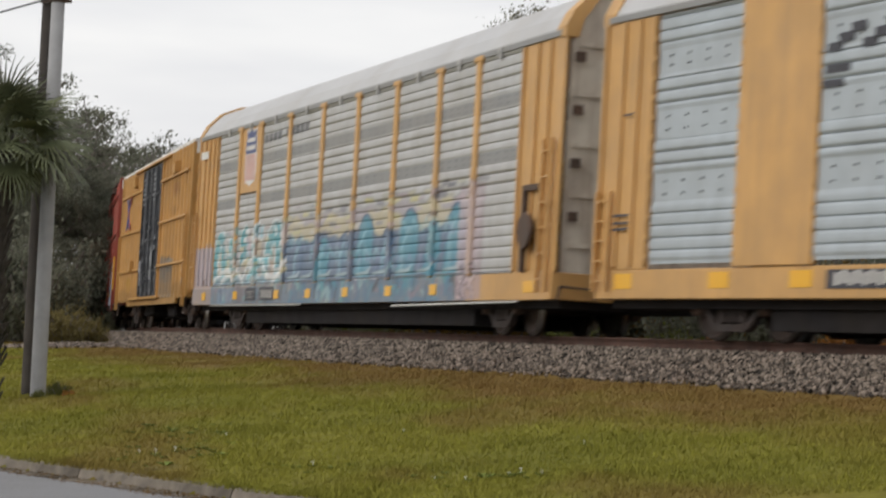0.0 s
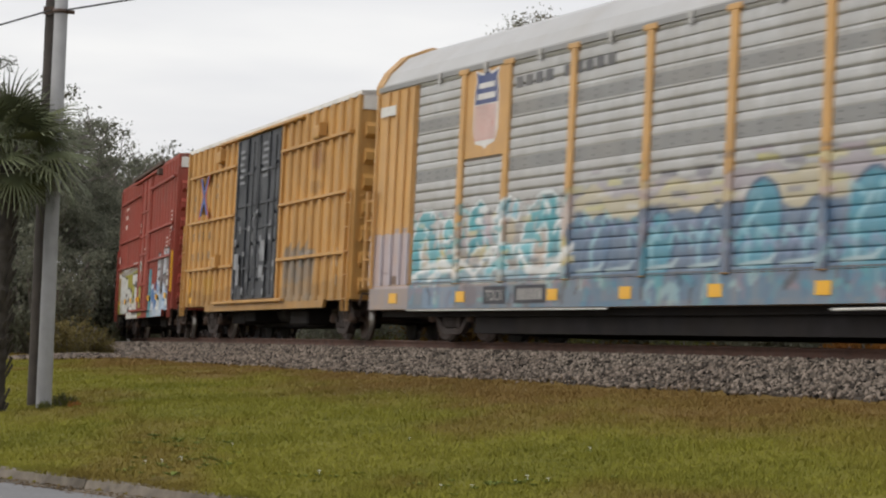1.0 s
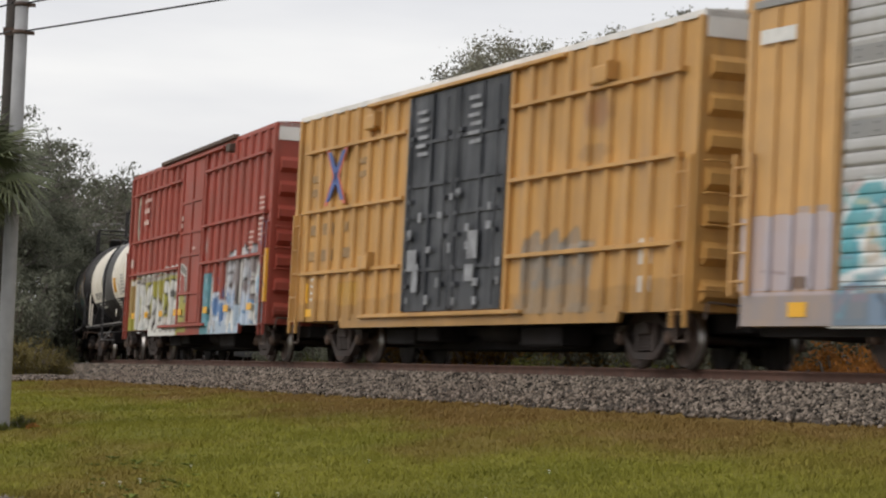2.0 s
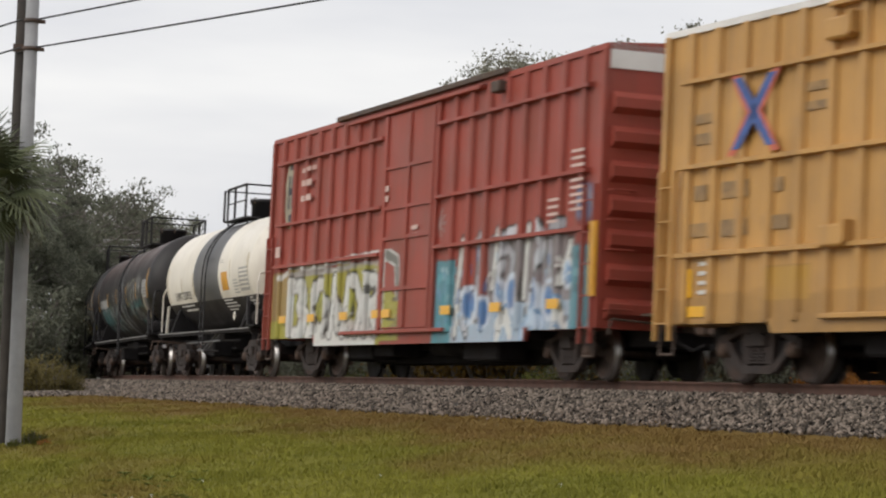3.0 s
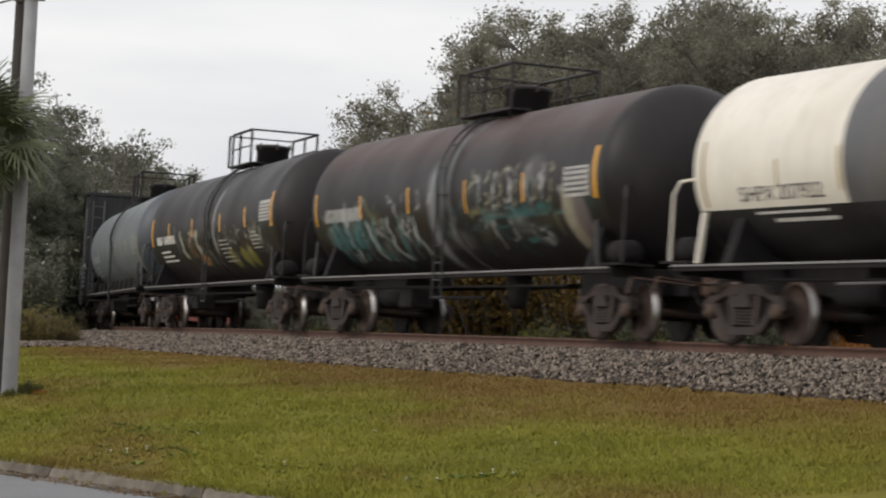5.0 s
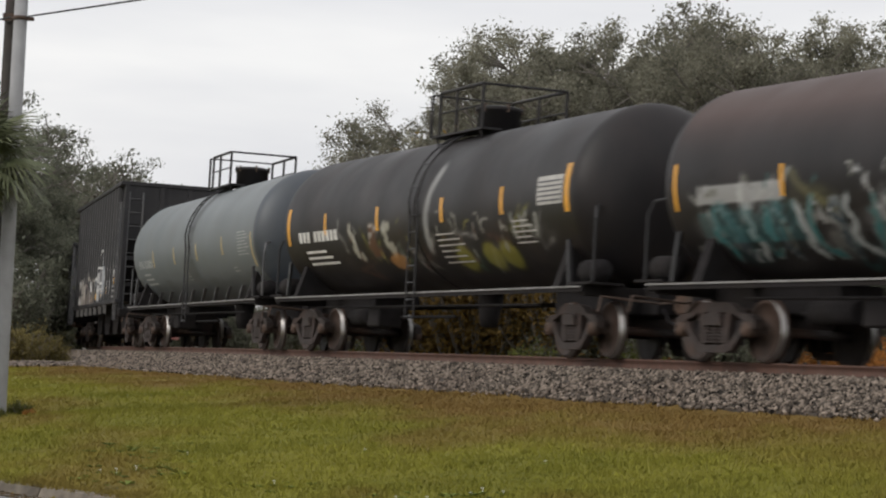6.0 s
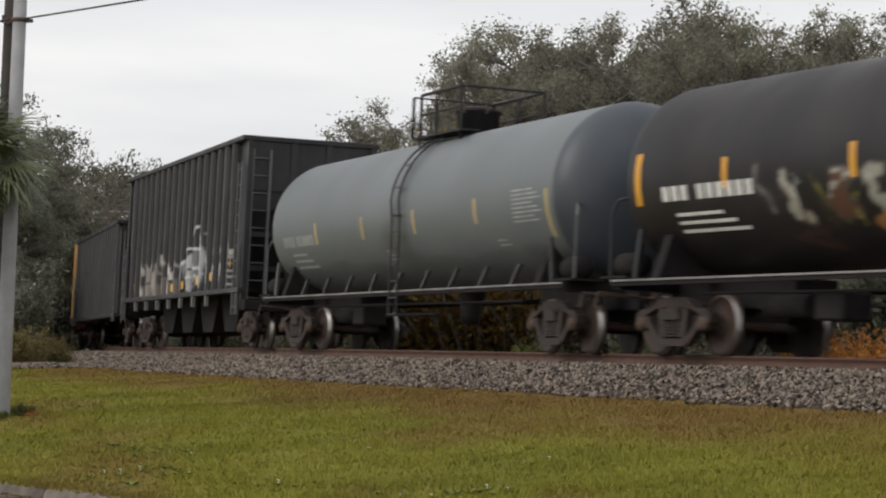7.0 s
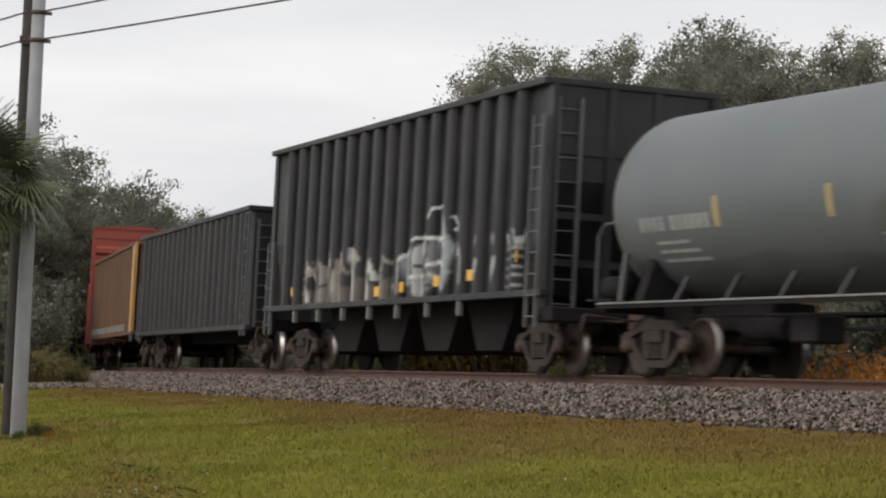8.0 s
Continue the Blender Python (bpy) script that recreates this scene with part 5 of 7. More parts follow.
    ob = boxcar("oxide-red ribbed boxcar with white, lime and blue graffiti below", -47.53, M["red"], -9.1, 9.25, 5.38, 0.80, (-5.5, 6.2, 0.62),
                spread_ribs(-9.1, -1.3, 8) + spread_ribs(1.75, 9.25, 8), (2.42, 3.36, 4.75), ((-1.2, 1.65, M["red"], "red plug door"),), M["header"], cv, (-4.3, 5.1), roof_paint=M["red"], bars_on_doors=False)
    me = sheet("door_paint", np.arange(-1.16, -0.1, 0.05), np.linspace(0.95, 2.5, 60), lambda z: -1.622, sprayed("sprayed_door", M["red"]))
    cv.onto(me, lambda v: v[:, 0], lambda v: v[:, 2])
    hang("sprayed_patch", me, ob)
    for x in (-7.7, -5.6, -3.4, -1.35, -0.75, 2.55, 5.0, 7.55):
        reflector(ob, x, 1.22, -1.652, 0.50, 0.165)
    b = bmesh.new()
    box(b, 9.06, 9.25, -1.70, -1.645, 1.3, 2.5)
    part("corner_decal", b, M["reflect"], ob)
    y = -1.566
    b = bmesh.new()
    lathe(b, [(y - 0.010, 0.30), (y, 0.30)], "y", (0, 0, 0), 20)
    bmesh.ops.scale(b, vec=(1.45, 1, 2.55), verts=b.verts)
    bmesh.ops.translate(b, vec=(-7.75, 0, 4.02), verts=b.verts)
    e = part("emblem_oval", b, M["olive"], ob, "faded oval emblem")
    b = bmesh.new()
    for dx, dz, w, h in ((-0.12, 0, 0.12, 0.75), (0.12, 0, 0.12, 0.75), (0, 0.02, 0.3, 0.16), (0, 0.58, 0.2, 0.16), (0, -0.58, 0.2, 0.16)):
        box(b, -7.75 + dx - w / 2, -7.75 + dx + w / 2, y - 0.016, y - 0.005, 4.08 + dz - h / 2, 4.08 + dz + h / 2)
    pieces("emblem_mark", b, M["decaldark"], e)
    bars(ob, "car_lettering", [(-6.6, 4.48, 0.25, 0.1), (-6.25, 4.5, 0.3, 0.1), (-5.85, 4.5, 0.3, 0.1), (-6.6, 4.2, 0.25, 0.13), (-6.2, 4.2, 0.4, 0.14), (-6.6, 3.86, 0.25, 0.13), (-6.2, 3.87, 0.35, 0.14),
                               (-8.3, 2.75, 0.35, 0.24), (-1.0, 3.7, 0.2, 0.12), (-1.0, 3.5, 0.2, 0.12), (0.7, 2.85, 0.35, 0.08), (0.7, 2.7, 0.4, 0.08)]
         + [(8.35, 3.7 - 0.12 * i, 0.5, 0.05) for i in range(9)] + [(7.4, 2.95 - 0.12 * i, 0.45, 0.05) for i in range(4)], -1.652, M["pinkdecal"], "faded white lettering")
    b = bmesh.new()
    box(b, 4.7, 5.1, -1.8, -1.6, 5.0, 5.2, 0.02)
    part("roof_bracket", b, M["steel"], ob)


M["olive"] = mat("faded_emblem", (0.38, 0.36, 0.27), 0.6, vary=0.2, grain=4, dirt=(0.14, 0.06, 0.04), dirt_amount=0.5, bump=0)
M["pinkdecal"] = mat("faded_stencil", (0.62, 0.45, 0.40), 0.6, vary=0.2, grain=6, dirt=(0.35, 0.12, 0.09), dirt_amount=0.6, bump=0)
M["doormark"] = mat("chalk_marks", (0.30, 0.31, 0.33), 0.7, vary=0.3, grain=8, dirt=(0.08, 0.08, 0.09), dirt_amount=0.7, dirt_scale=4, bump=0)
yellow_boxcar()
red_boxcar()


# ---- tank cars
def shell_mesh(name, x0, x1, r, cz, materials, pick, head=0.74, canvas=None):
    """A tank with dished heads; pick(x, y, z) names the material of each face."""
    xs = list(x0 - head * np.cos(np.linspace(0.12, math.pi / 2, 18))) [:-1] + list(np.arange(x0, x1, 0.07)) + [x1] + list(x1 + head * np.sin(np.linspace(0, math.pi / 2 - 0.12, 18)))[1:]
    rs = []
    for x in xs:
        d = max(x0 - x, x - x1, 0) / head
        rs.append(r * math.sqrt(max(1 - d ** 1.75, 0.003)) if d > 0 else r)
    n = 168
    a = np.arange(n) * 2 * math.pi / n
    v = np.array([[(x, -q * math.cos(t), cz + q * math.sin(t)) for t in a] for x, q in zip(xs, rs)]).reshape(-1, 3)
    i = (np.arange(len(xs) - 1)[:, None] * n + np.arange(n)[None]).ravel()
    j = (np.arange(len(xs) - 1)[:, None] * n + ((np.arange(n) + 1) % n)[None]).ravel()
    f = np.stack([i, i + n, j + n, j], -1)
    me = raw_mesh(name, v, f, materials[0], True)
    for m in materials[1:]:
        me.materials.append(m)
    if len(materials) > 1:
        c = v[f].mean(1)
        me.polygons.foreach_set("material_index", np.array([pick(*q) for q in c], np.int32))
    if canvas:
        canvas.onto(me, lambda q: np.where(q[:, 1] < 0.7, q[:, 0], 99), lambda q: q[:, 2])
    return me


def on_shell(me, r, cz, lift):
    """Wraps a flat mesh (x, height) round the camera's side of the shell."""
    for v in me.vertices:
        h = v.co.z - cz
        v.co.y = -math.sqrt(max((r + lift) ** 2 - h * h, 0)) + v.co.y
    return me


def patch_grid(rows, step=0.06):
    b = bmesh.new()
    for x0, x1, z0, z1 in rows:
        nz = max(1, int((z1 - z0) / step))
        zs = np.linspace(z0, z1, nz + 1)
        for za, zb in zip(zs, zs[1:]):
            b.faces.new([b.verts.new(p) for p in ((x0, 0, za), (x1, 0, za), (x1, 0, zb), (x0, 0, zb))])
    return b


def wrap_part(name, rows, r, cz, material, parent, label="", lift=0.006):
    b = patch_grid(rows)
    me = bpy.data.meshes.new(name)
    b.to_mesh(me)
    b.free()
    me.materials.append(material)
    return tagged(hang(name, on_shell(me, r, cz, lift), parent, label=label), kind="stuff")


def words(name, text, x, z, size, r, cz, material, parent, lift=0.008, width=None, flat=None):
    cu = bpy.data.curves.new(name, "FONT")
    cu.body, cu.size = text, size
    tmp = bpy.data.objects.new(name, cu)
    me = bpy.data.meshes.new_from_object(tmp)
    bpy.data.objects.remove(tmp)
    k = 1.0
    if width:
        k = width / max(v.co.x for v in me.vertices)
    for v in me.vertices:
        v.co = Vector((x + v.co.x * k, 0 if flat is None else flat, z + v.co.y))
    if flat is None:
        on_shell(me, r, cz, lift)
    me.materials.append(material)
    return hang(name, me, parent)


def tank_car(label, s, x0, x1, r, cz, materials, pick, trucks, trim, canvas=None, dome_x=0.3, platform=True, dome_dark=True, struts=False):
    ob = car("tank_car", label, "freight car", s)
    hang("tank_shell", shell_mesh("tank_shell", x0, x1, r, cz, materials, pick, canvas=canvas), ob)
    # underframe: stub sills, side running edge, end sills
    b = bmesh.new()
    for a, c in ((x0 - 1.05, x0 + 3.0), (x1 - 3.0, x1 + 1.05)):
        box(b, a, c, -0.38, 0.38, 0.72, 1.16, 0.02)
    pieces("stub_sill", b, M["under"], ob)
    b = bmesh.new()
    box(b, x0 - 0.55, x1 + 0.55, -1.50, -1.43, 1.03, 1.12)
    box(b, x0 - 0.55, x1 + 0.55, 1.43, 1.50, 1.03, 1.12)
    for x in (x0 - 0.55, x1 + 0.3):
        box(b, x, x + 0.25, -1.45, 1.45, 0.98, 1.15)
    pieces("frame_beam", b, M["under"], ob)
    b = bmesh.new()
    box(b, x0 - 0.5, x1 + 0.5, -1.525, -1.495, 1.098, 1.126)
    part("running_edge", b, M["edge"], ob, "pale worn running edge")
    b = bmesh.new()
    for x in np.arange(x0 + 1.6, x1 - 1.2, 1.5) if struts else ():
        prism(b, [(x, 1.15), (x + 0.06, 1.15), (x + 0.42, 1.5), (x + 0.36, 1.5)], "y", -1.30, -1.22)
    pieces("frame_strut", b, M["band"], ob)
    for x, w in ((trucks[0], 1), (trucks[1], -1)):
        b = bmesh.new()
        prism(b, [(-1.45, 1.12), (1.45, 1.12), (1.2, 1.9), (0.7, 1.45), (-0.7, 1.45), (-1.2, 1.9)], "x", x - 0.12, x + 0.12)
        part("bolster_saddle", b, M["under"], ob)
    # plates and hoops at the ends of the shell
    for x, w in ((x0 + 0.1, -1), (x1 - 0.1, 1)):
        b = bmesh.new()
        prism(b, [(x - 0.05, 1.15), (x + 0.05, 1.15), (x + 0.05 - 0.14 * w, 1.9), (x - 0.05 - 0.14 * w, 1.9)], "y", -1.44, -1.38)
        part("end_plate", b, trim if w < 0 else M["black"], ob)
        b = bmesh.new()
        xo = x + 0.85 * w
        pipe(b, [(xo, -1.4, 1.15), (xo, -1.4, 2.2), (xo - 0.1 * w, -1.35, 2.4), (xo - 0.35 * w, -1.2, 2.45), (xo - 0.5 * w, -0.6, 2.45)], 0.024)
        part("end_handrail", b, trim, ob)
        b = bmesh.new()
        box(b, x + 0.15 * w if w > 0 else x - 1.0, x + 1.0 if w > 0 else x - 0.15, -1.5, -0.9, 1.15, 1.19)
        part("end_step_board", b, M["under"], ob)
        coupler(ob, x + 1.1 * w, w)
        cut_lever(ob, x + 1.1 * w, w)
        b = bmesh.new()
        lathe(b, [(-0.32, 0.05), (-0.28, 0.19), (0.28, 0.19), (0.32, 0.05)], "x", (x + 0.5 * w, -1.2, 1.38), 14)
        part("brake_reservoir", b, M["under"], ob)
    # ladder, dome and railed platform
    tp = cz + r
    ladder_x = dome_x
    b = bmesh.new()
    for dx in (-0.22, 0.22):
        pts = [(ladder_x + dx, -1.56, 0.62), (ladder_x + dx, -1.58, cz - 0.2)]
        pts += [(ladder_x + dx, -(r + 0.1) * math.cos(t), cz + (r + 0.1) * math.sin(t)) for t in np.linspace(0.1, 1.25, 8)]
        pipe(b, pts, 0.022, 5)
    la = part("ladder", b, M["black"], ob)
    b = bmesh.new()
    rod(b, (-0.22, 0, 0), (0.22, 0, 0), 0.016, 5)
    me = mesh_of("rung", b, M["black"])
    for k in range(7):
        hang("rung", me, la, pose(ladder_x, -1.57, 0.66 + 0.32 * k))
    for t in np.linspace(0.25, 1.15, 4):
        hang("rung", me, la, pose(ladder_x, -(r + 0.1) * math.cos(t), cz + (r + 0.1) * math.sin(t)))
    b = bmesh.new()
    lathe(b, [(tp - 0.1, 0.42), (tp + 0.42, 0.42), (tp + 0.44, 0.46), (tp + 0.5, 0.46), (tp + 0.54, 0.3)], "z", (dome_x + 0.1, 0, 0), 20)
    dm = part("dome", b, M["tankblack"] if dome_dark else M["tankgrey"], ob, "dark valve housing")
    b = bmesh.new()
    for k in range(6):
        t = k * math.pi / 3
        rod(b, (dome_x + 0.1 + 0.44 * math.cos(t), 0.44 * math.sin(t), tp + 0.4), (dome_x + 0.1 + 0.44 * math.cos(t), 0.44 * math.sin(t), tp + 0.56), 0.03, 5)
    pieces("dome_bolt", b, M["steel"], dm)
    b = bmesh.new()
    x_a, x_b = dome_x - 1.3, dome_x + 1.35
    for y0, y1 in ((-0.85, -0.45), (0.45, 0.85)):
        box(b, x_a, x_b, y0, y1, tp - 0.05, tp - 0.01)
    for x in (x_a + 0.2, x_b - 0.2):
        for y in (-0.8, 0.8):
            rod(b, (x, y, tp - 0.03), (x, y * 0.8, tp - 0.5), 0.025, 5)
    pf = part("platform", b, M["tankblack"], ob, "black grated platform")
    b = bmesh.new()
    up = tp + 0.80
    for y in (-0.85, 0.85):
        for x in (x_a, x_a + 0.45 if y < 0 else x_a, (x_a + x_b) / 2, x_b):
            rod(b, (x, y, tp - 0.03), (x, y, up), 0.034, 6)
        rod(b, (x_a + (0.45 if y < 0 else 0), y, up), (x_b, y, up), 0.034, 6)
        rod(b, (x_a + (0.45 if y < 0 else 0), y, tp + 0.4), (x_b, y, tp + 0.4), 0.018, 6)
    rod(b, (x_b, -0.85, up), (x_b, 0.85, up), 0.026, 6)
    rod(b, (x_a, -0.85, up), (x_a, 0.85, up), 0.02, 6)
    pieces("railing", b, M["tankblack"], pf, "black pipe railing")
    # outlet, rigging and skids under the belly
    b = bmesh.new()
    lathe(b, [(0.55, 0.16), (0.7, 0.2), (cz - r + 0.1, 0.28)], "z", (dome_x + 0.2, 0, 0), 14)
    rod(b, (x0 + 1.8, -1.2, 0.9), (x1 - 1.8, -1.2, 0.86), 0.025)
    rod(b, (x0 + 2.4, -0.6, 0.72), (dome_x, -0.6, 0.72), 0.03)
    lathe(b, [(-0.55, 0.17), (0.55, 0.17)], "x", (x0 + 3.6, -0.8, 0.72), 12)
    box(b, x0 + 4.6, x0 + 5.3, -1.1, -0.6, 0.5, 0.9, 0.03)
    pieces("belly_gear", b, M["under"], ob)
    for x in trucks:
        bogie(ob, x, 1.2 if x < 0 else -1.2)
    return ob


M["edge"] = mat("worn_pale_edge", (0.25, 0.245, 0.24), 0.55, vary=0.3, grain=4, dirt=(0.08, 0.06, 0.05), dirt_amount=0.6, dirt_scale=2.0, bump=0.05)
M["stripe"] = mat("amber_stripe", (0.70, 0.34, 0.03), 0.4, vary=0.12, grain=3, dirt=(0.3, 0.16, 0.04), dirt_amount=0.3, bump=0)
M["faintstripe"] = mat("faded_stripe", (0.44, 0.34, 0.16), 0.5, vary=0.12, grain=3, dirt=(0.3, 0.28, 0.24), dirt_amount=0.4, bump=0)
M["dullwhite"] = mat("faded_white_stencil", (0.36, 0.37, 0.36), 0.6, vary=0.2, grain=8, dirt=(0.16, 0.18, 0.19), dirt_amount=0.7, dirt_scale=3.0, bump=0)
M["placard"] = mat("weathered_placard", (0.46, 0.445, 0.42), 0.6, vary=0.2, grain=5, dirt=(0.15, 0.14, 0.14), dirt_amount=0.5, bump=0)


def stencil_block(x, z, w, rows, gap=0.075, h=0.035):
    return [(x, x + w * (0.7 + 0.3 * ((k * 7) % 3) / 2), z - k * gap - h, z - k * gap) for k in range(rows)]


def white_tank():
    r, cz = 1.47, 2.62
    low = 1.95

    def pick(x, y, z):
        if z < low:
            return 1
        return 2 if -1.6 < x < 1.6 else 0
    ob = tank_car("white tank car with grey middle band and black belly", -64.7, -5.45, 5.35, r, cz, (M["white"], M["black"], M["band"]), pick, (-4.5, 4.6), M["white"], None, 0.35)
    words("reporting_mark", "SHPX 207922", -4.3, 2.03, 0.30, r, cz, M["decaldark"], ob, width=2.15)
    wrap_part("orange_square", [(2.0, 2.75, 2.12, 2.58)], r, cz, M["stripe"], ob, "orange square panel")
    wrap_part("stencil", stencil_block(3.35, 2.35, 0.7, 5) + stencil_block(1.75, 2.9, 0.6, 2, 0.06, 0.02), r, cz, M["placard"], ob)
    wrap_part("placard", [(4.1, 5.15, 2.05, 2.62)], r, cz, M["placard"], ob, "grey data placard")
    wrap_part("placard_lettering", [(4.16, 5.1, 2.12 + 0.1 * k, 2.17 + 0.1 * k) for k in range(5)], r, cz, M["white"], ob, lift=0.012)
    wrap_part("stencil_white", stencil_block(1.7, 1.9, 1.5, 4) + stencil_block(-4.0, 1.88, 2.6, 1) + stencil_block(-3.6, 1.78, 2.3, 1, h=0.05) + stencil_block(4.6, 1.9, 0.7, 3), r, cz, M["decal"], ob)
    wrap_part("side_stripe", [(-5.3, -5.22, 1.98, 2.95), (-1.72, -1.64, 2.1, 2.7), (-3.28, -3.22, 2.2, 2.6), (5.05, 5.15, 2.4, 2.95), (3.0, 3.06, 2.4, 2.85)], r, cz, M["faintstripe"], ob, "faded buff stripe")
    b = bmesh.new()
    prism(b, [(4.08, 1.42), (4.2, 1.30), (4.32, 1.42), (4.2, 1.54)], "y", -1.54, -1.52)
    part("hazard_placard", b, M["white"], ob, "white diamond placard")
    b = bmesh.new()
    box(b, 0.0, 0.9, -1.58, -1.2, 0.60, 0.64)
    for a, c in ((0.6, 1.3), (1.0, 1.8)):
        rod(b, (a, -1.5, 0.66), (c, -1.3, 1.1), 0.02)
    rod(b, (-1.5, -1.5, 0.82), (2.5, -1.5, 0.84), 0.02)
    pieces("step_frame", b, M["band"], ob)


def scribbled(seed, x0, x1, tints, count=9, z0=1.5, z1=2.7):
    cv = Canvas(x0 - 1.4, x1 + 1.4, 0.9, 4.4, 0.03)
    rnd = random.Random(seed)
    for k in range(count):
        x = x0 + (x1 - x0) * (k + rnd.random()) / count
        z = rnd.uniform(z0, z1 - 0.4)
        c = tints[k % len(tints)]
        cv.blob(x, z, rnd.uniform(0.2, 0.7), rnd.uniform(0.1, 0.28), c, rnd.uniform(0.25, 0.55), 0.7)
        pts = [(x + rnd.uniform(-0.6, 0.6), z + rnd.uniform(-0.3, 0.5)) for _ in range(4)]
        cv.line(pts, rnd.uniform(0.04, 0.12), tuple(min(1, q * 1.2) for q in c), 0.8, 0.05)
    cv.fade(0.45, 2.5, seed)
    return cv


def first_black_tank():
    r, cz = 1.52, 2.68
    t = [(0.35, 0.35, 0.33), (0.05, 0.16, 0.16), (0.42, 0.42, 0.42), (0.07, 0.13, 0.14), (0.18, 0.17, 0.08)]
    cv = scribbled(3, -6.6, 6.8, t, 22)
    cv.lay(np.clip((cv.gz - 2.75) / 0.9, 0, 1) * (np.abs(cv.gx) < 7.3), (0.082, 0.051, 0.045), 0.9)
    cv.rect(-6.5, -4.2, 2.28, 2.52, (0.42, 0.42, 0.41), 0.8)
    cv.scrawl(-6.4, -1.2, 1.5, 2.25, 12, ((0.04, 0.14, 0.14), (0.035, 0.05, 0.06), (0.30, 0.32, 0.32)), (0.13, 0.14, 0.14), (0.45, 0.46, 0.46), 14, 0.09)
    cv.wavy(-6.6, -4.0, 1.7, 2.2, 0.1, 4, (0.05, 0.17, 0.18), 0.5)
    cv.line([(-0.4, 1.4), (-0.2, 2.2), (-0.1, 2.9)], 0.5, (0.40, 0.42, 0.44), 0.65, 0.3)
    cv.line([(0.35, 2.2), (0.6, 3.2), (0.95, 4.1)], 0.3, (0.20, 0.20, 0.21), 0.75, 0.25)
    cv.wavy(2.2, 5.4, 2.05, 2.24, 0.07, 4, (0.04, 0.13, 0.13), 0.7)
    cv.dashes(1.9, 5.6, 1.6, 2.3, 40, ((0.02, 0.02, 0.022), (0.10, 0.105, 0.10), (0.05, 0.16, 0.16), (0.02, 0.02, 0.022)), 98, 0.5, 0.08)
    cv.scrawl(1.6, 5.6, 2.25, 2.95, 11, ((0.26, 0.25, 0.15), (0.30, 0.30, 0.29)), (0.03, 0.026, 0.026), (0.38, 0.36, 0.25), 15, 0.05)
    cv.blob(4.7, 2.85, 0.5, 0.25, (0.12, 0.115, 0.115), 0.7, 0.5)
    cv.tangle(-6.6, 5.6, 1.5, 2.6, 90, ((0.33, 0.34, 0.34), (0.05, 0.13, 0.13), (0.02, 0.018, 0.018), (0.16, 0.16, 0.13), (0.45, 0.45, 0.44)), 75, (0.03, 0.08))
    cv.blob(6.1, 1.95, 0.32, 0.62, (0.42, 0.38, 0.28), 0.8, 0.2)
    cv.blob(6.5, 2.0, 0.3, 0.5, (0.16, 0.13, 0.13), 0.9, 0.2)
    m = sprayed("tankblack_sprayed_a", M["tankblack"])
    ob = tank_car("black tank car with brown haze and pale graffiti scrawls", -80.5, -7.35, 7.45, r, cz, (m,), None, (-6.5, 7.0), M["black"], cv, 0.55)
    wrap_part("side_stripe", [(-7.2, -7.1, 2.2, 2.9), (7.15, 7.3, 2.25, 3.1), (-4.3, -4.2, 2.3, 2.75), (-1.5, -1.4, 2.3, 2.8), (1.5, 1.58, 2.2, 2.8), (4.2, 4.3, 2.3, 2.8)], r, cz, M["stripe"], ob, "amber reflective stripe")
    wrap_part("placard", [(6.0, 7.0, 2.3, 2.8)], r, cz, M["placard"], ob, "weathered data placard")
    wrap_part("placard_lettering", [(6.06, 6.94, 2.36 + 0.09 * k, 2.4 + 0.09 * k) for k in range(5)], r, cz, M["band"], ob, lift=0.012)
    b = bmesh.new()
    lathe(b, [(-0.09, r + 0.012), (0.09, r + 0.012)], "x", (0.75, 0, cz), 64)
    part("shell_band", b, M["band"], ob)


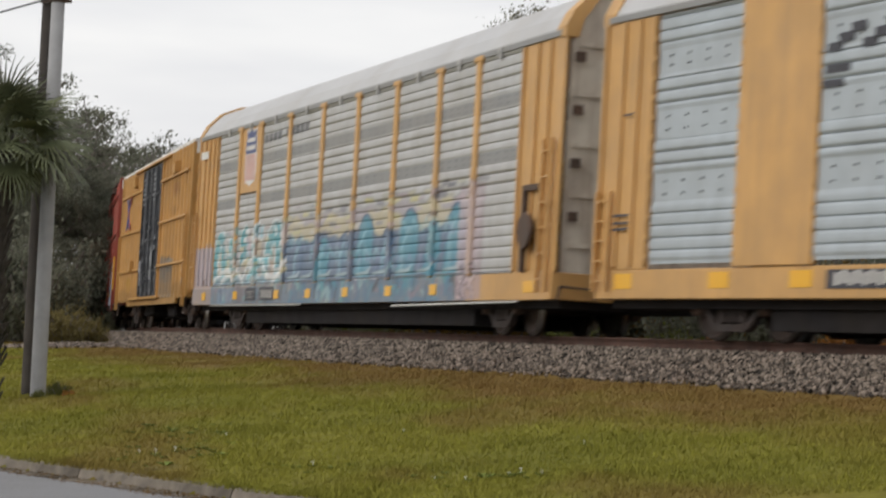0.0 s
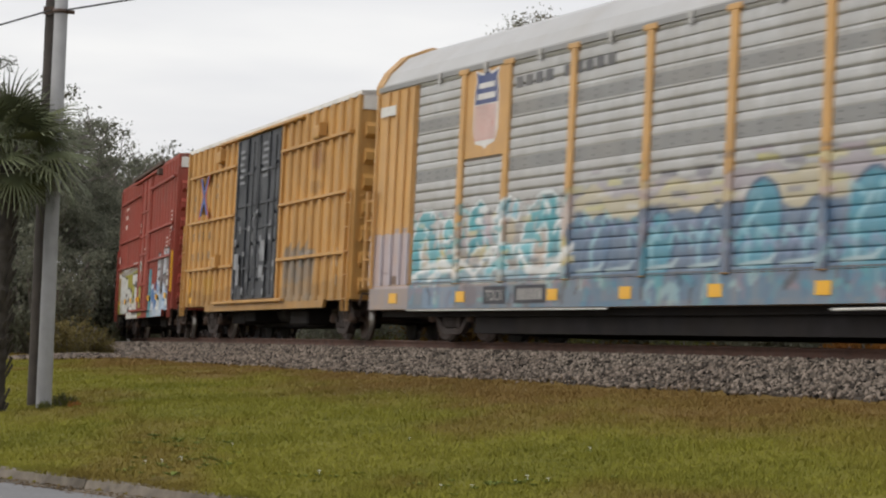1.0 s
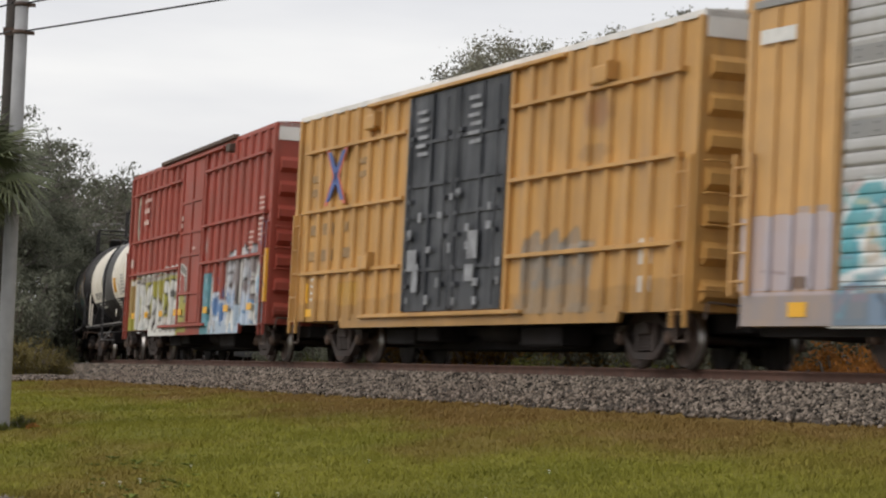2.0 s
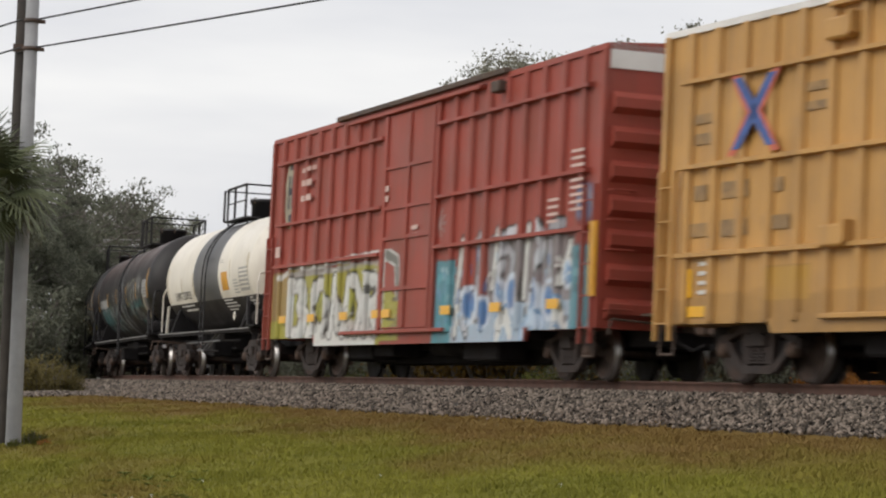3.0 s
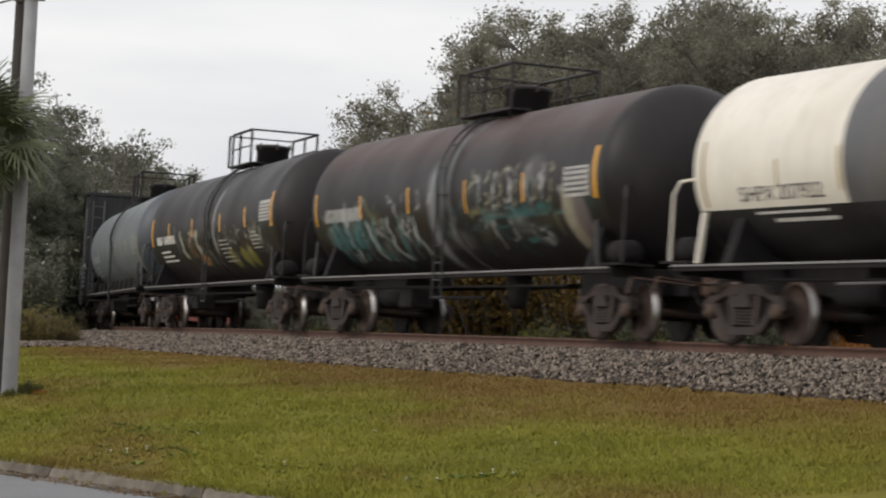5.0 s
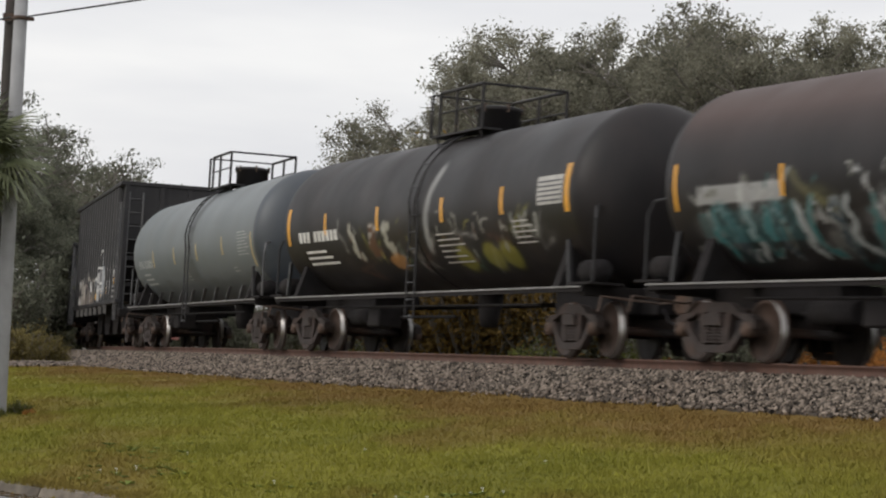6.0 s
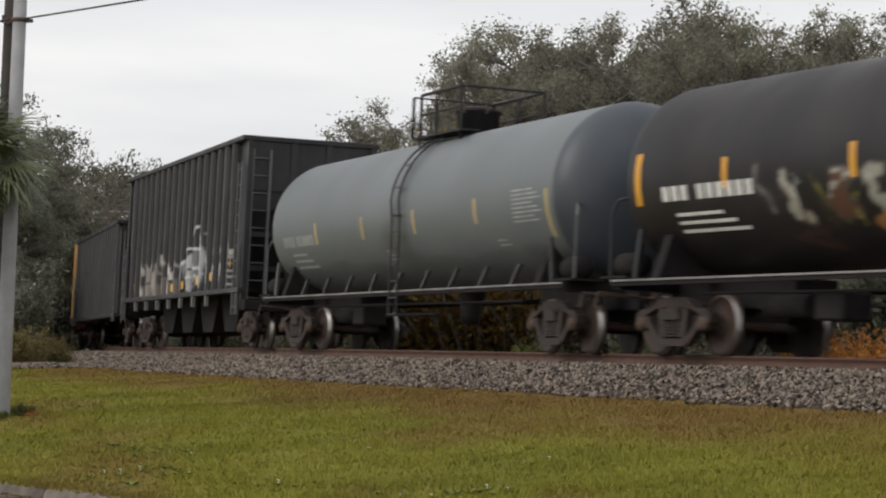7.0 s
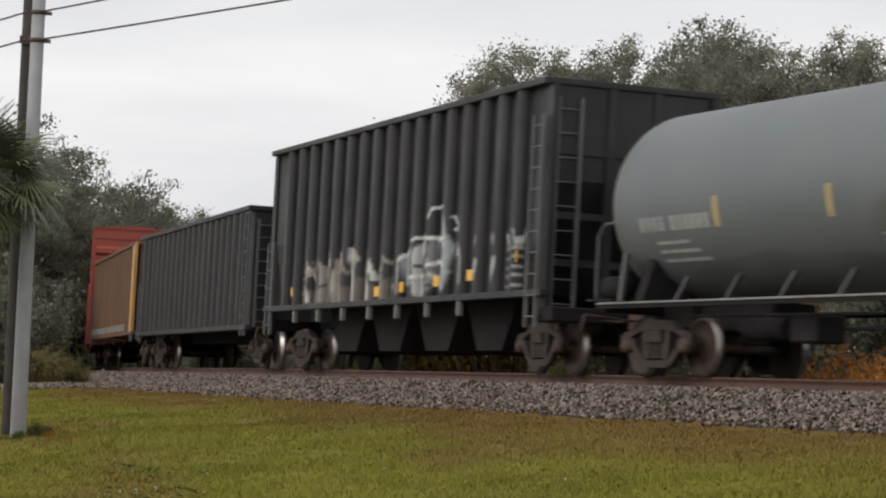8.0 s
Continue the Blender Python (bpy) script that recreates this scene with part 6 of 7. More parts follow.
def second_black_tank():
    r, cz = 1.53, 2.72
    t = [(0.30, 0.29, 0.27), (0.09, 0.045, 0.03), (0.16, 0.15, 0.04), (0.22, 0.21, 0.20), (0.05, 0.09, 0.06)]
    cv = scribbled(8, -3.8, 6.6, t, 14, 1.6, 2.6)
    cv.scrawl(-3.4, -0.6, 1.9, 2.5, 3, ((0.30, 0.29, 0.24), (0.10, 0.05, 0.03)), (0.06, 0.05, 0.045), (0.45, 0.43, 0.38), 18, 0.16)
    cv.blob(-0.9, 1.78, 0.5, 0.15, (0.42, 0.20, 0.06), 0.8, 0.3)
    cv.line([(1.1, 2.0), (1.2, 2.6), (1.35, 3.0), (1.6, 3.4)], 0.3, (0.42, 0.42, 0.41), 0.75, 0.2)
    for x in (2.6, 3.9, 4.7):
        cv.blob(x, 1.75, 0.42, 0.24, (0.30, 0.28, 0.05), 0.75, 0.4)
    cv.tangle(-3.6, 5.0, 1.6, 2.5, 50, ((0.26, 0.25, 0.22), (0.09, 0.045, 0.03), (0.02, 0.018, 0.018), (0.22, 0.2, 0.06), (0.36, 0.35, 0.32)), 76, (0.03, 0.09))
    cv.scrawl(5.2, 6.4, 2.0, 2.4, 4, ((0.22, 0.22, 0.2),), (0.04, 0.04, 0.04), (0.3, 0.3, 0.28), 3, 0.08)
    m = sprayed("tankblack_sprayed_b", M["tankblack"])
    ob = tank_car("long black tank car with amber stripes and faded graffiti", -98.9, -7.55, 7.9, r, cz, (m,), None, (-6.8, 7.3), M["black"], cv, 0.75)
    wrap_part("side_stripe", [(-7.4, -7.22, 2.25, 3.05), (7.62, 7.82, 2.35, 3.15), (-4.85, -4.7, 2.4, 2.85), (-1.6, -1.45, 2.38, 2.85), (1.95, 2.1, 2.4, 2.85), (4.85, 5.0, 2.42, 2.9)], r, cz, M["stripe"], ob, "amber reflective stripe")
    wrap_part("placard", [(6.5, 7.55, 2.5, 2.98)], r, cz, M["placard"], ob, "weathered data placard")
    wrap_part("placard_lettering", [(6.56, 7.5, 2.55 + 0.08 * k, 2.58 + 0.08 * k) for k in range(5)], r, cz, M["band"], ob, lift=0.012)
    wrap_part("car_lettering", [(-6.6 + 0.27 * k + (0.2 if k > 2 else 0), -6.4 + 0.27 * k + (0.2 if k > 2 else 0), 2.28, 2.5) for k in range(9)] + stencil_block(-6.3, 2.1, 1.9, 3, 0.12, 0.05), r, cz, M["decal"], ob, "dirty white lettering")
    wrap_part("stencil", stencil_block(1.6, 2.2, 1.3, 6, 0.1, 0.03) + stencil_block(5.3, 2.3, 1.0, 5, 0.09, 0.03), r, cz, M["placard"], ob)
    b = bmesh.new()
    lathe(b, [(-0.06, r + 0.01), (0.06, r + 0.01)], "x", (0.55, 0, cz), 64)
    part("shell_band", b, M["tankblack"], ob)


def grey_tank():
    r, cz = 1.53, 2.72
    cv = Canvas(-8.5, 9.0, 1.0, 4.4, 0.03)
    cv.line([(0.55, 1.3), (0.55, 2.2), (0.7, 4.3)], 0.55, (0.06, 0.06, 0.06), 0.75, 0.5)
    cv.blob(0.1, 1.9, 0.7, 0.5, (0.09, 0.09, 0.085), 0.7, 0.8)
    cv.line([(-7.8, 1.6), (-7.75, 3.6)], 0.25, (0.45, 0.36, 0.12), 0.35, 0.3)
    cv.wavy(-8.2, 8.6, 1.0, 1.75, 0.08, 1.3, (0.13, 0.135, 0.13), 0.45)
    cv.fade(0.3, 1.5, 2.0)
    m = sprayed("tankgrey_sprayed", M["tankgrey"])

    def pick(x, y, z):
        return 1 if x > 8.05 else 0
    ob = tank_car("plain grey tank car with sooty middle ladder and dark head", -117.2, -7.75, 8.1, r, cz, (m, M["bluehead"]), pick, (-7.0, 7.4), M["band"], cv, 0.6, struts=True)
    wrap_part("side_stripe", [(-4.75, -4.6, 2.2, 2.65), (-1.72, -1.58, 2.2, 2.65), (1.3, 1.45, 2.2, 2.65), (4.5, 4.65, 2.25, 2.7), (7.75, 7.9, 1.9, 2.7)], r, cz, M["faintstripe"], ob, "dull amber stripe")
    wrap_part("car_lettering", [(-7.0 + 0.2 * k + (0.15 if k > 3 else 0), -6.86 + 0.2 * k + (0.15 if k > 3 else 0), 2.2, 2.42) for k in range(10)] + stencil_block(-6.6, 2.05, 1.4, 3, 0.13, 0.05), r, cz, M["dullwhite"], ob, "faint white lettering")
    wrap_part("stencil", stencil_block(6.3, 2.75, 1.3, 8, 0.075, 0.03) + stencil_block(5.3, 1.95, 0.6, 2, 0.08, 0.03) + stencil_block(-0.6, 1.95, 0.5, 3, 0.08, 0.03), r, cz, M["dullwhite"], ob)


M["bluehead"] = mat("blue_grey_head", (0.055, 0.065, 0.08), 0.45, vary=0.15, grain=1, dirt=(0.10, 0.10, 0.10), dirt_amount=0.4, bump=0.02)
autorack_plain()
autorack_sprayed()
white_tank()
first_black_tank()
second_black_tank()
grey_tank()


# ---- open hoppers and what follows them
def hopper(label, s, x0, x1, low, top, paint, ribs, canvas=None, slope=True, trucks=(-7.0, 7.0), end_post=None, bays=True):
    ob = car("hopper_car", label, "freight car", s)
    half = 1.56
    skin = sprayed(paint.name + "_sprayed_" + str(len(CARS)), paint) if canvas else paint
    cut = 0.95 if slope else 0.02
    b = bmesh.new()
    outline = [(x0 + cut, low), (x1 - cut, low), (x1, low + 1.9 if slope else low), (x1, top), (x0, top), (x0, low + 1.9 if slope else low)]
    prism(b, outline, "y", -half + 0.05, half - 0.05)
    part("body", b, paint, ob)
    me = sheet("side_sheet", np.arange(x0 + cut, x1 - cut + 0.01, 0.05), np.linspace(low, top - 0.05, 110 if canvas else 8), lambda z: -half + 0.045, skin)
    if canvas:
        canvas.onto(me, lambda v: v[:, 0], lambda v: v[:, 2])
    hang("side_sheet", me, ob)
    for x in ribs:
        hang("rib", rib_mesh(x, 0.17, 0.11, -half + 0.046, 0.15, low, top - 0.06, skin, canvas, 100 if canvas else 3), ob)
    b = bmesh.new()
    for y0, y1 in ((-half - 0.09, -half + 0.12), (half - 0.12, half + 0.09)):
        box(b, x0 - 0.03, x1 + 0.03, y0 - (0.04 if y0 < 0 else 0), y1, top - 0.1, top + 0.02, 0.015)
    for a, c in ((x0 - 0.05, x0 + 0.12), (x1 - 0.12, x1 + 0.05)):
        box(b, a, c, -half, half, top - 0.1, top + 0.02, 0.015)
    pieces("top_chord", b, paint, ob)
    b = bmesh.new()
    box(b, x0 - 0.15, x1 + 0.15, -half - 0.10, -half + 0.06, low - 0.09, low + 0.03, 0.012)
    part("side_sill", b, paint, ob)
    if slope:
        for xe, w in ((x0, -1), (x1, 1)):
            b = bmesh.new()
            box(b, xe - 0.12, xe + 0.12, -half, -half + 0.12, 0.95, top - 0.1)
            box(b, xe - 0.12, xe + 0.12, half - 0.12, half, 0.95, top - 0.1)
            box(b, xe - 0.05, xe + 0.05, -0.5, -0.36, 1.0, top - 0.1)
            box(b, xe - 0.05, xe + 0.05, 0.36, 0.5, 1.0, top - 0.1)
            for z in (low + 0.5, low + 1.3, low + 2.4):
                box(b, xe - 0.04, xe + 0.04, -half, half, z - 0.06, z + 0.06)
            pieces("end_frame_bar", b, paint, ob)
            b = bmesh.new()
            box(b, xe - 0.12, xe + 0.5 * w if w > 0 else xe + 0.12, -half, half, 0.85, 1.1, 0.02) if w > 0 else box(b, xe - 0.5, xe + 0.12, -half, half, 0.85, 1.1, 0.02)
            part("end_sill", b, M["under"], ob)
    if bays:
        b = bmesh.new()
        for k in range(4):
            c = -4.2 + 2.8 * k
            prism(b, [(c - 1.3, low), (c + 1.3, low), (c + 0.62, 0.40), (c - 0.62, 0.40)], "y", -0.95, 0.95)
        pieces("hopper_bay", b, M["under"], ob)
        b = bmesh.new()
        box(b, -0.045, 0.045, -half - 0.09, -half + 0.0, low - 0.36, low - 0.09)
        me = mesh_of("stake_end", b, M["edge"])
        for x in ribs[1:-3:2]:
            hang("stake_end", me, ob, pose(x, 0, 0))
    frame_under(ob, x0, x1, 0.7, 1.1, 0.35)
    ladder(ob, x1 - 0.25, -half - 0.10, 0.75, low + 3.0 if slope else top, 0.42, 10, M["band"])
    ladder(ob, x1 + 0.06, -half + 0.35, 0.95, top - 0.3, 0.42, 9, M["band"], "x")
    ladder(ob, x0 + 0.25, -half - 0.10, 0.75, low + 1.5, 0.42, 5, M["band"])
    for xe, w in ((x0, -1), (x1, 1)):
        coupler(ob, xe + 0.2 * w, w)
        cut_lever(ob, xe + 0.3 * w, w)
    for x in trucks:
        bogie(ob, x, 1.2 if x < 0 else -1.2)
    return ob


def black_hopper():
    cv = Canvas(-8.4, 8.6, 1.2, 5.0)
    w, g = (0.70, 0.69, 0.67), (0.34, 0.31, 0.28)
    rnd = random.Random(4)
    # tall thin cream strokes, then a larger white piece that rises to a peak
    cream = (0.44, 0.40, 0.35)
    cv.wavy(-5.3, 0.7, 1.36, 1.75, 0.14, 3, (0.17, 0.14, 0.125), 0.8)
    for k in range(13):
        x = -5.1 + 0.46 * k
        cv.line([(x, 1.45), (x + rnd.uniform(-0.12, 0.12), 1.9), (x + rnd.uniform(-0.1, 0.15), rnd.uniform(2.15, 2.5)), (x + 0.22, rnd.uniform(1.8, 2.3))], rnd.uniform(0.09, 0.17), (w, cream, g)[k % 3], 0.9)
    cv.tangle(-5.2, 0.6, 1.42, 2.2, 26, (w, g, cream, (0.26, 0.19, 0.18), (0.03, 0.03, 0.03)), 77, (0.04, 0.09), 0.25)
    cv.fat([[(1.15, 1.55), (1.1, 2.1), (1.5, 2.35)], [(1.9, 1.5), (1.8, 2.2), (2.3, 2.6)], [(2.6, 1.6), (2.7, 2.4)], [(3.4, 1.6), (3.5, 2.3), (3.2, 2.9)], [(3.9, 1.6), (4.1, 2.2)]], 0.24, ((0.36, 0.38, 0.40), (0.50, 0.50, 0.50), (0.20, 0.20, 0.21)), (0.05, 0.05, 0.055), 0.05)
    cv.tangle(0.9, 4.3, 1.45, 2.6, 40, (w, (0.03, 0.03, 0.032), (0.4, 0.42, 0.44), (0.03, 0.03, 0.032)), 79, (0.04, 0.09), 0.3)
    for p in ([(0.9, 1.5), (0.85, 2.1), (1.3, 2.45), (2.0, 2.55), (2.7, 3.05), (3.15, 3.15), (3.3, 2.7)], [(3.6, 2.85), (4.0, 2.5), (4.3, 2.1), (4.35, 1.6)], [(2.2, 1.9), (2.9, 2.05), (3.4, 1.95)], [(1.3, 1.75), (2.0, 1.8)], [(2.3, 2.5), (3.4, 2.45)]):
        cv.line(p, 0.08, w, 0.95)
    for x, z in ((4.85, 1.95), (5.75, 1.95)):
        cv.fat([[(x - 0.1, 1.5), (x - 0.1, z), (x + 0.15, z + 0.4)], [(x + 0.1, 1.6), (x + 0.25, z)]], 0.15, (w, (0.5, 0.51, 0.52)), (0.05, 0.05, 0.05), 0.03)
    cv.line([(6.25, 2.4), (6.4, 2.15), (6.55, 2.45)], 0.08, w, 0.9)
    cv.line([(6.85, 2.45), (7.0, 2.2), (7.15, 2.5)], 0.08, w, 0.8)
    for x in (-5.75, 6.4, 6.95):
        for k in range(5):
            cv.rect(x - 0.12, x + 0.14, 1.45 + 0.16 * k, 1.52 + 0.16 * k, w, 0.65)
    cv.fade(0.1, 4.0)
    ribs = [-6.9 + 0.86 * i for i in range(17)]
    ob = hopper("black ribbed open hopper with white scrawled graffiti", -135.45, -8.3, 8.05, 1.36, 4.97, M["black"], ribs, cv)
    for x, z in ((-6.2, 1.68), (-0.4, 1.55), (1.05, 1.6), (3.05, 1.66), (4.8, 1.72), (6.9, 1.98)):
        reflector(ob, x, z, -1.63, 0.30, 0.2)
    b = bmesh.new()
    for s, xe in ((-1, -8.3), (1, 8.05)):
        prism(b, [(xe, 1.42), (xe - s * 0.95, 1.38), (xe - s * 0.02, 3.25)], "y", -1.50, -1.46)
    pieces("slope_sheet", b, M["under"], ob)


black_hopper()
hopper("low black ribbed hopper with dusty sides", -153.4, -8.1, 7.7, 0.98, 3.85, M["black"], [-7.4 + 0.78 * i for i in range(19)], None, slope=False, bays=False)
M["brownside"] = mat("rust_brown_paint", (0.10, 0.048, 0.028), 0.7, vary=0.2, grain=2, dirt=(0.20, 0.09, 0.03), dirt_amount=0.5, streak=0.5, bump=0.08)


def rust_hopper():
    ob = hopper("rust-brown hopper with an orange end post", -170.6, -7.9, 7.9, 1.05, 3.8, M["brownside"], [-7.2 + 0.9 * i for i in range(16)], None, slope=False, bays=False)
    b = bmesh.new()
    box(b, 7.2, 7.95, -1.68, -1.58, 1.05, 3.8, 0.01)
    part("end_post", b, M["boxyellow"], ob, "orange end post")
    b = bmesh.new()
    box(b, -7.8, 5.6, -1.66, -1.63, 1.1, 1.32, 0.01)
    part("sill_board", b, M["edge"], ob, "buff sill board")


rust_hopper()
boxcar("plain red boxcar at the rear of the train", -190.0, M["red"], -9.1, 9.2, 5.3, 0.85, (-5.5, 6.2, 0.66), spread_ribs(-9.1, -1.3, 6) + spread_ribs(1.75, 9.2, 6), (2.4, 3.4, 4.7),
       ((-1.2, 1.65, M["red"], "red plug door"),), M["red"], None, None, bars_on_doors=False)


# ---- ties and ballast
def lay_ties():
    b = bmesh.new()
    box(b, -0.11, 0.11, -1.3, 1.3, -0.18, 0.0, 0.015)
    me = mesh_of("tie", b, M["tie"])
    for i in range(-118, 50):
        x, y, a = along(i * 0.5)
        hang("tie", me, track, pose(x, y, RAIL_Z - 0.175, 0, 0, math.degrees(a) + random.uniform(-1, 1)))


lay_ties()


def scatter_stones():
    rng = np.random.default_rng(5)
    # the shoulder towards the camera, thinner far off
    n = 85000
    s = 26 - 112 * rng.random(n) ** 1.25
    q = 0.85 + 2.75 * rng.random(n)
    q2, s2 = -2.2 + 3.0 * rng.random(9000), 26 - 70 * rng.random(9000)
    s, q = np.append(s, s2), np.append(q, q2)
    a = HEADING + BEND * s
    x = CENTRE[0] + (1 / BEND + q) * np.sin(a)
    y = CENTRE[1] - (1 / BEND + q) * np.cos(a)
    edge = rng.normal(0, 0.16, len(q))
    keep = q + edge < TOE
    x, y, q = x[keep], y[keep], q[keep]
    z = land_z(x, y) + 0.014 + 0.03 * np.clip(np.abs(q) - 2.15, 0, 1)
    k = len(x)
    octa = np.array([(1, 0, 0), (-1, 0, 0), (0, 1, 0), (0, -1, 0), (0, 0, 1), (0, 0, -1)], float)
    size = rng.uniform(0.018, 0.050, (k, 1, 1)) * rng.uniform(0.6, 1.25, (k, 6, 1))
    v = octa[None] * size * rng.uniform(0.6, 1.3, (k, 1, 3))
    t, u = rng.random(k) * 6.28, rng.random(k) * 6.28
    c1, s1, c2, s2_ = np.cos(t), np.sin(t), np.cos(u), np.sin(u)
    rx = np.stack([np.stack([c1, -s1, 0 * c1], -1), np.stack([s1 * c2, c1 * c2, -s2_], -1), np.stack([s1 * s2_, c1 * s2_, c2], -1)], -2)
    v = np.einsum("kij,kpj->kpi", rx, v) + np.stack([x, y, z], -1)[:, None]
    f = np.array([(0, 2, 4), (2, 1, 4), (1, 3, 4), (3, 0, 4), (2, 0, 5), (1, 2, 5), (3, 1, 5), (0, 3, 5)])
    f = f[None] + 6 * np.arange(k)[:, None, None]
    ob = new("ballast_stones", raw_mesh("ballast_stones", v.reshape(-1, 3), f.reshape(-1, 3), M["stone"]))
    ob.parent = track
    tagged(ob, "crushed grey ballast stones", kind="stuff")


# the bed under the stones: a skin a little over the land
bed = new("ballast_bed", swept("ballast_bed", [(3.2, -0.67), (2.15, -0.29), (1.75, -0.197), (-1.75, -0.197), (-2.15, -0.29), (-3.2, -0.67), (-3.2, -0.9), (3.2, -0.9)], -230, 45, 1.0, M["bed"]))
bed.parent = track
scatter_stones()


def gravel_apron():
    """Loose stone spread on the ground where the line comes out of the trees."""
    rng = np.random.default_rng(41)
    n = 3600
    t, r = rng.random(n) * 6.28, np.sqrt(rng.random(n)) * rng.uniform(0.7, 1.0, n)
    x, y = -10.4 + 2.3 * r * np.cos(t), 71.0 + 2.6 * r * np.sin(t)
    p = np.stack([x, y, land_z(x, y) + 0.02 + 0.10 * (1 - r)], -1)
    corner = np.array([(1, 1, -1), (-1, -1, -1), (-1, 1, 1), (1, -1, 1)], float)
    v = p[:, None] + corner[None] * rng.uniform(0.03, 0.075, (n, 1, 1)) * rng.uniform(0.4, 1.2, (n, 4, 3))
    f = np.array([(0, 1, 2), (0, 3, 1), (0, 2, 3), (1, 3, 2)])[None] + 4 * np.arange(n)[:, None, None]
    tagged(new("gravel_apron", raw_mesh("gravel_apron", v.reshape(-1, 3), f.reshape(-1, 3), M["stone"])), "loose grey gravel spread beside the ballast", "gravel", kind="stuff")


gravel_apron()


# ---- grass blades
def sow_grass():
    rng = np.random.default_rng(11)
    n = 360000
    u = rng.random(n)
    d = 20.5 * np.exp(u * math.log(95 / 20.5))
    x = d * rng.uniform(-0.235, 0.245, n)
    y = d
    q, k = side_of_track(x, y), past_kerb(x, y)
    keep = (q > TOE - 0.1 - 0.25 * rng.random(n)) & (k > 0.13)
    x, y, d = x[keep], y[keep], d[keep]
    ke, kk = rng.uniform(-12, 14, 16000), np.abs(rng.normal(0.0, 0.13, 16000)) - 0.03
    x = np.append(x, KERB_P[0] + KERB_D[0] * ke + KERB_N[0] * kk)
    y = np.append(y, KERB_P[1] + KERB_D[1] * ke + KERB_N[1] * kk)
    d = np.append(d, y[len(d):])
    m = len(x)
    clump = np.array([noise.noise(Vector((a * 1.3, b * 0.9, 5.0))) for a, b in zip(x, y)])
    h = np.clip(0.035 + 0.03 * clump + 0.025 * rng.random(m), 0.012, 0.12) * (1 + 0.5 * (rng.random(m) > 0.985))
    w = (0.004 + 0.004 * rng.random(m)) * (0.6 + d / 40)
    z = np.maximum(land_z(x, y), 0.11) - 0.005
    z += np.array([noise.noise(Vector((a * 0.6, b * 0.35, 0))) for a, b in zip(x, y)]) * 0.05
    t = rng.random(m) * 6.28
    lx, ly = rng.normal(0, 0.5, m) * h, rng.normal(0, 0.5, m) * h
    p = np.stack([x, y, z], -1)
    side = np.stack([np.cos(t) * w, np.sin(t) * w, 0 * w], -1)
    v = np.stack([p - side, p + side, p + np.stack([lx, ly, h], -1)], 1).reshape(-1, 3)
    me = raw_mesh("grass", v, np.arange(3 * m).reshape(-1, 3), M["blade"])
    give_dry(me)
    tagged(new("grass", me), "short mown grass, green turning straw-coloured", "grass", kind="stuff")


sow_grass()


# leaf litter and dead grass in the gutter
def gutter_litter():
    rng = np.random.default_rng(23)
    n = 16000
    u = rng.uniform(-14, 16, n)
    k = -0.06 - np.abs(rng.normal(0, 0.17, n))
    patch = np.array([noise.noise(Vector((a * 0.5, 0, 2.0))) for a in u])
    keep = rng.random(n) < np.clip(0.55 + 1.2 * patch, 0.08, 1)
    u, k = u[keep], k[keep]
    n = len(u)
    p = np.stack([KERB_P[0] + KERB_D[0] * u + KERB_N[0] * k, KERB_P[1] + KERB_D[1] * u + KERB_N[1] * k, 0.004 + 0.02 * rng.random(n)], -1)
    a = rng.normal(0, 1, (n, 3)) * (1, 1, 0.35)
    a /= np.linalg.norm(a, axis=1, keepdims=True)
    b = np.cross(a, rng.normal(0, 1, (n, 3)))
    b /= np.linalg.norm(b, axis=1, keepdims=True)
    s = rng.uniform(0.015, 0.045, (n, 1))
    v = np.stack([p - a * s, p + b * s * 0.3, p + a * s], 1).reshape(-1, 3)
    tagged(new("gutter_litter", raw_mesh("gutter_litter", v, np.arange(3 * n).reshape(-1, 3), M["litter"])), "brown leaf litter and dead grass in the gutter", "litter", kind="stuff")


M["litter"] = mat("dead_leaf", (0.14, 0.09, 0.04), 0.9, vary=0.4, grain=5, dirt=(0.06, 0.05, 0.03), dirt_amount=0.5, bump=0, island=0.5, spec=0.1)
gutter_litter()

# pale weeds and litter that stand out in the lawn
M["flower"] = mat("pale_petal", (0.72, 0.72, 0.66), 0.7, bump=0, vary=0.1)
M["weed"] = mat("broad_weed", (0.16, 0.20, 0.05), 0.8, vary=0.3, grain=20, bump=0.1, per_object=0.25, spec=0.2)


def weed(x, y, size, flower, seed):
    rnd = random.Random(seed)
    z = float(land_z(np.array(x), np.array(y)))
    ob = tagged(new("weed"), "small broad-leaved weed" + (" with a pale flower in the grass" if flower else " in the grass"), "weed", group="weeds in the lawn")
    ob.matrix_basis = pose(x, y, z)
    b = bmesh.new()
    for i in range(9):
        t, l = rnd.uniform(0, 6.28), size * rnd.uniform(0.6, 1)
        c, s = math.cos(t), math.sin(t)
        p = [(0, 0, 0), (l * 0.5 * c - 0.25 * l * s, l * 0.5 * s + 0.25 * l * c, l * 0.35), (l * c, l * s, l * 0.3), (l * 0.5 * c + 0.25 * l * s, l * 0.5 * s - 0.25 * l * c, l * 0.35)]
        b.faces.new([b.verts.new(q) for q in p])
    part("leaves", b, M["weed"], ob)
    if flower:
        b = bmesh.new()
        rod(b, (0, 0, 0), (0.01, 0, size * 0.7), 0.004, 4)
        lathe(b, [(size * 0.68, 0.008), (size * 0.72, 0.022), (size * 0.76, 0.016)], "z", sides=7)
        part("flower", b, M["flower"], ob)


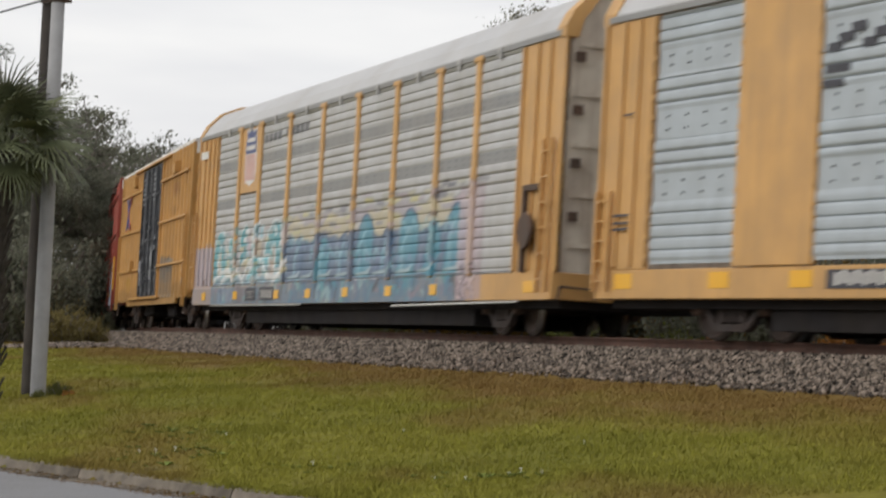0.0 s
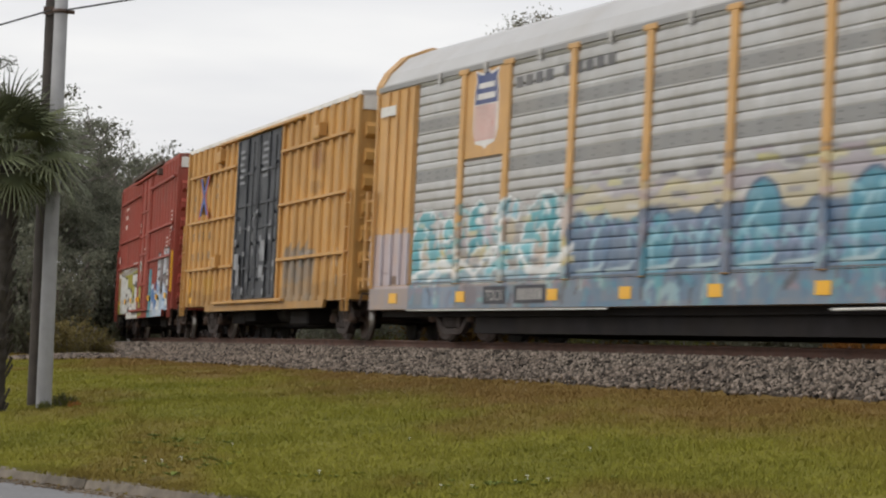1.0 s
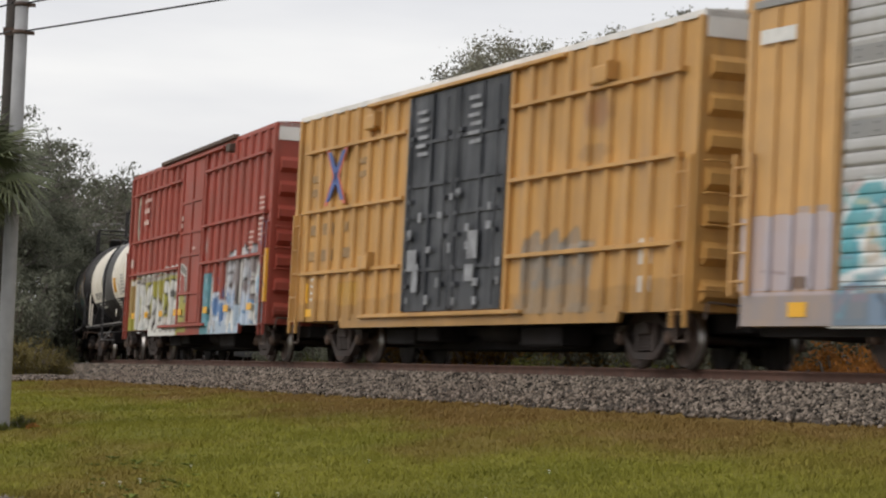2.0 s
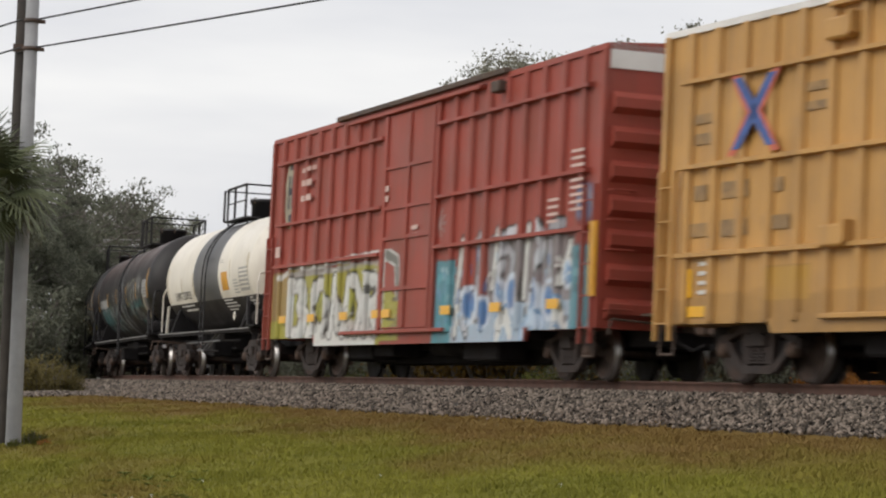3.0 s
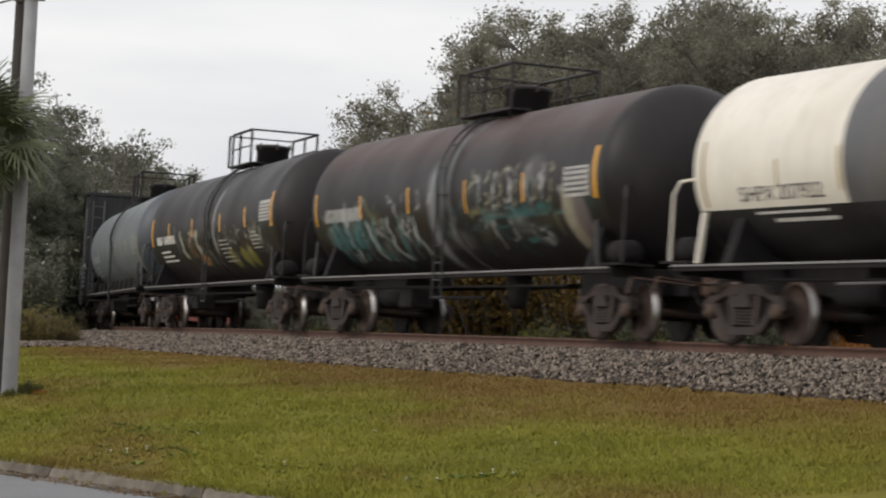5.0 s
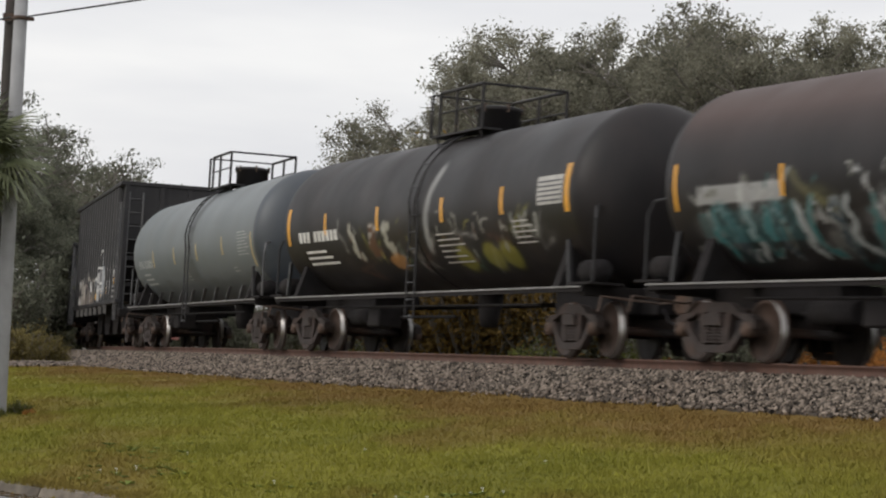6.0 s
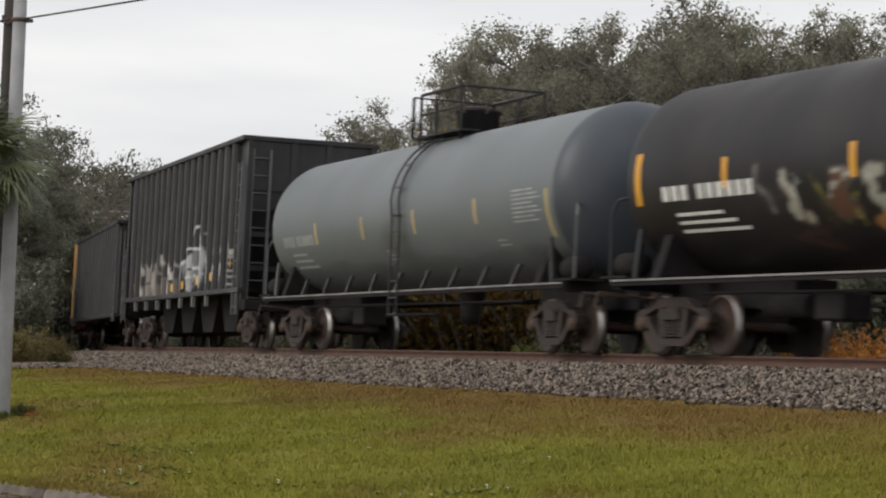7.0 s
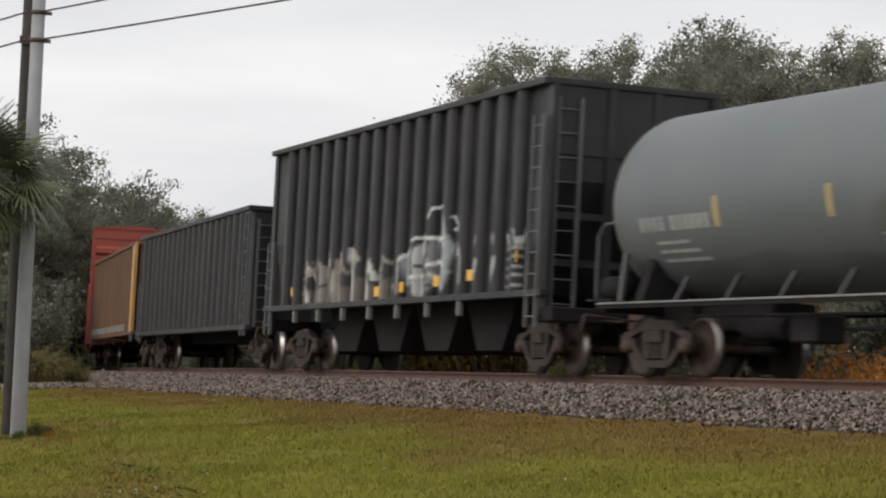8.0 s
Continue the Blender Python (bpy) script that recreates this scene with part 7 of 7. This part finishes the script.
for i, (wx, wy, ws, wf) in enumerate(((-0.3, 27.85, 0.06, 1), (-2.36, 28.5, 0.05, 1), (0.76, 23.05, 0.05, 1), (0.06, 23.05, 0.05, 1), (0.35, 22.9, 0.05, 1), (-0.68, 23.2, 0.05, 0), (-3.47, 30.3, 0.12, 0), (-3.1, 29.6, 0.12, 0),
                                       (-2.72, 25.45, 0.14, 0), (-2.45, 28.9, 0.1, 0), (-2.2, 26.2, 0.1, 0), (-3.3, 27.4, 0.12, 0), (1.6, 25.5, 0.06, 1), (-1.6, 25.0, 0.09, 0))):
    weed(wx, wy, ws, wf, i)
patch_rnd = random.Random(14)
for cx_, cy_, sx_, sy_, many in ((-2.75, 26.6, 0.45, 0.9, 34), (0.55, 23.0, 0.5, 0.22, 22), (-3.0, 29.4, 0.4, 0.5, 12), (-1.2, 24.4, 0.25, 0.3, 8)):
    for k in range(many):
        wx, wy = cx_ + patch_rnd.gauss(0, sx_), cy_ + patch_rnd.gauss(0, sy_)
        if past_kerb(wx, wy) > 0.2:
            weed(wx, wy, patch_rnd.uniform(0.05, 0.10), patch_rnd.random() < 0.12, 50 + k)


# ---- trees: tapered trunk and forking limbs, a crown of many small leaves in clumps with gaps
def leaf_mat(name, base, vary=0.35):
    m = mat(name, base, 0.7, vary=vary, grain=1.2, dirt=tuple(c * 0.6 for c in base), dirt_scale=0.5, dirt_amount=0.5, bump=0, island=0.3, per_object=0.18, spec=0.25)
    n, l = m.node_tree.nodes, m.node_tree.links
    bs, out = n["Principled BSDF"], n["Material Output"]
    tr, mx = n.new("ShaderNodeBsdfTranslucent"), n.new("ShaderNodeMixShader")
    l.new(bs.inputs["Base Color"].links[0].from_socket, tr.inputs["Color"])
    mx.inputs["Fac"].default_value = 0.5
    l.new(bs.outputs["BSDF"], mx.inputs[1])
    l.new(tr.outputs["BSDF"], mx.inputs[2])
    l.new(mx.outputs["Shader"], out.inputs["Surface"])
    return m


M["bark"] = mat("grey_bark", (0.19, 0.17, 0.15), 0.9, vary=0.3, grain=6, dirt=SOOT, dirt_amount=0.4, bump=0.5)
M["leaf_olive"] = leaf_mat("olive_leaf", (0.240, 0.232, 0.176))
M["leaf_dark"] = leaf_mat("dark_leaf", (0.185, 0.192, 0.142))
M["leaf_green"] = leaf_mat("green_leaf", (0.135, 0.145, 0.04))
M["leaf_gold"] = leaf_mat("golden_leaf", (0.25, 0.165, 0.05))
M["leaf_rust"] = leaf_mat("rusty_leaf", (0.42, 0.19, 0.05))
M["leaf_straw"] = leaf_mat("straw_leaf", (0.20, 0.165, 0.065))


def limbs(rng, height, lean, forks, spread, low):
    """Segments (start, end, r0, r1) of a tree and the tips at which leaves sit."""
    segs, tips = [], []

    def grow(p, d, length, r, depth):
        n = 3
        for i in range(n):
            d = (d + Vector(rng.normal(0, 0.16, 3)) + Vector((0, 0, 0.06))).normalized()
            q = p + d * length / n
            segs.append((p, q, r * (1 - 0.25 * i / n), r * (1 - 0.25 * (i + 1) / n)))
            p = q
            if depth >= 2 and i:
                tips.append(p)
        if depth == forks:
            tips.append(p)
            return
        for k in range(3 if depth else 5):
            side = Vector(rng.normal(0, 1, 3))
            side.z *= 0.4
            nd = (d * (0.75 if k else 1.1) + side.normalized() * spread).normalized()
            grow(p, nd, length * rng.uniform(0.55, 0.8), r * 0.6, depth + 1)
    trunk_l = height * low
    grow(Vector((0, 0, -0.1)), Vector((lean, 0, 1)).normalized(), trunk_l, height * 0.016, 0)
    return segs, tips


def tree_meshes(seed, height, forks=4, spread=0.85, low=0.32, leaves=26, leaf=0.11, clump=0.42, keep=0.9, material="leaf_olive"):
    rng = np.random.default_rng(seed)
    segs, tips = limbs(rng, height, rng.normal(0, 0.05), forks, spread, low)
    top = max(t.z for t in tips)
    k = height / top
    v, f = [], []
    for p, q, r0, r1 in segs:
        p, q = p * k, q * k
        d = (q - p).normalized()
        a = d.orthogonal().normalized()
        c = d.cross(a)
        o = len(v)
        sides = 5
        for cen, r in ((p, max(r0, 0.012)), (q, max(r1, 0.01))):
            for i in range(sides):
                t = 6.283 * i / sides
                v.append(tuple(cen + (a * math.cos(t) + c * math.sin(t)) * r))
        for i in range(sides):
            j = (i + 1) % sides
            f.append((o + i, o + j, o + sides + j, o + sides + i))
    trunk = raw_mesh("trunk", v, f, M["bark"], True)
    pts = np.array([tuple(t * k) for t in tips])
    pts = pts[rng.random(len(pts)) < keep]
    n = len(pts) * leaves
    c = np.repeat(pts, leaves, 0) + np.clip(rng.normal(0, clump, (n, 3)), -1.5 * clump, 1.5 * clump) * (1, 1, 0.75) * rng.uniform(0.3, 1, (n, 1))
    s = leaf * rng.uniform(0.5, 1.2, (n, 1))
    a = rng.normal(0, 1, (n, 3))
    a /= np.linalg.norm(a, axis=1, keepdims=True)
    b = np.cross(a, rng.normal(0, 1, (n, 3)))
    b /= np.linalg.norm(b, axis=1, keepdims=True)
    quad = np.stack([c - a * s, c + b * s * 0.45, c + a * s, c - b * s * 0.45], 1).reshape(-1, 3)
    crown = raw_mesh("crown", quad, np.arange(4 * n).reshape(-1, 4), M[material])
    return trunk, crown


def tree(name, label, category, meshes, group=""):
    ob = tagged(new(name), label, category, group=group)
    for nm, me in zip(("trunk", "crown"), meshes):
        hang(nm, me, ob)
    return ob


def plant_at(ob, az, d, height, base_height, turn, sunk=0.0):
    x, y = az * d, d
    z = float(land_z(np.array(x), np.array(y))) - sunk
    return pose(x, y, z, 0, 0, turn) @ Matrix.Scale(height / base_height, 4)


def again(ob, m):
    return copy_thing(ob, m @ Matrix.Scale(1 / ob.scale.x, 4))


def plant_wood():
    kinds = [tree("tree", "airy olive-green hardwood behind the railway track", "tree", tree_meshes(1, 12, leaves=84, keep=0.78, leaf=0.07, clump=0.33), "trees behind the track"),
             tree("tree", "tall ragged grey-green tree behind the railway track", "tree", tree_meshes(2, 12, spread=0.7, low=0.36, leaves=80, keep=0.72, leaf=0.07, clump=0.31), "trees behind the track"),
             tree("tree", "broad dense olive-green tree behind the railway track", "tree", tree_meshes(7, 12, spread=0.95, low=0.3, leaves=88, clump=0.38, keep=0.8, leaf=0.07), "trees behind the track")]
    rnd = random.Random(2)
    # (side over distance, distance, top's slope above the eye, which of the three)
    spots = [(0.004, 84, 0.108, 1), (0.016, 80, 0.131, 1), (0.029, 86, 0.122, 0), (0.041, 78, 0.131, 1), (0.053, 82, 0.139, 2), (0.071, 76, 0.142, 0), (0.090, 80, 0.142, 1), (0.103, 76, 0.148, 2), (0.117, 78, 0.153, 0),
             (0.129, 84, 0.145, 1), (0.143, 74, 0.146, 1), (0.160, 78, 0.144, 0), (0.174, 74, 0.148, 2), (0.186, 82, 0.152, 1), (0.198, 76, 0.149, 0), (0.216, 72, 0.150, 2), (0.235, 76, 0.152, 0),
             (0.035, 98, 0.112, 2), (0.062, 96, 0.122, 0), (0.085, 98, 0.128, 2), (0.110, 96, 0.135, 1), (0.135, 98, 0.128, 2), (0.155, 94, 0.130, 2), (0.180, 98, 0.136, 0), (0.205, 96, 0.138, 2), (0.06, 72, 0.09, 2), (0.10, 70, 0.10, 0), (0.15, 66, 0.10, 2), (0.19, 66, 0.11, 1)]
    used = set()
    for az, d, slope, j in spots:
        k = kinds[j]
        m = plant_at(k, az, d, (slope + (0.006 if az > 0.08 else 0.002)) * d + 0.1, 12, rnd.uniform(0, 360))
        if j not in used:
            used.add(j)
            k.matrix_basis = m
        else:
            again(k, m)
    # far left beyond the bend: darker, with bare twigs above
    left = [tree("tree", "dark leafy tree at the far bend with bare twigs on top", "tree", tree_meshes(21, 12, leaves=26, keep=0.5, leaf=0.10, clump=0.36, material="leaf_dark"), "trees at the bend"),
            tree("tree", "dense dark green tree at the far bend", "tree", tree_meshes(22, 12, spread=1.0, low=0.25, leaves=70, leaf=0.11, clump=0.48, material="leaf_dark"), "trees at the bend")]
    spots = [(-0.150, 124, 13.0, 0), (-0.137, 165, 16.2, 0), (-0.123, 168, 14.6, 0), (-0.113, 176, 15.4, 1), (-0.162, 112, 10.5, 1), (-0.148, 110, 9.2, 1), (-0.175, 118, 13.8, 0), (-0.176, 100, 10.5, 1), (-0.19, 104, 13, 1),
             (-0.139, 160, 11.5, 1), (-0.205, 98, 13, 0), (-0.22, 105, 14, 1), (-0.128, 164, 11.7, 1), (-0.165, 96, 7.5, 1)]
    used = set()
    for az, d, h, j in spots:
        m = plant_at(left[j], az, d, h * 0.92, 12, rnd.uniform(0, 360))
        if j not in used:
            used.add(j)
            left[j].matrix_basis = m
        else:
            again(left[j], m)


plant_wood()


def bush_meshes(seed, w, h, stems, leaves, leaf, material):
    """A many-stemmed shrub, its leaves in uneven clumps."""
    rng = np.random.default_rng(seed)
    b = bmesh.new()
    pts = []
    for i in range(stems):
        t, r = rng.random() * 6.28, rng.random() ** 0.5
        tip = Vector((math.cos(t) * w * r, math.sin(t) * w * r, h * rng.uniform(0.45, 1.0) * (1 - 0.35 * r)))
        root = Vector((tip.x * 0.35, tip.y * 0.35, -0.05))
        rod(b, root, tip, 0.012 + 0.006 * h, 4)
        for k in range(3):
            pts.append(root.lerp(tip, rng.uniform(0.3, 1.05)))
    trunk = mesh_of("stems", b, M["bark"])
    pts = np.array([tuple(p) for p in pts])
    n = len(pts) * leaves
    c = np.repeat(pts, leaves, 0) + rng.normal(0, 0.17 * w + 0.04, (n, 3)) * rng.uniform(0.2, 1, (n, 1))
    c[:, 2] = np.abs(c[:, 2])
    s = leaf * rng.uniform(0.5, 1.2, (n, 1))
    a = rng.normal(0, 1, (n, 3))
    a /= np.linalg.norm(a, axis=1, keepdims=True)
    e = np.cross(a, rng.normal(0, 1, (n, 3)))
    e /= np.linalg.norm(e, axis=1, keepdims=True)
    quad = np.stack([c - a * s, c + e * s * 0.45, c + a * s, c - e * s * 0.45], 1).reshape(-1, 3)
    return trunk, raw_mesh("leaves", quad, np.arange(4 * n).reshape(-1, 4), M[material])


def shrub(label, meshes, group):
    ob = tagged(new("shrub"), label, "shrub", group=group)
    hang("woody_base", meshes[0], ob)
    hang("leaves", meshes[1], ob)
    return ob


def plant_shrubs():
    rnd = random.Random(9)
    kinds = {"dark": (shrub("dense dark green thicket behind the track", bush_meshes(31, 2.3, 4.2, 60, 60, 0.10, "leaf_dark"), "thicket"), 4.2),
             "green": (shrub("green leafy shrub beside the track bed", bush_meshes(32, 0.8, 1.2, 40, 50, 0.06, "leaf_green"), "lineside shrubs"), 1.2),
             "gold": (shrub("golden-brown autumn shrub under the trees", bush_meshes(33, 3.0, 7.0, 90, 80, 0.085, "leaf_gold"), "lineside shrubs"), 7.0),
             "rust": (shrub("rusty orange fern-like shrub beside the track", bush_meshes(34, 0.8, 1.0, 44, 46, 0.05, "leaf_rust"), "lineside shrubs"), 1.0),
             "straw": (shrub("olive-straw mounded bush beside the ballast", bush_meshes(35, 0.9, 1.2, 60, 60, 0.05, "leaf_straw"), "lineside shrubs"), 1.2)}
    placed = set()

    def put(kind, x, y, h, turn=None):
        ob, base = kinds[kind]
        z = float(land_z(np.array(x), np.array(y)))
        m = pose(x, y, z - 0.03, 0, 0, rnd.uniform(0, 360) if turn is None else turn) @ Matrix.Scale(h / base, 4)
        if kind in placed:
            again(ob, m)
        else:
            placed.add(kind)
            ob.matrix_basis = m

    # thicket along the back of the track, two rows
    for s in np.arange(-130, 34, 4.2):
        for q, h in ((-9.5, 3.0), (-13.5, 4.6)):
            x, y, _ = along(s + rnd.uniform(-1, 1), q + rnd.uniform(-1, 1))
            put("dark", x, y, h * rnd.uniform(0.8, 1.25))
    for s in np.arange(-44, 30, 1.5):
        x, y, _ = along(s + rnd.uniform(-0.6, 0.6), -6.0 + rnd.uniform(-0.9, 1.2))
        put(rnd.choice(("green", "green", "straw", "green")), x, y, rnd.uniform(0.6, 1.3))
    for s, q, h in ((2.0, -5.2, 0.9), (8.5, -4.8, 1.0), (10.0, -5.0, 1.5), (11.2, -4.8, 1.3), (12.5, -5.0, 1.2), (-7, -5.5, 0.7), (14.5, -5.2, 0.8)):
        x, y, _ = along(s, q)
        put("rust", x, y, h)
    for az, d, h in ((0.024, 70, 7.9), (0.040, 68, 8.5), (0.033, 72, 8.7), (0.052, 70, 7.9), (0.080, 66, 7.6), (0.105, 66, 7.8), (0.15, 58, 5.0)):
        x, y = az * d, d
        put("gold", x, y, h)
    # mounded bush where the train comes out, and the dark growth behind it
    for x, y, h in ((-11.1, 74.0, 1.35), (-10.3, 73.0, 0.85)):
        put("straw", x, y, h)
    for i in range(26):
        az, d = rnd.uniform(-0.23, -0.148), rnd.uniform(84, 112)
        put("dark", az * d, d, rnd.uniform(3.0, 5.5))
    for i in range(10):
        az, d = rnd.uniform(-0.145, -0.10), rnd.uniform(158, 176)
        put("dark", az * d, d, rnd.uniform(4.0, 6.0))
    for i in range(17):
        az = -0.135 + 0.16 * i / 16
        put("dark", az * 190, 190 + rnd.uniform(-8, 8), rnd.uniform(4.5, 6.5))
    put("green", -5.6, 36.9, 0.28), put("rust", -5.42, 36.7, 0.14), put("green", -5.78, 36.25, 0.2)


plant_shrubs()


# ---- rank grass behind the track, past counting
def rank_grass():
    rng = np.random.default_rng(17)
    n = 26000
    s, q = rng.uniform(-45, 28, n), rng.uniform(-8.5, -3.3, n)
    a = HEADING + BEND * s
    x, y = CENTRE[0] + (1 / BEND + q) * np.sin(a), CENTRE[1] - (1 / BEND + q) * np.cos(a)
    h = rng.uniform(0.12, 0.6, n) * np.clip((-q - 3.0) / 2.2, 0.25, 1)
    z = land_z(x, y) - 0.02
    t, w = rng.random(n) * 6.28, 0.012
    p = np.stack([x, y, z], -1)
    side = np.stack([np.cos(t) * w, np.sin(t) * w, 0 * t], -1)
    v = np.stack([p - side, p + side, p + np.stack([rng.normal(0, 0.3, n) * h, rng.normal(0, 0.3, n) * h, h], -1)], 1).reshape(-1, 3)
    tagged(new("rank_grass", raw_mesh("rank_grass", v, np.arange(3 * n).reshape(-1, 3), M["leaf_green"])), "tall green weeds and grass behind the track", "grass", kind="stuff")


rank_grass()


# ---- the poles by the road, their cables, the palm
def utility_pole():
    ob = tagged(new("utility_pole"), "grey concrete utility pole beside the lawn", "pole")
    ob.matrix_basis = pose(-5.84, 36.45, 0.25)
    b = bmesh.new()
    lathe(b, [(-0.5, 0.125), (0.0, 0.123), (0.1, 0.118), (10.5, 0.088)], "z", sides=16)
    part("shaft", b, M["pole"], ob)
    b = bmesh.new()
    for z in (6.2, 6.62):
        lathe(b, [(z, 0.115), (z + 0.06, 0.115)], "z", sides=16)
        box(b, 0.08, 0.2, -0.03, 0.03, z, z + 0.05)
    pieces("cable_clamp", b, M["steel"], ob)
    b = bmesh.new()
    lathe(b, [(-0.02, 0.16), (0.07, 0.15), (0.1, 0.125)], "z", sides=16)
    part("footing", b, M["pole"], ob)
    o2 = tagged(new("utility_pole"), "dark creosoted timber pole close behind a concrete one", "pole")
    o2.matrix_basis = pose(-6.15, 37.45, 0.25)
    b = bmesh.new()
    lathe(b, [(-0.5, 0.115), (0.0, 0.11), (10.2, 0.08)], "z", sides=12)
    part("shaft", b, M["wood"], o2)
    b = bmesh.new()
    box(b, -0.1, 0.1, -0.13, -0.09, 6.3, 6.42)
    rod(b, (0.0, -0.1, 6.36), (0.24, -0.5, 6.3), 0.012)
    part("bracket", b, M["steel"], o2)


def cable(start, end, sag, r=0.014):
    cu = bpy.data.curves.new("overhead_cable", "CURVE")
    cu.dimensions, cu.bevel_depth, cu.bevel_resolution = "3D", r, 1
    sp = cu.splines.new("POLY")
    sp.points.add(24)
    for i, p in enumerate(sp.points):
        u = i / 24
        q = Vector(start).lerp(Vector(end), u)
        p.co = (q.x, q.y, q.z - sag * 4 * u * (1 - u), 1)
    tmp = bpy.data.objects.new("overhead_cable", cu)
    me = bpy.data.meshes.new_from_object(tmp)
    bpy.data.objects.remove(tmp)
    me.materials.append(M["wire"])
    tagged(new("overhead_cable", me), "thin dark overhead cable strung from the poles", "cable", group="overhead cables")


utility_pole()
for z, dz in ((6.50, -0.02), (6.92, 0.35)):
    cable((-5.75, 36.4, z), (18.0, 10.5, z + 0.9 + dz), 0.12)
    cable((-6.0, 36.5, z), (-24.0, 58.0, z - 0.3), 0.4)
cable((-6.2, 37.4, 6.55), (-5.78, 36.45, 6.85), 0.12, 0.01)


def palm():
    ob = tagged(new("cabbage_palm"), "cabbage palm with drooping fan fronds and a rough trunk", "palm")
    ob.matrix_basis = pose(-6.45, 36.0, 0.0)
    b = bmesh.new()
    prof, z = [], 0.0
    while z < 4.15:
        prof += [(z, 0.105 + 0.015 * math.sin(z * 7)), (z + 0.08, 0.125 + 0.015 * math.sin(z * 5)), (z + 0.16, 0.10)]
        z += 0.18
    lathe(b, prof, "z", sides=14)
    part("trunk", b, M["palmbark"], ob, "rough fibrous trunk")
    rnd = random.Random(6)
    b = bmesh.new()
    for i in range(110):
        t, z = rnd.uniform(0, 6.28), rnd.uniform(0.3, 4.3)
        c, s = math.cos(t), math.sin(t)
        rod(b, (0.10 * c, 0.10 * s, z), (0.20 * c, 0.20 * s, z + 0.2), 0.022, 4)
    pieces("boot", b, M["palmbark"], ob)
    fans = []
    for k in range(3):
        v, f = [], []
        petiole = 0.62
        for i in range(26):
            t = (i - 12.5) / 12.5 * 1.9
            length = 0.62 * (1 - 0.28 * abs(t) / 1.9) * rnd.uniform(0.9, 1.05)
            for j in range(5):
                u = j / 4
                droop = -0.35 * u * u * (0.6 + 0.4 * rnd.random()) * length * 1.6
                w = 0.020 * (1 - 0.9 * u) + 0.002
                cx, cy = petiole + math.cos(t) * length * u, math.sin(t) * length * u
                nx, ny = -math.sin(t) * w, math.cos(t) * w
                v += [(cx - nx, cy - ny, droop), (cx + nx, cy + ny, droop + 0.01)]
            o = i * 10
            for j in range(4):
                f.append((o + 2 * j, o + 2 * j + 2, o + 2 * j + 3, o + 2 * j + 1))
        o = len(v)
        v += [(0, -0.016, 0), (0, 0.016, 0), (petiole + 0.1, 0.01, 0.0), (petiole + 0.1, -0.01, 0.0), (0, 0, -0.02), (petiole + 0.1, 0, -0.015)]
        f += [(o, o + 3, o + 2, o + 1), (o, o + 4, o + 5, o + 3), (o + 1, o + 2, o + 5, o + 4)]
        fans.append(raw_mesh("frond", v, f, M["frond"]))
    for i in range(46):
        turn = i * 137.5
        drop = -62 + 118 * (i / 46) ** 0.8 + rnd.uniform(-8, 8)
        m = pose(0, 0, 4.12 + 0.25 * i / 46, 0, 0, turn) @ pose(0, 0, 0, 0, drop - 18, 0) @ pose(0, 0, 0, rnd.uniform(-25, 25), 0, 0) @ Matrix.Scale(rnd.uniform(1.0, 1.3), 4)
        hang("frond", fans[i % 3], ob, m)
    return ob


M["palmbark"] = mat("palm_bark", (0.050, 0.042, 0.034), 0.95, vary=0.4, grain=8, dirt=SOOT, dirt_amount=0.5, bump=0.6)
M["frond"] = mat("palm_frond", (0.105, 0.120, 0.060), 0.55, vary=0.3, grain=4, dirt=(0.12, 0.10, 0.05), dirt_amount=0.4, bump=0, per_object=0.35, spec=0.35)
palm()


# ---- a light steel gantry with pipe rails far behind the bend
def gantry():
    ob = tagged(new("rail_gantry"), "distant pale pipe-railed steel gantry above the bend", "gantry")
    ob.matrix_basis = pose(-19.4, 150, 0)
    for z in (10.35, 10.0, 9.7):
        b = bmesh.new()
        rod(b, (0, 0, z), (7.5, 0, z + 0.25), 0.07)
        part("pipe_rail", b, M["edge"], ob)
    for x in (0.4, 3.8, 7.2):
        b = bmesh.new()
        rod(b, (x, 0, 1.0), (x, 0, 10.5), 0.09)
        part("post", b, M["edge"], ob)


gantry()


def motions():
    for ob, s in CARS:
        walk(ob, [(k / 2, car_pose(s + run(k / 2))) for k in range(17)])
    for w, dx in WHEELS:
        walk(w, [(k / FPS, pose(dx, 0, WHEEL_R, 0, math.degrees(run(k / FPS) / WHEEL_R), 0)) for k in range(8 * FPS + 1)])


motions()
